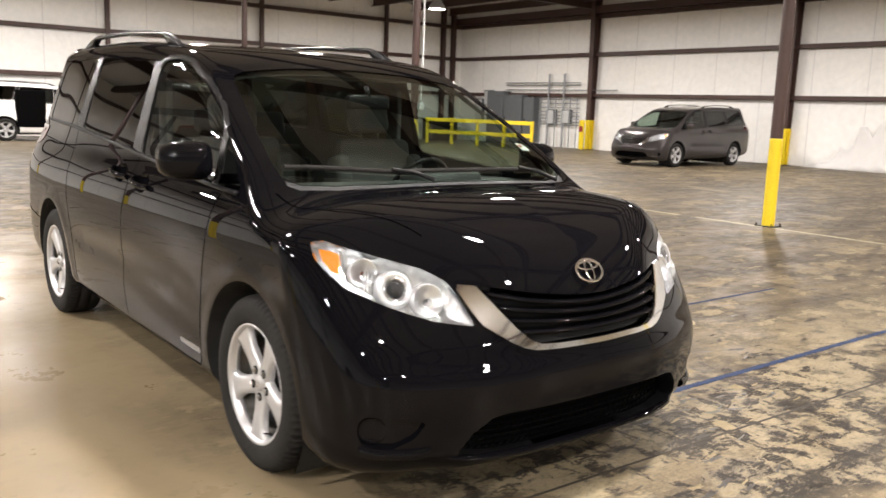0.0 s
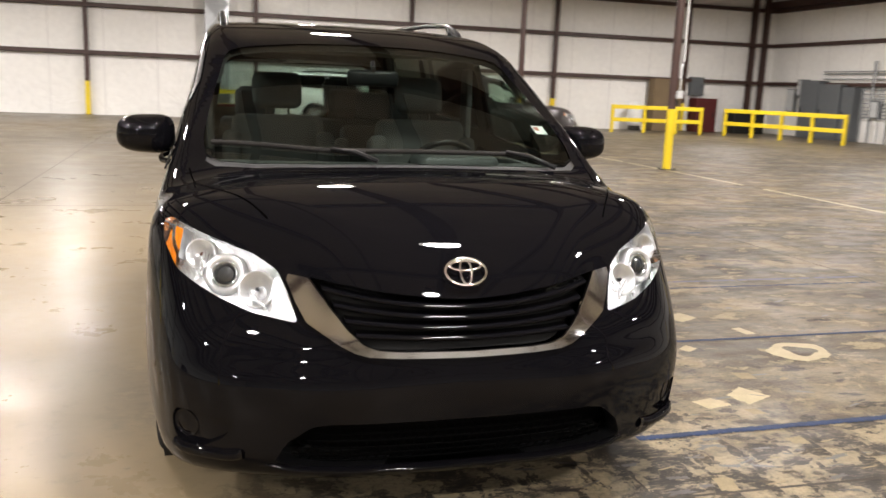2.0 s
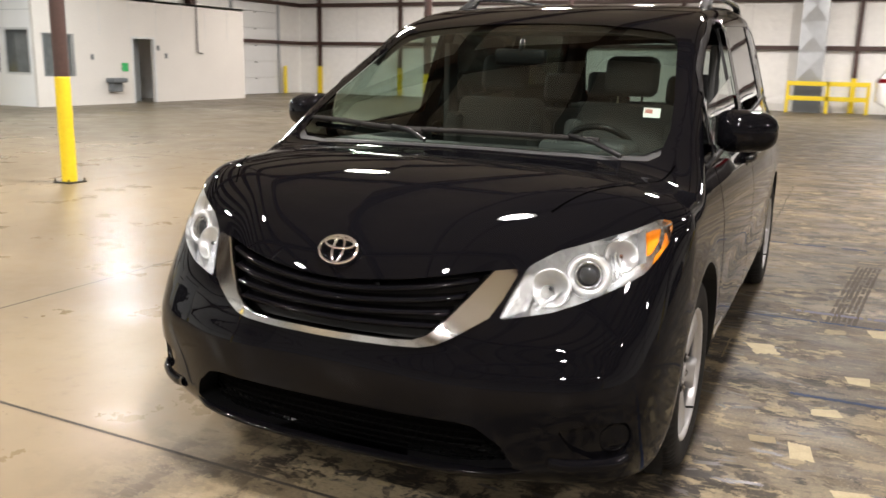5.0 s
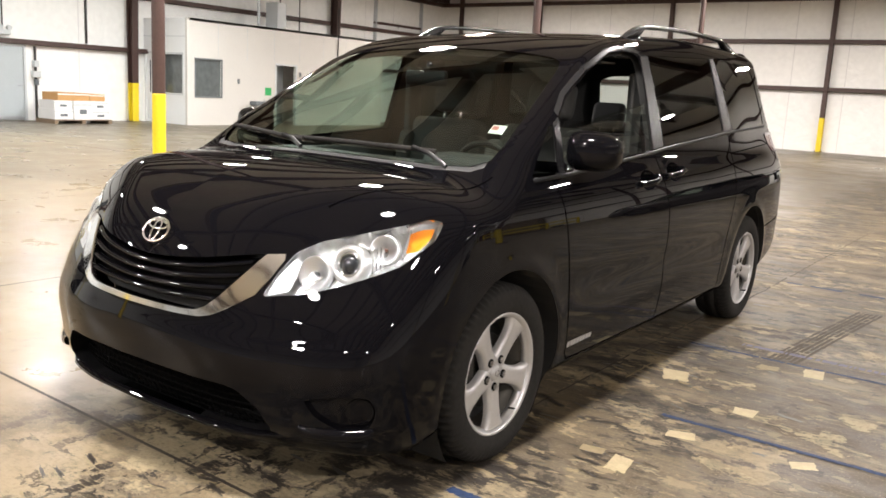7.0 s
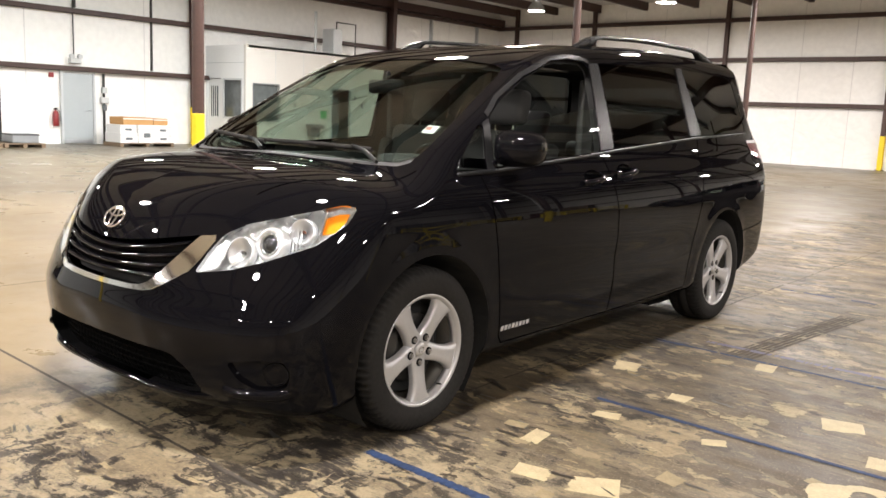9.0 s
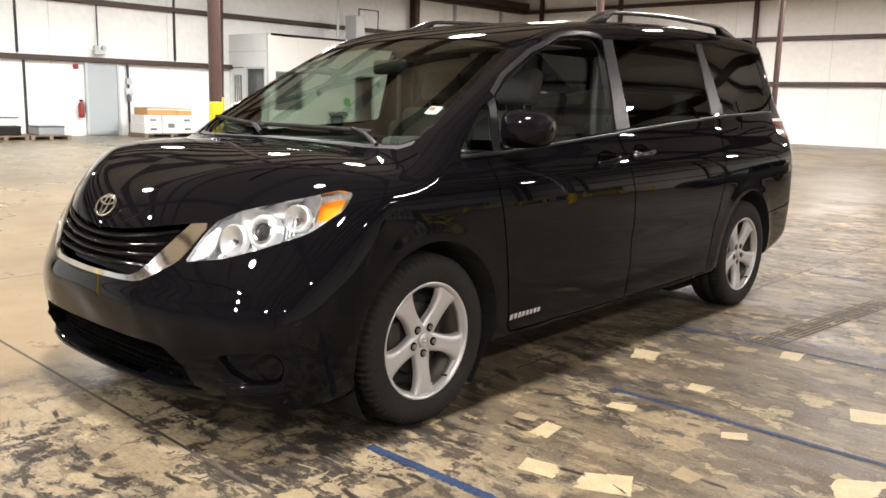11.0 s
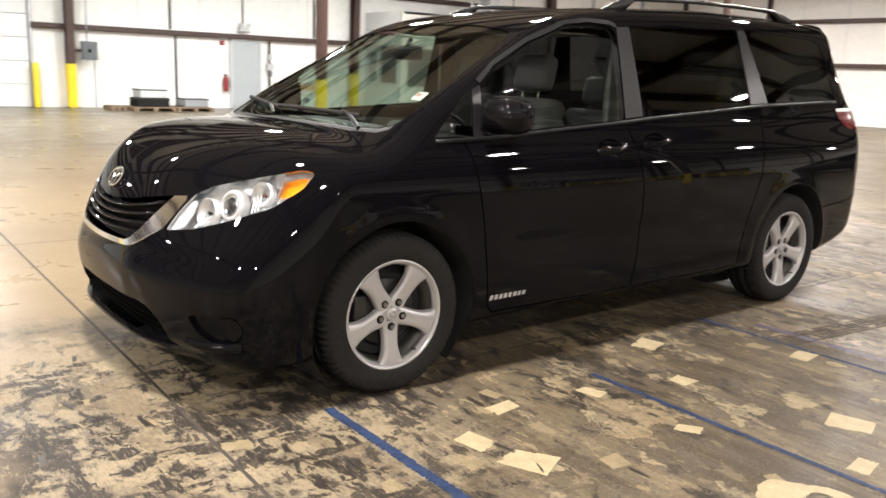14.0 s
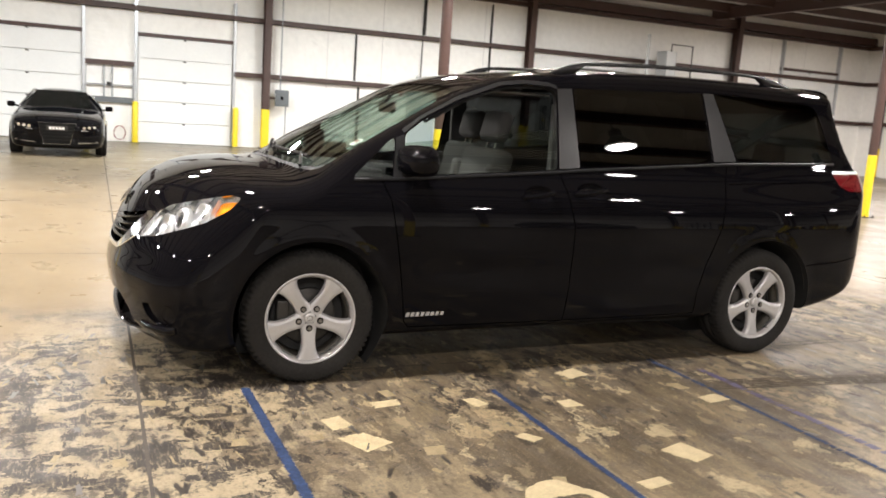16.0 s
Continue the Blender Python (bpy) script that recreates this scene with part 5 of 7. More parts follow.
setting("ceiling", M["roof_deck"], lambda b: box(b, XW - 0.25, XE + 0.25, YS - 0.25, YN + 0.25, ZC, ZC + 0.2), "dim metal roof deck", "ceiling")


def channel(bm, a, b, depth, height, into):
    """A girt along a wall: a C-section of sheet steel. into is the way out of the wall."""
    a, b, n = Vector(a), Vector(b), Vector(into)
    for z0, z1, d0, d1 in ((height / 2 - 0.012, height / 2, 0, depth), (-height / 2, -height / 2 + 0.012, 0, depth), (-height / 2, height / 2, depth - 0.012, depth)):
        c = [a + n * d0, b + n * d0, b + n * d1, a + n * d1]
        lo = [bm.verts.new(p + Vector((0, 0, z0))) for p in c]
        hi = [bm.verts.new(p + Vector((0, 0, z1))) for p in c]
        bm.faces.new(lo)
        bm.faces.new(hi[::-1])
        for k in range(4):
            bm.faces.new((lo[k], hi[k], hi[(k + 1) % 4], lo[(k + 1) % 4]))


GIRTS = (2.2, 3.85, 5.35)
for z in GIRTS:
    for nm, a, b_, n in (("wall_girt", (XW + 0.01, YN, z), (XE - 0.01, YN, z), (0, -1, 0)), ("wall_girt", (XE, YS + 0.2, z), (XE, YN - 0.25, z), (-1, 0, 0)),
                         ("wall_girt", (XW + 0.01, YS, z), (XE - 0.01, YS, z), (0, 1, 0))):
        tagged(one(nm, M["brown_steel"], lambda b: channel(b, a, b_, 0.2, 0.15, n)), "dark brown steel girt along the white wall", "girt", "wall girts", "structure")
for z, y0, y1 in ((2.2, YS, -3.9), (2.2, 3.36, YN - 0.3), (3.85, YS, YN - 0.3), (5.35, YS, YN - 0.3)):
    tagged(one("wall_girt", M["brown_steel"], lambda b: channel(b, (XW, y0, z), (XW, y1, z), 0.2, 0.14, (1, 0, 0))), "dark brown steel girt along the white wall", "girt", "wall girts", "structure")


def h_column(x, y, size, top, yellow, along="x", label="dark brown steel column with a yellow-painted base", flare=0.0):
    """Wide-flange column; flanges face along the given axis. flare widens it upwards."""
    col = thing("steel_column", (x, y, 0), label, "column", "steel columns", "structure")
    def sect(b, z0, z1, grow):
        def rect(u0, u1, v0, v1, w0, w1):
            pts = []
            for z, (a, c) in ((z0, (u0, u1)), (z1, (w0, w1))):
                for u, v in ((a, v0), (c, v0), (c, v1), (a, v1)):
                    pts.append(b.verts.new((u, v, z) if along == "x" else (v, u, z)))
            for q in ((3, 2, 1, 0), (4, 5, 6, 7), (0, 1, 5, 4), (1, 2, 6, 5), (2, 3, 7, 6), (3, 0, 4, 7)):
                b.faces.new([pts[k] for k in q])
        f0 = flare * z0 / top
        f1 = flare * z1 / top
        h = size / 2 + grow
        rect(-h - f0, -h - f0 + 0.02, -h, h, -h - f1, -h - f1 + 0.02)
        rect(h - 0.02 + f0, h + f0, -h, h, h - 0.02 + f1, h + f1)
        rect(-h + 0.02 - f0, h - 0.02 + f0, -0.008 - grow, 0.008 + grow, -h + 0.02 - f1, h - 0.02 + f1)
    if yellow:
        one("painted_base", M["yellow"], lambda b: sect(b, 0.012, yellow, 0.004), col, "yellow-painted lower part")
    one("shaft", M["brown_steel"], lambda b: sect(b, yellow, top, 0.0), col)
    one("base_plate", M["brown_steel"], lambda b: box(b, -size * 0.8, size * 0.8, -size * 0.8, size * 0.8, 0.0, 0.014), col)
    for sx, sy in ((-1, -1), (1, -1), (1, 1), (-1, 1)):
        one("anchor_bolt", M["dark_metal"], lambda b: cyl(b, (sx * size * 0.65, sy * size * 0.65, 0.014), (sx * size * 0.65, sy * size * 0.65, 0.05), 0.012, 6), col)
    return col


POLES = [(8.38, 3.4), (8.33, 11.8), (8.33, 20.2), (-6.75, 3.95), (-6.66, 13.09), (-6.45, 22.2), (8.38, -5.2), (-6.75, -5.2)]


def tube_column(x, y):
    """Round steel post, brown over a yellow base."""
    slim = 0.86
    col = thing("tube_column", (x, y, 0), "brown round steel post with a yellow-painted base", "column", "tube columns", "structure")
    one("painted_base", M["yellow"], lambda b: lathe(b, [(0.098 * slim, 0.014), (0.098 * slim, 1.19), (0.099 * slim, 1.21), (0.094 * slim, 1.212)], "z", 24), col, "yellow-painted lower part", True)
    one("shaft", M["brown_steel"], lambda b: lathe(b, [(0.095 * slim, 1.21), (0.095 * slim, ZC - 0.55)], "z", 24), col, "", True)
    one("base_plate", M["dark_metal"], lambda b: box(b, -0.13, 0.13, -0.13, 0.13, 0.0, 0.016), col)
    for sx, sy in ((-1, -1), (1, -1), (1, 1), (-1, 1)):
        one("anchor_bolt", M["dark_metal"], lambda b: cyl(b, (sx * 0.112, sy * 0.112, 0.016), (sx * 0.112, sy * 0.112, 0.05), 0.010, 6), col)


for x, y in POLES:
    tube_column(x, y)
for y in (4.3, 13.4, 22.5):
    h_column(XW + 0.30, y, 0.21, ZC, 1.2, "x", flare=0.10)
for y in (3.6, 12.4, 21.1):
    h_column(XE - 0.22, y, 0.22, ZC, 1.2, "x", flare=0.10)
for x in (-20.43, -16.33, -10.43, -4.5, 1.42, 7.4, 13.55, 19.7):
    h_column(x, YN - 0.14, 0.15, ZC, 1.2, "y")
for x in (22.98, 23.6):
    h_column(x, YN - 0.14, 0.2, ZC, 0, "y", "dark brown steel wall stud")


# roof steel: rafters across the hall on the post lines, purlins between them
for y in (-14.0, -5.2, 3.7, 12.6, 21.3):
    tagged(one("rafter", M["brown_steel"], lambda b: (box(b, XW + 0.1, XE - 0.1, y - 0.09, y + 0.09, ZC - 0.55, ZC - 0.53), box(b, XW + 0.1, XE - 0.1, y - 0.006, y + 0.006, ZC - 0.53, ZC - 0.15), box(b, XW + 0.1, XE - 0.1, y - 0.09, y + 0.09, ZC - 0.15, ZC - 0.13))), "dark brown steel rafter under the roof", "rafter", "rafters", "structure")
for x in np.arange(XW + 0.9, XE, 2.2):
    tagged(one("purlin", M["brown_steel"], lambda b: channel(b, (x, YS, ZC - 0.16), (x, YN, ZC - 0.16), 0.16, 0.32, (1, 0, 0))), "dark brown roof purlin", "purlin", "purlins", "structure")
for nm, x0, x1, y0, y1 in (("eave_beam", XE - 0.35, XE - 0.05, YS, YN), ("eave_beam", XW + 0.05, XW + 0.35, YS, YN)):
    tagged(one(nm, M["brown_steel"], lambda b: box(b, x0, x1, y0, y1, ZC - 0.75, ZC - 0.45)), "dark brown eave beam", "beam", "eave beams", "structure")


def high_bay(x, y):
    lamp = thing("high_bay_lamp", (x, y, LAMP_Z), "lit round high-bay lamp hanging from the roof", "lamp", "high-bay lamps")
    one("reflector", M["galvanised"], lambda b: lathe(b, [(0.10, 0.34), (0.16, 0.30), (0.27, 0.14), (0.325, 0.0), (0.330, 0.0), (0.28, 0.15), (0.17, 0.31), (0.10, 0.36)], "z", 28), lamp, "", True)
    one("lamp_glass", M["bulb"], lambda b: lathe(b, [(0.0, -0.001), (0.20, -0.001), (0.312, 0.006), (0.26, 0.10), (0.0, 0.12)], "z", 28), lamp, "glowing lens")
    one("ballast", M["grey_steel"], lambda b: box(b, -0.11, 0.11, -0.09, 0.09, 0.36, 0.62, 0.02, 2), lamp)
    one("rod", M["grey_steel"], lambda b: cyl(b, (0, 0, 0.62), (0, 0, ZC - LAMP_Z), 0.012, 8), lamp)


for x, y in LAMPS:
    high_bay(x, y)


# ---------------------------------------------------------------- floor details
M["patch_cream"] = material("patch_cream", (0.205, 0.166, 0.100), 0.6, 0, 0, 0.25, 14, 90, 0, 0.15)
M["patch_pale"] = material("patch_pale", (0.33, 0.275, 0.170), 0.55, 0, 0, 0.22, 14, 90, 0, 0.2)
M["patch_dark"] = material("patch_dark", (0.026, 0.022, 0.018), 0.35, 0, 0, 0.3, 9, 60)
M["patch_brown"] = material("patch_brown", (0.062, 0.050, 0.036), 0.7, 0, 0, 0.35, 5, 40, 0, 0.2)
M["tape_purple"] = material("tape_purple", (0.045, 0.036, 0.082), 0.5, 0, 0, 0.35, 6, 40)
rng = random.Random(7)


def flake_mesh(name, w, h, mat, seed, boxy=0.5, z=0.0012):
    """Thin ragged flake, w along x and h along y."""
    r = random.Random(seed)
    bm = bmesh.new()
    ring = []
    cor = [(-1 + r.uniform(0, 0.45), -1 + r.uniform(0, 0.3)), (1 - r.uniform(0, 0.3), -1 + r.uniform(0, 0.45)), (1 - r.uniform(0, 0.45), 1 - r.uniform(0, 0.3)), (-1 + r.uniform(0, 0.3), 1 - r.uniform(0, 0.45))]
    rough = 0.07 if boxy > 0.6 else 0.24
    for i in range(4):
        (x0, y0), (x1, y1) = cor[i], cor[(i + 1) % 4]
        clean = r.random() < 0.5 and boxy > 0.6
        drift = 0.0
        for k in range(14):
            t = k / 14
            drift = 0.6 * drift + r.uniform(-rough, rough) * (0.25 if clean else 1.0)
            bite = -0.14 if not clean and r.random() < 0.08 else 0.0
            px, py = x0 + (x1 - x0) * t, y0 + (y1 - y0) * t
            g = 1 + (drift if 0 < k else 0) + bite
            ring.append(bm.verts.new((px * g * w / 2, py * g * h / 2, z)))
    bm.faces.new(ring)
    me = bpy.data.meshes.new(name)
    bm.to_mesh(me)
    bm.free()
    me.materials.append(mat)
    return me


def lay(me, name, x, y, turn=0.0, lift=0.0):
    ob = new(name, me)
    ob.parent = FLOOR
    ob.matrix_basis = pose(x, y, lift, 0, 0, turn)
    return ob


# pale pieces left of an old covering: x, y, size along x and y, turn
PALE = [(1.55, -0.04, 0.22, 0.16, 12), (1.80, 0.03, 0.26, 0.24, 28), (1.70, -0.17, 0.10, 0.10, 0), (1.44, 0.74, 0.16, 0.13, 10), (1.93, 0.78, 0.14, 0.11, 30), (1.12, 1.52, 0.20, 0.30, 15),
        (1.56, 1.23, 0.14, 0.17, 5), (1.68, 2.10, 0.14, 0.22, 8), (2.51, 1.05, 0.10, 0.22, 12), (2.27, 1.41, 0.24, 0.24, 20), (1.36, 0.28, 0.13, 0.22, 5)]
PALE += [(rng.uniform(0.95, 3.2), rng.uniform(-1.3, 4.0), rng.uniform(0.07, 0.15), rng.uniform(0.08, 0.18), rng.uniform(-20, 30)) for _ in range(9)]
for n, (x, y, w, h, turn) in enumerate(PALE):
    lay(flake_mesh("floor_patch", w * 0.86, h * 0.8, M["patch_pale"] if n < 11 and n != 2 else M["patch_cream"], n, 0.75), "floor_patch", x, y, turn, 0.00006 * n)
# the big ring-shaped patch
def ring_patch(bm):
    r = random.Random(300)
    prev = first = None
    for i in range(48):
        a = 2 * math.pi * i / 48
        ro = 1 + 0.10 * math.sin(2 * a + 1) + 0.06 * math.sin(5 * a) + r.uniform(-0.03, 0.03)
        ri = 0.50 + 0.10 * math.sin(3 * a + 2) + r.uniform(-0.04, 0.04)
        cur = (bm.verts.new((0.19 * ro * math.cos(a), 0.17 * ro * math.sin(a), 0.0012)), bm.verts.new((0.19 * ri * math.cos(a) + 0.02, 0.17 * ri * math.sin(a), 0.0012)))
        if prev:
            bm.faces.new((prev[0], cur[0], cur[1], prev[1]))
        first, prev = first or cur, cur
    bm.faces.new((prev[0], first[0], first[1], prev[1]))


ring = one("floor_patch", M["patch_pale"], ring_patch, FLOOR)
ring.matrix_basis = pose(2.58, 0.62, 0.0019, 0, 0, 10)
pool = [flake_mesh("floor_flake", rng.uniform(0.04, 0.13), rng.uniform(0.010, 0.034), M[("patch_brown", "patch_dark", "patch_cream", "patch_dark", "patch_dark")[k % 5]], 400 + k, 0.5, 0.0008) for k in range(28)]
for k in range(250):
    x = 0.85 + 2.6 * rng.random() ** 2.2
    y = rng.uniform(-0.9, 3.6)
    if k < 70:
        x, y = rng.uniform(-0.2, 2.2), rng.uniform(-1.5, -0.5)
    elif k < 150:
        cx, cy = ((1.02, -0.15), (1.25, 0.35), (1.1, 0.75), (1.0, 1.45), (1.3, -0.55), (0.95, 2.2))[k % 6]
        x, y = rng.gauss(cx, 0.16), rng.gauss(cy, 0.13)
    lay(pool[(k * 5 + k // 28) % 28], "floor_flake", x, y, rng.uniform(-25, 25), 0.000003 * k)


def band(name, x0, x1, y0, y1, mat, lift, seed, ragged=0.004, steps=60, gap=0.0):
    """A strip of tape or paint on the floor with worn edges."""
    r = random.Random(seed)
    bm = bmesh.new()
    along = abs(x1 - x0) > abs(y1 - y0)
    prev = None
    for i in range(steps + 1):
        t = i / steps
        w = r.uniform(-ragged, ragged)
        if along:
            x = x0 + (x1 - x0) * t
            cur = (bm.verts.new((x, y0 + w, lift)), bm.verts.new((x, y1 + w * 0.6, lift)))
        else:
            y = y0 + (y1 - y0) * t
            cur = (bm.verts.new((x0 + w, y, lift)), bm.verts.new((x1 + w * 0.6, y, lift)))
        if prev and r.random() > gap:
            bm.faces.new((prev[0], cur[0], cur[1], prev[1]))
        prev = cur
    bmesh.ops.delete(bm, geom=[v for v in bm.verts if not v.link_faces], context="VERTS")
    return part(name, bm, mat, FLOOR)


band("blue_tape", 0.98, 3.9, -0.378, -0.332, M["tape_blue"], 0.0030, 1, 0.007, 300, 0.0)
band("blue_tape", 1.28, 4.4, 0.900, 0.932, M["tape_blue"], 0.0030, 2, 0.004, 300, 0.0)
band("blue_tape", 0.95, 4.6, 2.180, 2.210, M["tape_blue"], 0.0030, 3, 0.004, 300, 0.12)
band("purple_tape", 1.2, 4.6, 2.375, 2.425, M["tape_purple"], 0.0028, 4, 0.006, 300, 0.18)
band("blue_tape", 0.9, 4.6, 4.55, 4.60, M["tape_blue"], 0.0030, 5, 0.006, 60, 0.3)
band("yellow_line", 8.22, 8.30, -6.0, 29.0, M["line_yellow"], 0.0020, 10, 0.004, 120, 0.06)
band("yellow_line", -6.71, -6.65, -6.0, 29.0, M["patch_cream"], 0.0020, 11, 0.006, 300, 0.45)
for x in (-18.0, -10.5, -2.95, 4.6, 12.2, 19.8):
    band("floor_joint", x - 0.007, x + 0.007, YS, YN, M["joint"], 0.0016, 20 + int(x), 0.001, 80)
for y in (-16.0, -8.4, -0.87, 6.7, 14.2, 21.8):
    joint = band("floor_joint", XW, XE, y - 0.008, y + 0.008, M["joint"], 0.0016, 50 + int(y), 0.001, 80)
    if y == -0.87:
        # this one was cut slightly askew
        joint.matrix_basis = Matrix.Translation((0.9, y, 0)) @ Matrix.Rotation(radians(-1.25), 4, "Z") @ Matrix.Translation((-0.9, -y, 0))

# an old seam beside the van, a crack to the north and tyre marks crossing it
band("floor_joint", 0.775, 0.785, -1.2, 4.2, M["joint"], 0.0017, 71, 0.003, 120, 0.08)
band("floor_joint", 0.845, 0.857, 3.4, 8.5, M["patch_brown"], 0.0017, 72, 0.012, 120, 0.05)
band("floor_joint", 0.93, 0.938, 1.28, 1.62, M["patch_cream"], 0.0024, 73, 0.003, 20)
for k, dx in enumerate((0.0, 0.030, 0.055, 0.085, 0.115, 0.145)):
    r_ = random.Random(80 + k)
    bm = bmesh.new()
    prev = None
    for i in range(61):
        t = i / 60
        x, y, w = 1.40 + dx + 0.16 * t + 0.02 * t * t, 2.2 + 1.7 * t, 0.011 * r_.uniform(0.6, 1.2)
        cur = (bm.verts.new((x - w, y, 0.0026)), bm.verts.new((x + w, y, 0.0026)))
        if prev and r_.random() > 0.08:
            bm.faces.new((prev[0], prev[1], cur[1], cur[0]))
        prev = cur
    part("tyre_mark", bm, M["patch_brown"], FLOOR)

# ---------------------------------------------------------------- other vehicles
GREY_LABEL = "dark grey minivan with silver wheels parked in the hall"
grey_van = build_van(Matrix.Translation((18.35, 13.46, 0)) @ Matrix.Rotation(radians(-88), 4, "Z"), M["grey_paint"], GREY_LABEL, False)
grey_twin = copy_thing(grey_van, Matrix.Translation((7.56, 16.84, 0)) @ Matrix.Rotation(radians(80), 4, "Z"))
for ob in (grey_twin.children_recursive if grey_twin else []):
    if ob.name.split(".")[0] in ("rim", "spokes", "hub_cap"):
        ob.data = ob.data.copy()
        ob.data.materials[0] = M["dark_metal"]
white_van = build_van(Matrix.Translation((6.2, 27.2, 0)) @ Matrix.Rotation(radians(90), 4, "Z"), M["white_paint"], "white minivan with its side door open near the wall", False)
white_van["group"] = "other vehicles"
# no opening is cut: a black block gives the shade inside the side door
one("open_side_shade", M["grille_black"], lambda b: box(b, -0.996, -0.90, 1.85, 2.75, 0.42, 1.60, 0.05, 3), white_van, "black block standing in for the shaded open side doorway")


def build_sedan(m):
    car = thing("sedan", m, "glossy black luxury sedan parked by the dock doors", "car")
    # stations: y, half width, roof half width, belt height, top height, sill height
    st = [(-0.98, 0.62, 0.40, 0.66, 0.70, 0.22), (-0.92, 0.84, 0.60, 0.70, 0.78, 0.17), (-0.70, 0.93, 0.70, 0.76, 0.86, 0.16), (-0.2, 0.96, 0.74, 0.84, 0.94, 0.16), (0.45, 0.965, 0.76, 0.90, 1.00, 0.18),
          (0.62, 0.965, 0.74, 0.92, 1.06, 0.18), (1.05, 0.965, 0.62, 0.94, 1.32, 0.18), (1.45, 0.965, 0.57, 0.95, 1.42, 0.18), (2.1, 0.965, 0.56, 0.96, 1.44, 0.18), (2.7, 0.96, 0.56, 0.97, 1.38, 0.18),
          (3.4, 0.95, 0.66, 0.98, 1.12, 0.20), (3.7, 0.93, 0.70, 0.96, 1.06, 0.22), (4.05, 0.86, 0.62, 0.92, 1.02, 0.26), (4.12, 0.70, 0.45, 0.86, 0.92, 0.32)]
    bm = bmesh.new()
    rows = []
    for y, w, r, zb, zt, zs in st:
        half = [(0, zt), (r * 0.6, zt - 0.008), (r, zt - 0.05), (w - 0.07, zb + 0.015), (w - 0.015, zb - 0.06), (w, (zb + zs) / 2), (w - 0.03, zs + 0.06), (w - 0.14, zs), (0, zs)]
        ring = half + [(-a, b) for a, b in half[-2:0:-1]]
        rows.append([bm.verts.new((a, y, b)) for a, b in ring])
    n = len(rows[0])
    for p, q in zip(rows, rows[1:]):
        for k in range(n):
            bm.faces.new((p[k], p[(k + 1) % n], q[(k + 1) % n], q[k]))
    bm.faces.new(rows[0][::-1])
    bm.faces.new(rows[-1])
    bmesh.ops.recalc_face_normals(bm, faces=list(bm.faces))
    shell = part("body_shell", bm, M["black_paint"], car, "glossy black body", True)
    sub = shell.modifiers.new("round", "SUBSURF")
    sub.levels = sub.render_levels = 3

    def quad(name, pts, mat, lab="", d=0.03):
        b = bmesh.new()
        f = b.faces.new([b.verts.new(p) for p in pts])
        bmesh.ops.solidify(b, geom=[f], thickness=d)
        bmesh.ops.recalc_face_normals(b, faces=list(b.faces))
        return part(name, b, mat, car, lab)
    quad("windscreen", [(-0.66, 0.50, 1.02), (0.66, 0.50, 1.02), (0.53, 1.18, 1.372), (-0.53, 1.18, 1.372)], M["car_glass"], "dark windscreen")
    quad("grille", [(-0.36, -0.985, 0.70), (0.36, -0.985, 0.70), (0.24, -1.00, 0.28), (-0.24, -1.00, 0.28)], M["liner"], "tall dark grille")
    one("grille_frame", M["lamp_ring"], lambda b: tube(b, [(-0.37, -1.0, 0.71), (0.37, -1.0, 0.71), (0.25, -1.02, 0.27), (-0.25, -1.02, 0.27)], 0.006, 6, True), car, "chrome grille frame")
    for k in range(5):
        one("grille_bar", M["dark_metal"], lambda b: tube(b, [(-0.33 + 0.02 * k, -1.005, 0.36 + 0.07 * (4 - k)), (0.33 - 0.02 * k, -1.005, 0.36 + 0.07 * (4 - k))], 0.004, 5), car)
    one("front_plate", M["dark_metal"], lambda b: box(b, -0.20, 0.20, -1.028, -1.012, 0.545, 0.655, 0.006), car, "dark front plate with plain bars")
    for k in range(5):
        one("plate_bar", M["label"], lambda b: box(b, -0.15 + 0.062 * k, -0.105 + 0.062 * k, -1.032, -1.028, 0.575, 0.63), car)
    one("hood_crease", M["black_paint"], lambda b: [tube(b, [(sx * (0.40 + 0.10 * t), -0.86 + 1.2 * t, 0.79 + 0.19 * t ** 0.8) for t in np.linspace(0, 1, 8)], 0.018, 6) for sx in (-1, 1)], car, "", True)
    for sx in (-1, 1):
        quad("headlight", [(sx * 0.44, -0.975, 0.66), (sx * 0.80, -0.885, 0.715), (sx * 0.83, -0.865, 0.62), (sx * 0.60, -0.955, 0.575), (sx * 0.46, -0.985, 0.56)], M["car_glass"], "dark glossy headlight")
        for k in range(3):
            one("lamp_bowl", M["chrome"], lambda b: cyl(b, (sx * (0.53 + 0.10 * k), -1.0 + 0.03 * k, 0.625 + 0.012 * k), (sx * (0.53 + 0.10 * k), -0.955 + 0.03 * k, 0.625 + 0.012 * k), 0.030, 14), car)
        one("lamp_strip", M["reflector"], lambda b: tube(b, [(sx * (0.46 + 0.36 * t), -0.995 + 0.11 * t, 0.565 + 0.02 * t) for t in np.linspace(0, 1, 6)], 0.010, 6), car)
        one("intake_trim", M["lamp_ring"], lambda b: tube(b, [(sx * 0.42, -0.985, 0.30), (sx * 0.62, -0.955, 0.31), (sx * 0.80, -0.90, 0.34)], 0.012, 6), car)
        one("mirror_stalk", M["black_paint"], lambda b: cyl(b, (sx * 0.86, 0.78, 0.98), (sx * 0.98, 0.77, 1.01), 0.02, 8), car)
        quad("air_intake", [(sx * 0.40, -0.965, 0.40), (sx * 0.78, -0.90, 0.40), (sx * 0.80, -0.89, 0.28), (sx * 0.40, -0.97, 0.26)], M["liner"])
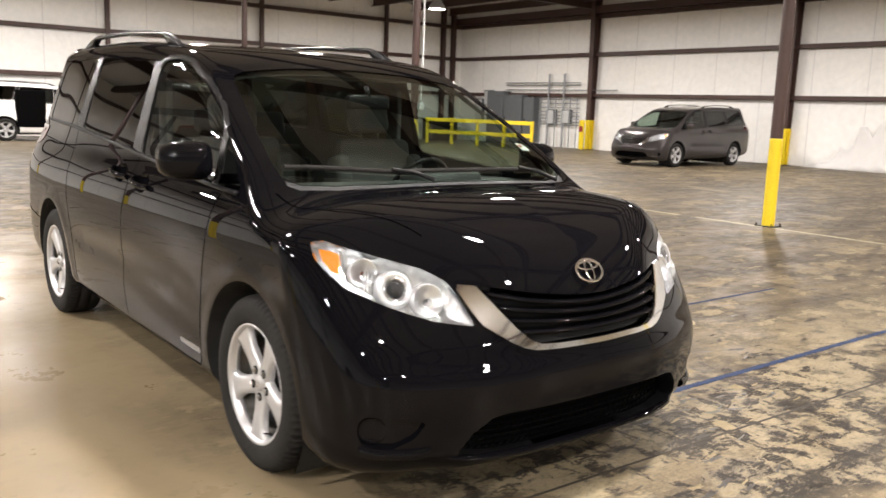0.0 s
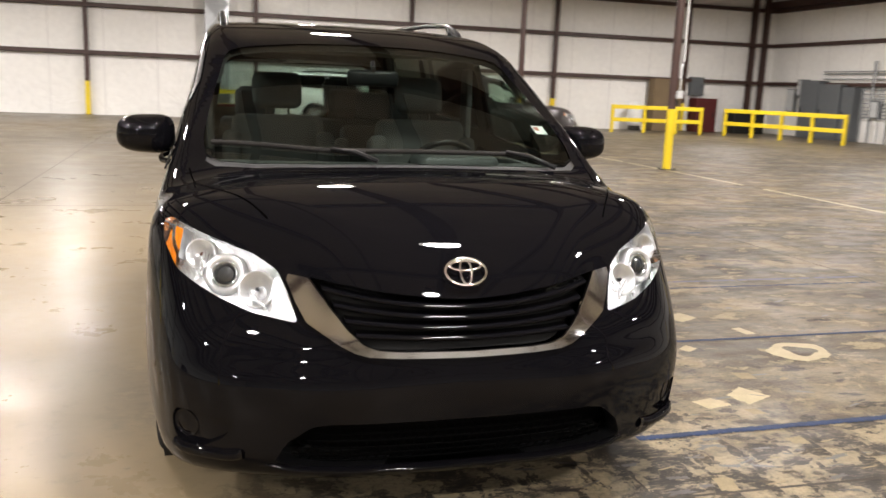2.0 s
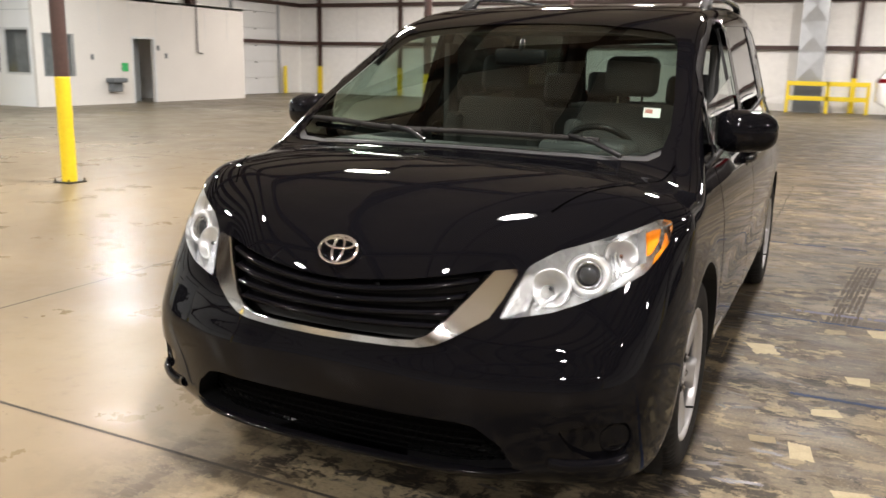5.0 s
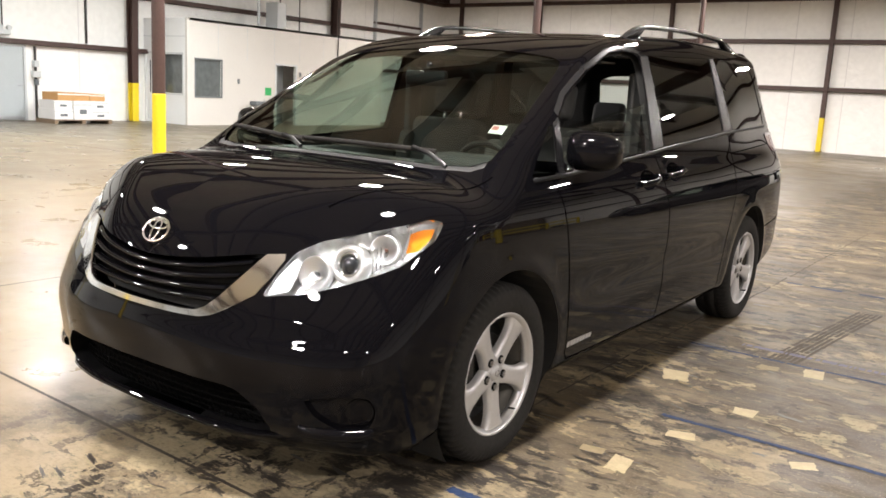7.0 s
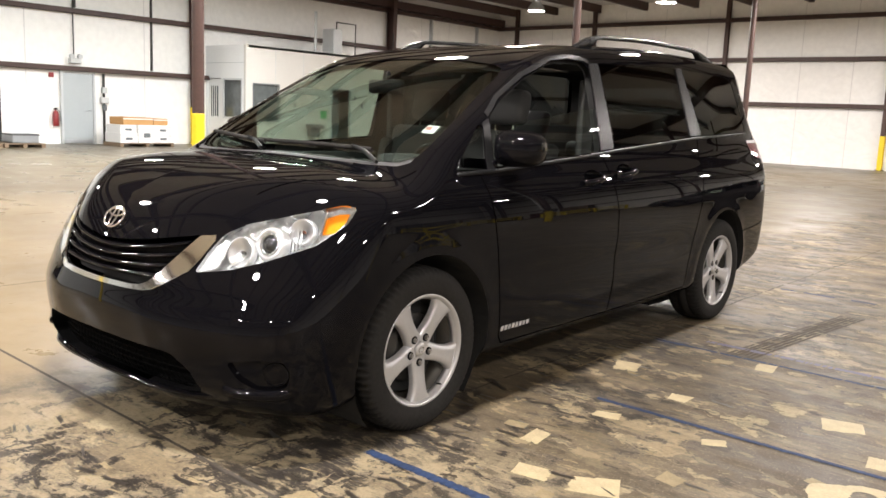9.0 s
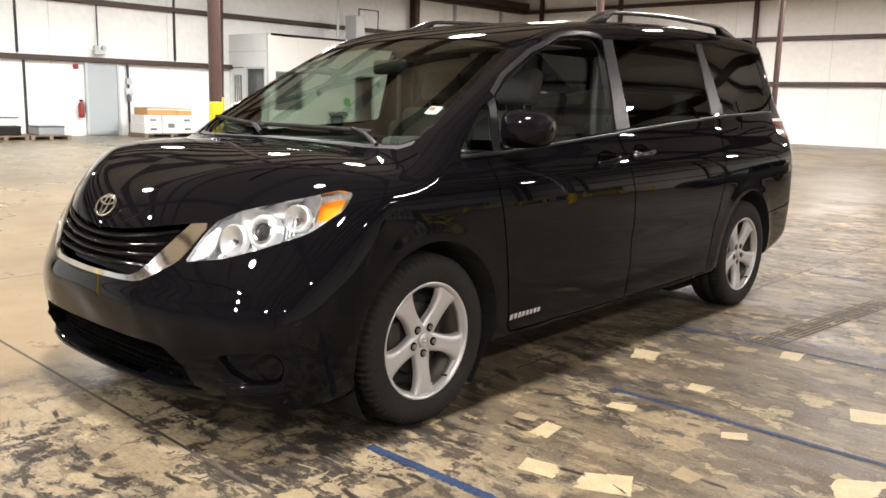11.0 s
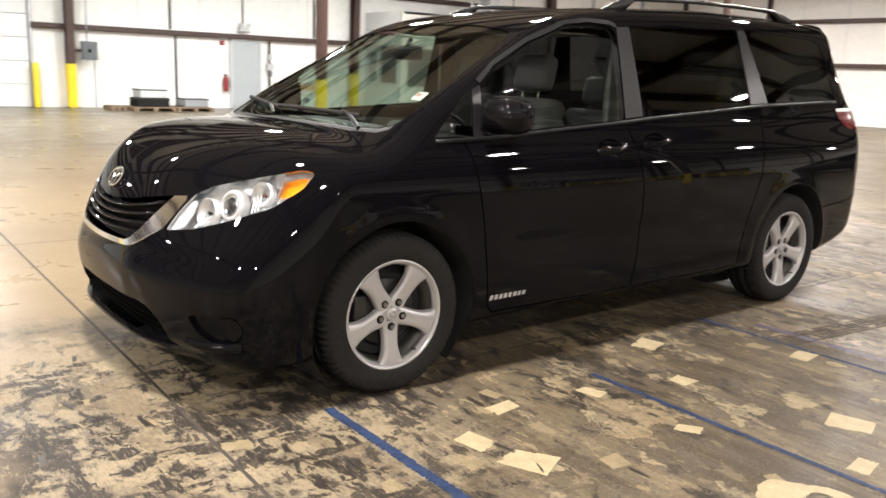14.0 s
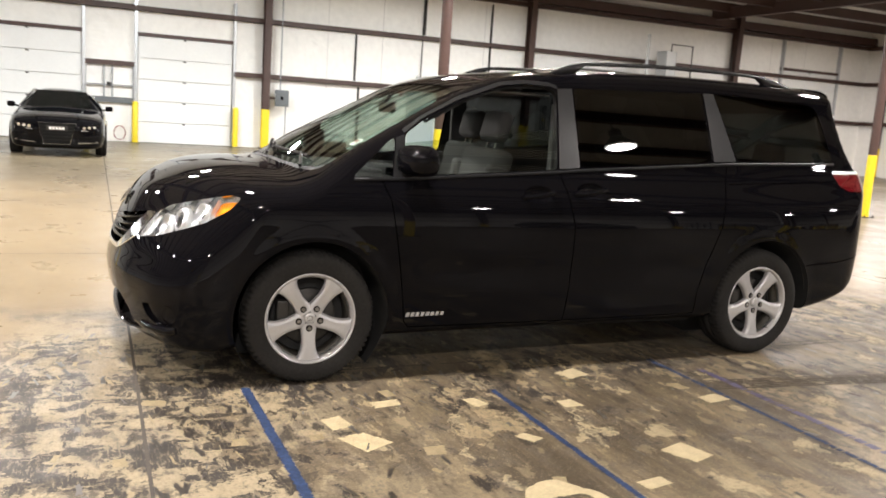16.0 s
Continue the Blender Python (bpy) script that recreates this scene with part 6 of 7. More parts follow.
        one("door_mirror", M["black_paint"], lambda b: box(b, sx * 1.02 - 0.085, sx * 1.02 + 0.085, 0.70, 0.84, 0.965, 1.085, 0.045, 3), car, "", True)
        quad("side_window", [(sx * 0.885, 0.75, 0.985), (sx * 0.60, 1.28, 1.385), (sx * 0.585, 2.5, 1.385), (sx * 0.86, 3.0, 1.02)], M["car_glass"], "dark side windows")
        for cy in (0.0, 2.99):
            build_wheel(car, (sx * 0.855, cy, HUB_Z + 0.005), sx)
    return car


build_sedan(Matrix.Translation((-15.5, -1.42, 0)) @ Matrix.Rotation(radians(88), 4, "Z"))


# ---------------------------------------------------------------- west wall: dock doors, door, office
def dock_door(name, y0, y1, z1, rows):
    d = thing(name, (XW, y0, 0), "white sectional dock door, closed", "dock door", "", "structure")
    w, h = y1 - y0, z1 / rows
    for k in range(rows):
        one("door_panel", M["door_white"], lambda b: box(b, 0.02, 0.075, 0.0, w, k * h + 0.006, (k + 1) * h - 0.006, 0.008), d)
        one("hinge", M["dark_metal"], lambda b: box(b, 0.075, 0.10, w * 0.47, w * 0.50, (k + 1) * h - 0.05, (k + 1) * h - 0.01), d)
    for y in (-0.06, w + 0.06):
        one("track", M["galvanised"], lambda b: box(b, 0.0, 0.14, y - 0.04, y + 0.04, 0, min(z1 + 1.2, ZC - 0.8)), d, "galvanised door track")
    one("header", M["brown_steel"], lambda b: box(b, 0.0, 0.12, -0.1, w + 0.1, z1, z1 + 0.10), d)
    one("threshold", M["joint"], lambda b: box(b, 0.0, 0.10, 0, w, 0.0, 0.012), d)


dock_door("door_1", -3.62, -0.92, 3.06, 5)
dock_door("door_2", 0.60, 3.30, 3.08, 5)
dock_door("door_3", 25.2, 28.2, 4.1, 6)


def bollard(x, y, h=1.2):
    b0 = thing("bollard", (x, y, 0), "yellow steel pipe bollard beside the dock door", "bollard", "yellow bollards")
    one("pipe", M["yellow"], lambda b: lathe(b, [(0.085, 0.0), (0.085, h - 0.05), (0.07, h - 0.015), (0.04, h), (0.0, h + 0.004)], "z", 20), b0, "", True)
    one("foot_plate", M["dark_metal"], lambda b: box(b, -0.13, 0.13, -0.13, 0.13, 0.0, 0.012), b0)


for y in (-0.78, 0.52, 3.40, -3.80, 25.0, 28.4):
    bollard(XW + 0.32, y)

frame_ = thing("dock_frame", (XW, -0.84, 0), "grey steel frame with brackets between the dock doors", "frame", "", "structure")
for z, h, mt in ((2.25, 0.14, "brown_steel"), (1.20, 0.16, "box_grey"), (1.62, 0.04, "grey_steel"), (3.9, 0.1, "brown_steel")):
    one("cross_bar", M[mt], lambda b: box(b, 0.02, 0.12, 0.0, 1.34, z - h / 2, z + h / 2), frame_)
for y in (0.0, 0.50, 0.72, 1.30):
    one("upright", M["grey_steel"], lambda b: box(b, 0.02, 0.10, y, y + 0.045, 1.2 if 0.1 < y < 1 else 0.0, 2.2), frame_)
one("hook", M["dark_metal"], lambda b: box(b, 0.10, 0.16, 0.60, 0.72, 1.60, 1.70, 0.02, 2), frame_)
one("hose_reel", M["red_paint"], lambda b: tube(b, [(0.12, 0.95 + 0.16 * math.cos(a), 0.26 + 0.2 * math.sin(a)) for a in np.linspace(0, 6.28, 20)], 0.012, 6), frame_)

door = thing("door_4", (XW, 9.05, 0), "grey steel exit door in a light frame, closed", "door", "", "structure")
one("door_leaf", M["door_grey"], lambda b: box(b, 0.02, 0.075, 0.07, 0.97, 0.02, 2.06, 0.006), door)
for y0, y1, z0, z1 in ((0.0, 0.065, 0, 2.14), (0.975, 1.04, 0, 2.14), (0.065, 0.975, 2.07, 2.14)):
    one("door_frame", M["box_light"], lambda b: box(b, 0.0, 0.11, y0, y1, z0, z1, 0.005), door)
one("door_handle", M["galvanised"], lambda b: (cyl(b, (0.075, 0.90, 1.0), (0.13, 0.90, 1.0), 0.014, 10), cyl(b, (0.125, 0.90, 1.0), (0.125, 0.79, 1.0), 0.011, 10)), door)
# bright metal strip in place of the light leaking under the door
one("leak_strip", M["galvanised"], lambda b: box(b, 0.075, 0.080, 0.10, 0.94, 0.03, 0.14), door)

ext = thing("fire_extinguisher", (XW + 0.10, 8.88, 0.52), "red fire extinguisher on a wall bracket", "fire extinguisher")
one("cylinder", M["red_paint"], lambda b: lathe(b, [(0.0, 0.0), (0.075, 0.005), (0.082, 0.03), (0.082, 0.36), (0.06, 0.42), (0.025, 0.45), (0.02, 0.48), (0.0, 0.48)], "z", 20), ext, "", True)
one("valve_head", M["dark_metal"], lambda b: box(b, -0.02, 0.02, -0.05, 0.05, 0.47, 0.53, 0.008), ext)
one("hose", M["rubber"], lambda b: tube(b, [(0.02, 0.04, 0.48), (0.05, 0.10, 0.42), (0.05, 0.10, 0.15)], 0.010, 6), ext)
one("bracket", M["dark_metal"], lambda b: box(b, -0.10, -0.075, -0.03, 0.03, 0.1, 0.4), ext)
tagged(one("alarm_horn", M["red_paint"], lambda b: box(b, XW, XW + 0.06, 8.74, 8.88, 1.92, 2.06, 0.01)), "small red fire alarm horn on the wall", "alarm")
exit_ = thing("emergency_light", (XW + 0.21, 9.48, 2.36), "twin-head emergency light over the door", "emergency light")
one("case", M["box_light"], lambda b: box(b, -0.21, 0.0, -0.16, 0.16, 0.0, 0.14, 0.01), exit_)
for sy in (-1, 1):
    one("lamp_head", M["box_light"], lambda b: cyl(b, (-0.08, sy * 0.12, 0.20), (0.03, sy * 0.12, 0.19), 0.065, 16), exit_)
one("conduit", M["dark_metal"], lambda b: cyl(b, (-0.15, 0.0, 0.14), (-0.15, 0.0, 2.9), 0.02, 8), exit_)

cond = thing("wall_conduit", (XW + 0.06, 10.38, 0), "dark conduit with switch boxes beside the door", "conduit")
one("pipe", M["dark_metal"], lambda b: cyl(b, (0, 0, 0.0), (0, 0, 2.1), 0.035, 10), cond)
for z, w, mt in ((1.62, 0.07, "box_light"), (1.32, 0.12, "box_light"), (1.1, 0.05, "box_grey")):
    one("switch_box", M[mt], lambda b: box(b, -0.04, 0.09, -w, w, z - 0.09, z + 0.09, 0.008), cond)

elec = thing("electrical_cabinet", (XW + 0.5, 4.62, 1.32), "grey electrical switch panel on the column", "electrical panel")
one("case", M["box_grey"], lambda b: box(b, -0.16, 0.0, -0.05, 0.36, 0.0, 0.50, 0.012), elec)
one("door", M["box_grey"], lambda b: box(b, 0.0, 0.012, -0.02, 0.32, 0.05, 0.45, 0.006), elec)
one("handle", M["grille_black"], lambda b: box(b, 0.012, 0.03, 0.10, 0.18, 0.20, 0.30, 0.006), elec)
one("bracket", M["brown_steel"], lambda b: box(b, -0.2, -0.16, -0.3, 0.36, 0.2, 0.28), elec)
one("conduit", M["grey_steel"], lambda b: (cyl(b, (-0.08, 0.28, -1.3), (-0.08, 0.28, 0.0), 0.02, 8), cyl(b, (-0.08, 0.1, 0.5), (-0.08, 0.1, 4.0), 0.02, 8)), elec)


def pallet(x, y, w=1.0, d=1.2, label="worn wooden pallet on the floor"):
    p = thing("pallet", (x, y, 0), label, "pallet", "pallets by the wall")
    for k in range(3):
        one("stringer", M["pallet"], lambda b: box(b, -d / 2, d / 2, -w / 2 + k * (w - 0.1) / 2, -w / 2 + 0.1 + k * (w - 0.1) / 2, 0.0, 0.09), p)
    for k in range(6):
        one("deck_board", M["pallet"], lambda b: box(b, -d / 2 + k * (d - 0.12) / 5, -d / 2 + 0.12 + k * (d - 0.12) / 5, -w / 2, w / 2, 0.09, 0.115), p)


pallet(-20.5, 10.92, 1.75, 1.0, "wooden pallet under a stack of cartons")
for k, (y0, y1, z0, z1, x0, x1, mt) in enumerate([(10.08, 10.62, 0.116, 0.40, -20.95, -20.05, "carton"), (10.64, 11.18, 0.116, 0.64, -20.95, -20.02, "carton"), (11.20, 11.74, 0.116, 0.38, -20.95, -20.05, "carton"), (10.10, 10.62, 0.402, 0.64, -20.9, -20.1, "carton"),
                                                  (11.20, 11.72, 0.382, 0.64, -20.9, -20.06, "carton"), (10.20, 11.16, 0.642, 0.86, -20.9, -20.1, "cardboard"), (11.18, 11.66, 0.642, 0.84, -20.85, -20.12, "cardboard")]):
    c = thing("carton", (x1, y0, z0), "white printed carton on the pallet" if mt == "carton" else "brown cardboard box on top of the cartons", "carton", "cartons on the pallet")
    one("box", M[mt], lambda b: box(b, x0 - x1, 0, 0, y1 - y0, 0, z1 - z0, 0.008), c)
    one("tape", M["box_light"] if mt == "carton" else M["carton"], lambda b: box(b, 0.001, 0.003, 0.0, y1 - y0, (z1 - z0) * 0.72, (z1 - z0) * 0.86), c)
    if mt == "carton":
        one("print_bar", M["box_grey"], lambda b: box(b, 0.001, 0.004, (y1 - y0) * 0.3, (y1 - y0) * 0.7, (z1 - z0) * 0.3, (z1 - z0) * 0.55), c)
one_flap = one("flap", M["cardboard"], lambda b: box(b, -0.4, 0.0, 0.0, 0.3, 0, 0.01, 0, 1, Matrix.Rotation(radians(-20), 4, "X")), bpy.data.objects["carton.005"])
one_flap.location = (0, 0.1, 0.225)
pallet(-20.2, 7.2, 1.05, 1.1)
pallet(-20.2, 6.05, 1.15, 1.1)
pallet(-20.4, 4.98 + 0.2, 0.4, 0.8)
for (y0, y1, z0, z1, mt, nm, lab) in ((6.95, 7.65, 0.116, 0.36, "grey_steel", "machine_part", "grey machine part on a pallet"), (5.62, 6.52, 0.116, 0.36, "rubber", "machine_part", "black crate on a pallet"), (5.70, 6.45, 0.362, 0.60, "box_light", "machine_part", "light metal crate on a black crate")):
    c = thing(nm, (-20.2, (y0 + y1) / 2, z0), lab, "crate", "crates by the wall")
    one("body", M[mt], lambda b: box(b, -0.35, 0.35, -(y1 - y0) / 2, (y1 - y0) / 2, 0, z1 - z0, 0.03, 2), c)
    one("rim", M["dark_metal"], lambda b: box(b, -0.36, 0.36, -(y1 - y0) / 2 - 0.01, (y1 - y0) / 2 + 0.01, z1 - z0 - 0.04, z1 - z0 - 0.01), c)

# office built into the hall
office = thing("office_booth", (XW, 14.0, 0), "white panelled office booth with windows and a doorway", "office", "", "structure")
OX, OY, OZ = 2.2, 9.2, 3.25
def office_wall(b):
    # east face with a window and a doorway
    for y0, y1, z0, z1 in ((0, 0.31, 0, OZ), (0.31, 1.30, 0, 0.90), (0.31, 1.30, 2.03, OZ), (1.30, 3.66, 0, OZ), (3.66, 4.55, 2.02, OZ), (4.55, OY, 0, OZ)):
        box(b, OX - 0.10, OX, y0, y1, z0, z1)
    bmesh.ops.remove_doubles(b, verts=list(b.verts), dist=1e-4)
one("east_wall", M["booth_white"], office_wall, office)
def office_south(b):
    for x0, x1, z0, z1 in ((0, 0.10, 0, 2.2), (0.10, 0.85, 0, 0.06), (0.85, 1.0, 0, 2.2), (1.0, 2.0, 0, 0.92), (2.0, 2.10, 0, 2.2), (0, 2.10, 2.2, OZ)):
        box(b, x0, x1, 0.0, 0.10, z0, z1)
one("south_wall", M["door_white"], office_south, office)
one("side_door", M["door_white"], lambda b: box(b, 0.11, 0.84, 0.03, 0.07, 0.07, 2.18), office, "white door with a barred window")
one("door_pane", M["dark_glass"], lambda b: box(b, 0.28, 0.68, 0.018, 0.029, 0.95, 1.95), office)
for k in range(3):
    one("pane_bar", M["door_white"], lambda b: box(b, 0.36 + 0.11 * k, 0.385 + 0.11 * k, 0.008, 0.017, 0.95, 1.95), office)
one("side_window", M["dark_glass"], lambda b: box(b, 1.0, 2.0, 0.04, 0.06, 0.92, 2.2), office, "office window")
one("window_frame", M["box_light"], lambda b: (box(b, 0.98, 1.04, -0.01, 0.0, 0.9, 2.2), box(b, 1.96, 2.02, -0.01, 0.0, 0.9, 2.2), box(b, 1.04, 1.96, -0.01, 0.0, 0.9, 0.96), box(b, 1.04, 1.96, -0.01, 0.0, 2.14, 2.2)), office)
one("panel_seam", M["box_light"], lambda b: box(b, 0.0, 2.10, -0.006, 0.0, 2.68, 2.70), office)
one("front_window", M["dark_glass"], lambda b: box(b, OX - 0.06, OX - 0.04, 0.31, 1.30, 0.90, 2.03), office, "dark office window")
one("window_sill", M["box_grey"], lambda b: (box(b, OX, OX + 0.02, 0.27, 0.31, 0.86, 2.07), box(b, OX, OX + 0.02, 1.30, 1.34, 0.86, 2.07), box(b, OX, OX + 0.02, 0.31, 1.30, 2.03, 2.07), box(b, OX, OX + 0.02, 0.31, 1.30, 0.86, 0.90)), office)
one("doorway_back", M["door_grey"], lambda b: box(b, OX - 0.85, OX - 0.80, 3.5, 4.7, 0, 2.1), office, "dim grey inside of the doorway")
one("door_casing", M["box_light"], lambda b: (box(b, OX, OX + 0.02, 3.60, 3.66, 0, 2.08), box(b, OX, OX + 0.02, 4.55, 4.61, 0, 2.08), box(b, OX, OX + 0.02, 3.66, 4.55, 2.02, 2.08)), office)
one("roof", M["booth_white"], lambda b: box(b, 0.0, OX, 0.10, OY, OZ - 0.08, OZ - 0.002), office)
for k in range(1, 8):
    one("panel_seam", M["box_light"], lambda b: box(b, OX, OX + 0.004, 1.18 * k - 0.008, 1.18 * k + 0.008, 2.1, OZ), office)
sign = tagged(one("green_sign", M["green_paint"], lambda b: box(b, XW + OX + 0.001, XW + OX + 0.015, 17.15, 17.42, 1.0, 1.26)), "small green notice on the office wall", "sign")
ftn = thing("drinking_fountain", (XW + OX, 16.75, 0.5), "grey steel drinking fountain on the office wall", "drinking fountain")
one("basin", M["box_grey"], lambda b: box(b, 0.0, 0.36, -0.28, 0.28, 0.16, 0.30, 0.03, 2), ftn)
one("housing", M["box_grey"], lambda b: box(b, 0.0, 0.22, -0.2, 0.2, -0.12, 0.16, 0.02), ftn)
one("spout", M["chrome"], lambda b: tube(b, [(0.25, 0.18, 0.30), (0.25, 0.16, 0.35), (0.25, 0.10, 0.36)], 0.01, 6), ftn)
for y, z in ((16.0, 1.42), (19.1, 1.5), (18.75, 1.75)):
    tagged(one("wall_switch", M["box_grey"], lambda b: box(b, XW + OX + 0.001, XW + OX + 0.03, y - 0.05, y + 0.05, z - 0.08, z + 0.08, 0.008)), "small grey switch on the office wall", "switch", "office switches")
ac = thing("air_conditioner", (XW + 1.1, 18.5, OZ), "grey air handler with pipes on the office roof", "air conditioner")
one("case", M["box_light"], lambda b: box(b, -0.3, 0.3, -0.10, 0.32, 0.05, 0.95, 0.02, 2), ac)
one("feet", M["dark_metal"], lambda b: [box(b, sx * 0.22 - 0.04, sx * 0.22 + 0.04, -0.1, 0.32, 0, 0.05) for sx in (-1, 1)], ac)
one("pipe_loop", M["dark_metal"], lambda b: tube(b, [(0, 0.30, 0.95), (0, 0.30, 1.22), (0, 1.25, 1.22), (0, 1.25, 0.0)], 0.025, 8), ac)
one("vent_pipe", M["box_light"], lambda b: cyl(b, (0.3, -0.95, 0.0), (0.3, -0.95, 1.45), 0.05, 12), ac)
pip = thing("wall_pipe", (XW + OX + 0.05, 20.6, 1.6), "thin dark pipe down the office wall", "pipe")
one("pipe", M["dark_metal"], lambda b: tube(b, [(0, 0.25, 0.0), (0, 0.0, 0.06), (0, 0.0, 2.6)], 0.025, 8), pip)


# ---------------------------------------------------------------- north wall
duct = thing("air_duct", (0.0, YN - 0.58, 0), "galvanised sheet-metal air duct down the wall", "duct")
for k in range(5):
    z0, z1 = 1.05 + 1.03 * k, 1.05 + 1.03 * (k + 1) - 0.03
    def seg_(b):
        x0, x1, y0, y1 = -0.42, 0.42, 0.0, 0.55
        mid = b.verts.new((0, y0 - 0.05, (z0 + z1) / 2))
        c = [b.verts.new(p) for p in ((x0, y0, z0), (x1, y0, z0), (x1, y0, z1), (x0, y0, z1))]
        d = [b.verts.new(p) for p in ((x0, y1, z0), (x1, y1, z0), (x1, y1, z1), (x0, y1, z1))]
        for i in range(4):
            b.faces.new((c[i], c[(i + 1) % 4], mid))
            b.faces.new((c[i], d[i], d[(i + 1) % 4], c[(i + 1) % 4]))
        b.faces.new(d)
        bmesh.ops.recalc_face_normals(b, faces=list(b.faces))
    one("duct_section", M["galvanised"], seg_, duct)
    one("flange", M["galvanised"], lambda b: box(b, -0.45, 0.45, -0.03, 0.55, z1, z1 + 0.03), duct)
one("base_grille", M["box_grey"], lambda b: box(b, -0.45, 0.45, -0.03, 0.55, 0.0, 1.05, 0.01), duct, "grey box under the duct")


def guard_rail(pts, label="yellow steel guard rail with two bars"):
    a = Vector((*pts[0], 0))
    g = thing("guard_rail", a, label, "guard rail", "yellow guard rails")
    loc = [Vector((*p, 0)) - a for p in pts]
    for p in loc:
        one("post", M["yellow"], lambda b: box(b, p.x - 0.055, p.x + 0.055, p.y - 0.055, p.y + 0.055, 0.0, 1.08, 0.008), g)
    for p, q in zip(loc, loc[1:]):
        d = (q - p)
        m = Matrix.Translation(p) @ Matrix.Rotation(math.atan2(d.y, d.x), 4, "Z")
        for z in (0.50, 1.0):
            one("bar", M["yellow"], lambda b: box(b, -0.055, d.length + 0.055, -0.075, -0.056, z - 0.075, z + 0.075, 0.006, 1, m), g)


guard_rail([(-0.62, YN - 0.9), (0.65, YN - 0.9), (1.9, YN - 0.9)])
guard_rail([(19.6, 26.4), (20.0, 25.2), (20.4, 24.0), (20.8, 22.8), (21.2, 21.6)])
guard_rail([(15.0, 27.2), (16.3, 27.0), (17.6, 26.8), (18.6, 26.6)])


def crate(name, x0, x1, y0, y1, z0, z1, mat, label, cat, trim="dark_metal"):
    t = thing(name, ((x0 + x1) / 2, (y0 + y1) / 2, z0), label, cat)
    w, d, h = (x1 - x0) / 2, (y1 - y0) / 2, z1 - z0
    one("body", M[mat], lambda b: box(b, -w, w, -d, d, 0, h, 0.012), t)
    one("front_panel", M[mat], lambda b: box(b, -w * 0.85, w * 0.85, -d - 0.015, -d, h * 0.08, h * 0.92, 0.006), t)
    one("handle", M[trim], lambda b: box(b, w * 0.6, w * 0.7, -d - 0.04, -d - 0.015, h * 0.45, h * 0.6), t)


crate("plywood_cabinet", 17.95, 19.3, YN - 0.75, YN - 0.2, 0.0, 2.2, "plywood", "plywood-faced cabinet against the wall", "cabinet")
crate("tool_chest", 20.0, 21.0, YN - 0.85, YN - 0.2, 0.0, 1.45, "red_steel", "red steel tool chest against the wall", "tool chest")
crate("panel_box", 20.0, 20.7, YN - 0.19, YN - 0.01, 1.55, 2.35, "box_grey", "grey electrical box on the wall", "electrical panel")
crate("compressor", 21.7, 23.2, YN - 1.2, YN - 0.4, 0.0, 1.0, "dark_metal", "dark air compressor by the wall", "compressor")
tank = thing("white_tank", (17.2, YN - 0.6, 0), "white pressure tank by the wall", "tank")
one("shell", M["door_white"], lambda b: lathe(b, [(0.0, 0.15), (0.25, 0.18), (0.33, 0.30), (0.33, 1.0), (0.22, 1.15), (0.0, 1.2)], "z", 24), tank, "", True)
one("foot", M["dark_metal"], lambda b: lathe(b, [(0.26, 0.0), (0.26, 0.25), (0.24, 0.25), (0.24, 0.0)], "z", 20, True), tank)

# ---------------------------------------------------------------- east wall: switchgear, conduits
for y0, y1, z1, d, mt in ((26.2, 27.3, 2.35, 0.5, "box_grey"), (24.9, 26.1, 2.2, 0.55, "box_grey"), (24.2, 24.85, 2.1, 0.5, "box_grey")):
    t = thing("switchgear_cabinet", (XE - d, (y0 + y1) / 2, 0), "grey electrical switchgear cabinet against the wall", "cabinet", "switchgear")
    one("body", M[mt], lambda b: box(b, 0, d - 0.01, -(y1 - y0) / 2, (y1 - y0) / 2, 0, z1, 0.012), t)
    one("cabinet_door", M[mt], lambda b: box(b, -0.02, 0, -(y1 - y0) / 2 + 0.05, (y1 - y0) / 2 - 0.05, 0.1, z1 - 0.1, 0.008), t)
    one("handle", M["dark_metal"], lambda b: box(b, -0.05, -0.02, (y1 - y0) / 2 - 0.16, (y1 - y0) / 2 - 0.12, z1 * 0.45, z1 * 0.55), t)
for y0, y1, z0, z1 in ((28.0, 28.5, 1.0, 2.0), (27.35, 27.9, 1.7, 2.4), (22.3, 22.8, 1.0, 1.6), (23.2, 23.7, 0.95, 1.6)):
    t = thing("switch_box", (XE - 0.2, (y0 + y1) / 2, z0), "small grey switch box on the wall", "electrical panel", "switch boxes")
    one("case", M["box_grey"], lambda b: box(b, 0.0, 0.19, -(y1 - y0) / 2, (y1 - y0) / 2, 0, z1 - z0, 0.01), t)
    one("cover", M["box_light"], lambda b: box(b, -0.012, 0.0, -(y1 - y0) / 2 + 0.04, (y1 - y0) / 2 - 0.04, 0.04, z1 - z0 - 0.04, 0.006), t)
rack = thing("conduit_rack", (XE - 0.15, 21.8, 0), "bundle of grey electrical conduits on the wall", "conduits")
for k, z in enumerate((0.95, 1.08, 1.21, 1.34, 1.5, 1.68, 1.86, 2.02, 2.42, 2.62, 2.72)):
    one("conduit", M["grey_steel"], lambda b: cyl(b, (0.02 * (k % 2), 0.0 if z < 2.3 else -2.0 * (k == 8), z), (0.02 * (k % 2), 2.4 if z < 2.3 else 4.6, z), 0.022, 8), rack)
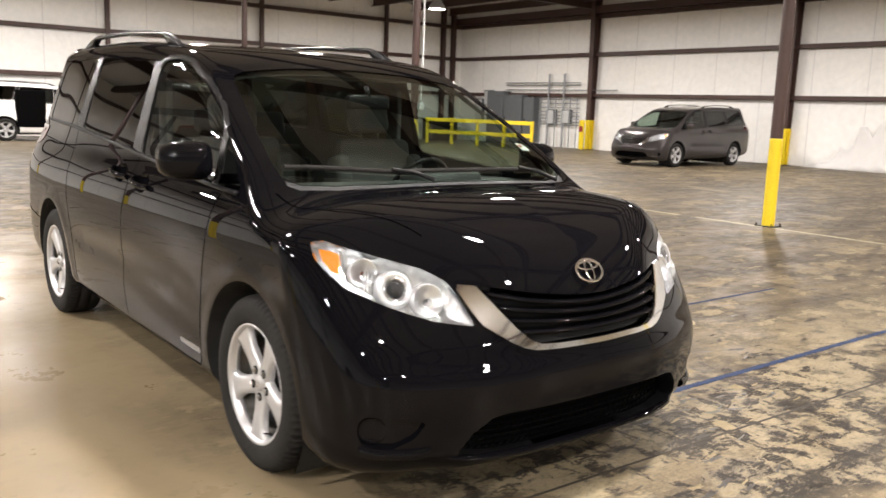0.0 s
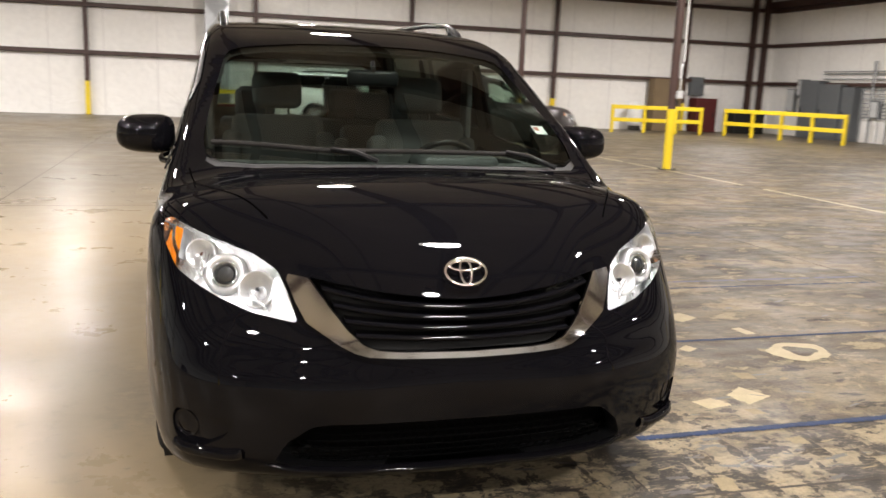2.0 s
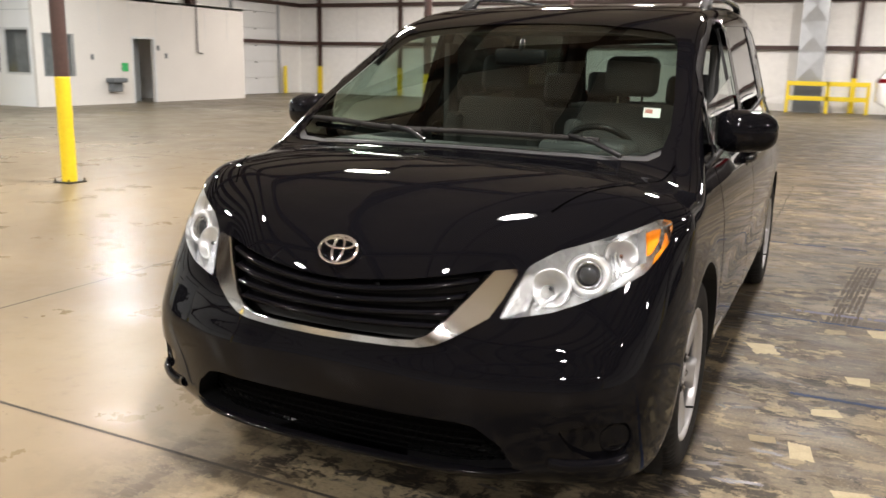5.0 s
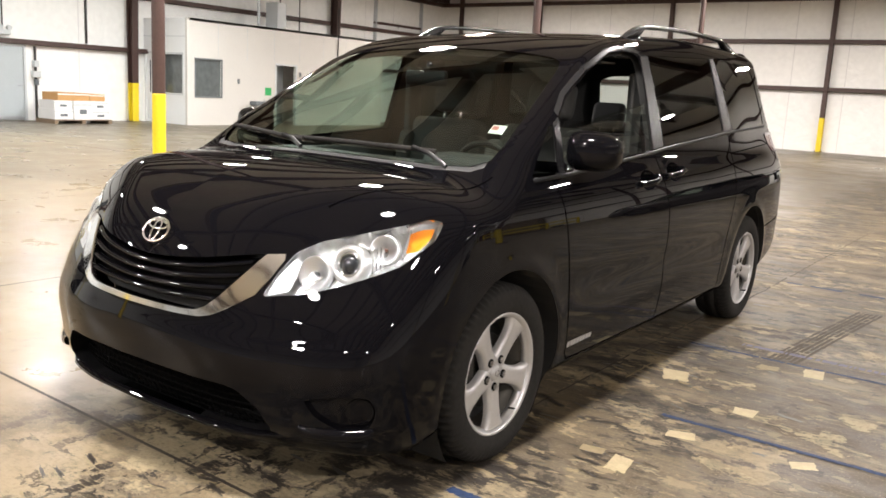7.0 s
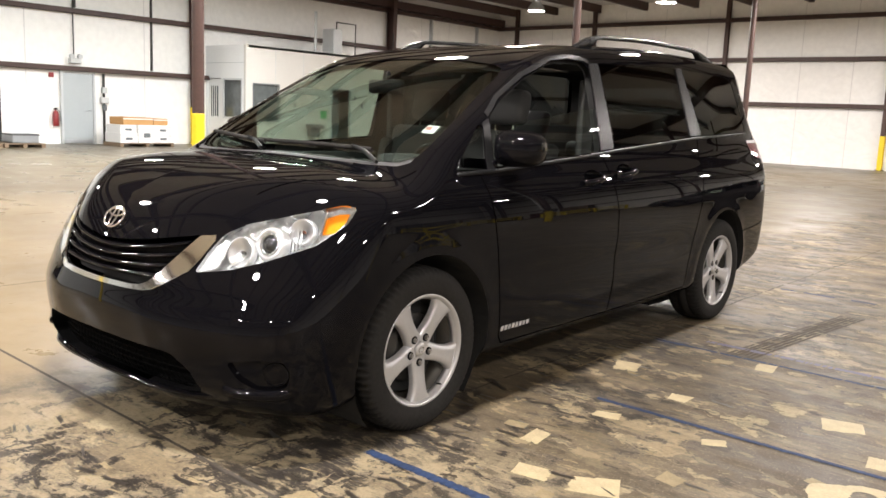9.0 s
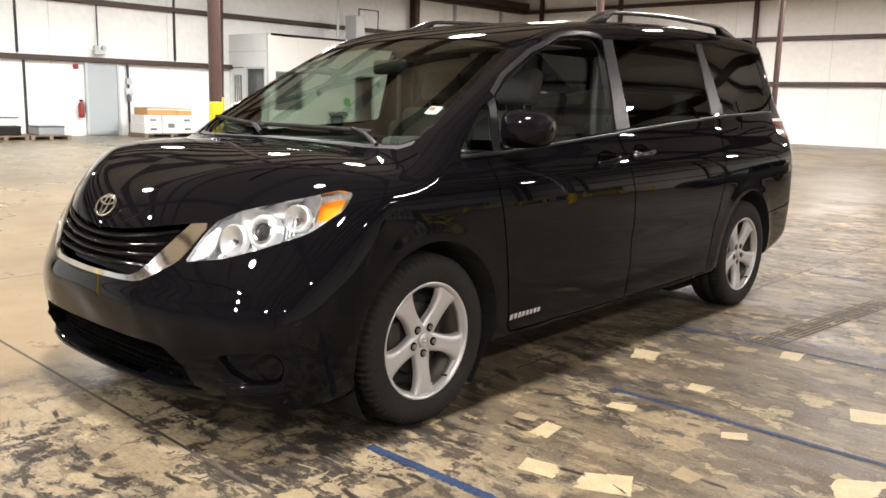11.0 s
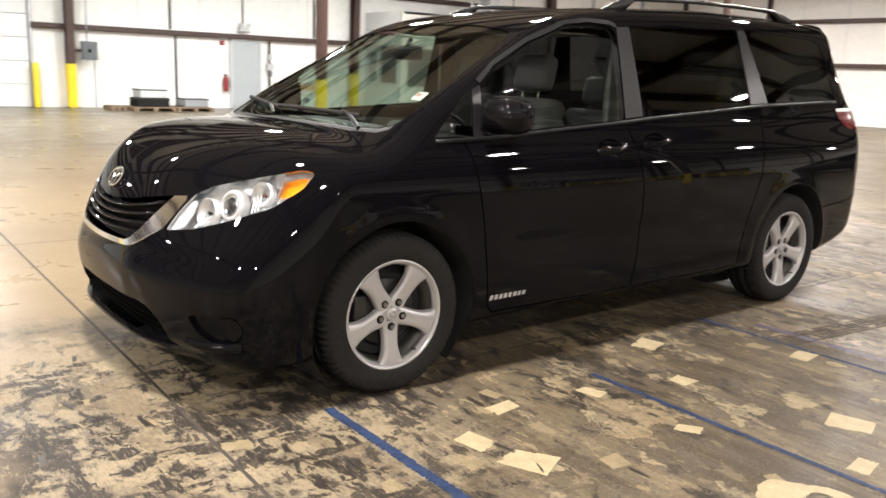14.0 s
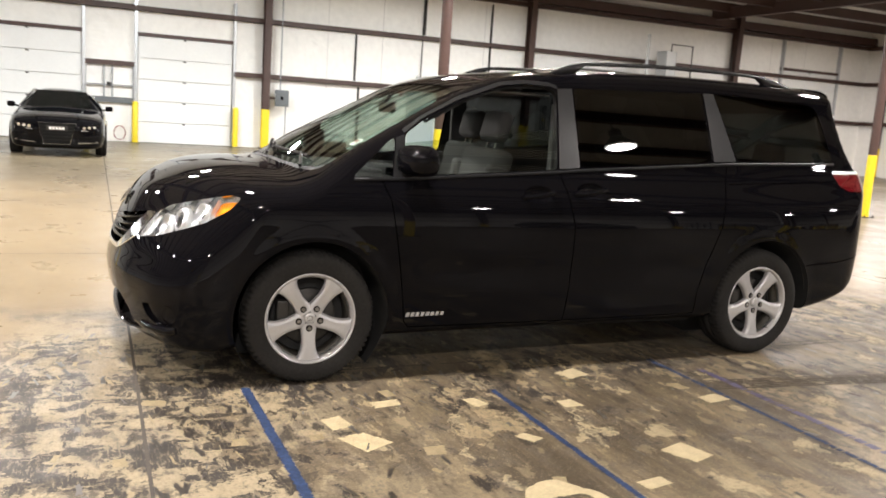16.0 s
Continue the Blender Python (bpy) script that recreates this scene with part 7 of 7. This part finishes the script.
for k, y in enumerate((0.1, 0.5, 0.9, 1.35, 1.8, 2.3)):
    one("riser", M["grey_steel"], lambda b: cyl(b, (-0.03, y, 0.0), (-0.03, y, 2.1 if k not in (2, 4) else 3.1), 0.024 if k not in (2, 4) else 0.05, 8), rack)
film_ = thing("plastic_sheet", (XE - 0.02, 9.2, 0), "loose white plastic sheeting slumped along the wall base", "plastic sheet")
def sheet(b):
    r = random.Random(5)
    rows = []
    for i in range(26):
        y = -2.2 + 4.6 * i / 25
        h = max(0.06, 1.7 * math.exp(-((y - 0.2) / 1.2) ** 2) * (0.8 + 0.2 * math.sin(i * 1.7)))
        rows.append([b.verts.new((-(0.10 + 0.30 * (1 - t) ** 2 + 0.05 * math.sin(i * 2.1 + 6 * t) + r.uniform(-0.02, 0.02)), y, h * t)) for t in np.linspace(0.0, 1, 8)])
    for p, q in zip(rows, rows[1:]):
        for k in range(7):
            b.faces.new((p[k], q[k], q[k + 1], p[k + 1]))
    thicken(b, 0.01)
one("sheet", M["carton"], sheet, film_, "", True)
hyd = thing("yellow_guard", (XE - 0.62, 21.1, 0), "yellow column guard at the wall", "column guard")
one("guard", M["yellow"], lambda b: box(b, -0.1, 0.0, -0.12, 0.12, 0.0, 1.2, 0.03, 2), hyd)
one("placard", M["red_paint"], lambda b: box(b, -0.112, -0.101, -0.08, 0.10, 0.72, 0.95), hyd)

# wall seams: thin battens over the joints of the insulation
for k, y in enumerate(np.arange(YS + 1.0, YN, 1.83)):
    tagged(one("wall_seam", M["carton"], lambda b: box(b, XE - 0.004, XE - 0.0005, y - 0.015, y + 0.015, 0.0, ZC - 0.8)), "faint seam tape on the white wall", "seam", "wall seams", "structure")
    if not (-4.0 < y < 3.6 or 13.9 < y < 23.4 or 9.0 < y < 10.2):
        tagged(one("wall_seam", M["carton"], lambda b: box(b, XW + 0.0005, XW + 0.004, y - 0.015, y + 0.015, 0.0, ZC - 0.8)), "faint seam tape on the white wall", "seam", "wall seams", "structure")
for x in np.arange(XW + 1.2, XE, 1.83):
    tagged(one("wall_seam", M["carton"], lambda b: box(b, x - 0.015, x + 0.015, YN - 0.004, YN - 0.0005, 0.0, ZC - 0.3)), "faint seam tape on the white wall", "seam", "wall seams", "structure")
for y, z0, z1 in ((7.35, 0.0, 2.1), (7.2, 2.3, 3.75), (12.0, 2.3, 5.2), (9.55, 3.95, 5.2)):
    tagged(one("wall_strut", M["dark_metal"], lambda b: box(b, XW + 0.004, XW + 0.05, y - 0.03, y + 0.03, z0, z1)), "thin dark strut on the white wall", "strut", "wall struts", "structure")

# white conduit that jogs down the post
pole_pipe = thing("post_conduit", (8.46, 11.72, 0), "white bent conduit on a brown post", "conduit")
one("pipe", M["door_white"], lambda b: tube(b, [(0.0, 0, ZC - 0.6), (0.0, 0, 2.15), (-0.03, -0.03, 2.08), (-0.06, -0.05, 2.0), (-0.06, -0.05, 1.55)], 0.022, 8), pole_pipe, "", True)
one("switch_box", M["box_light"], lambda b: box(b, -0.13, 0.0, -0.10, -0.02, 1.42, 1.58, 0.01), pole_pipe)
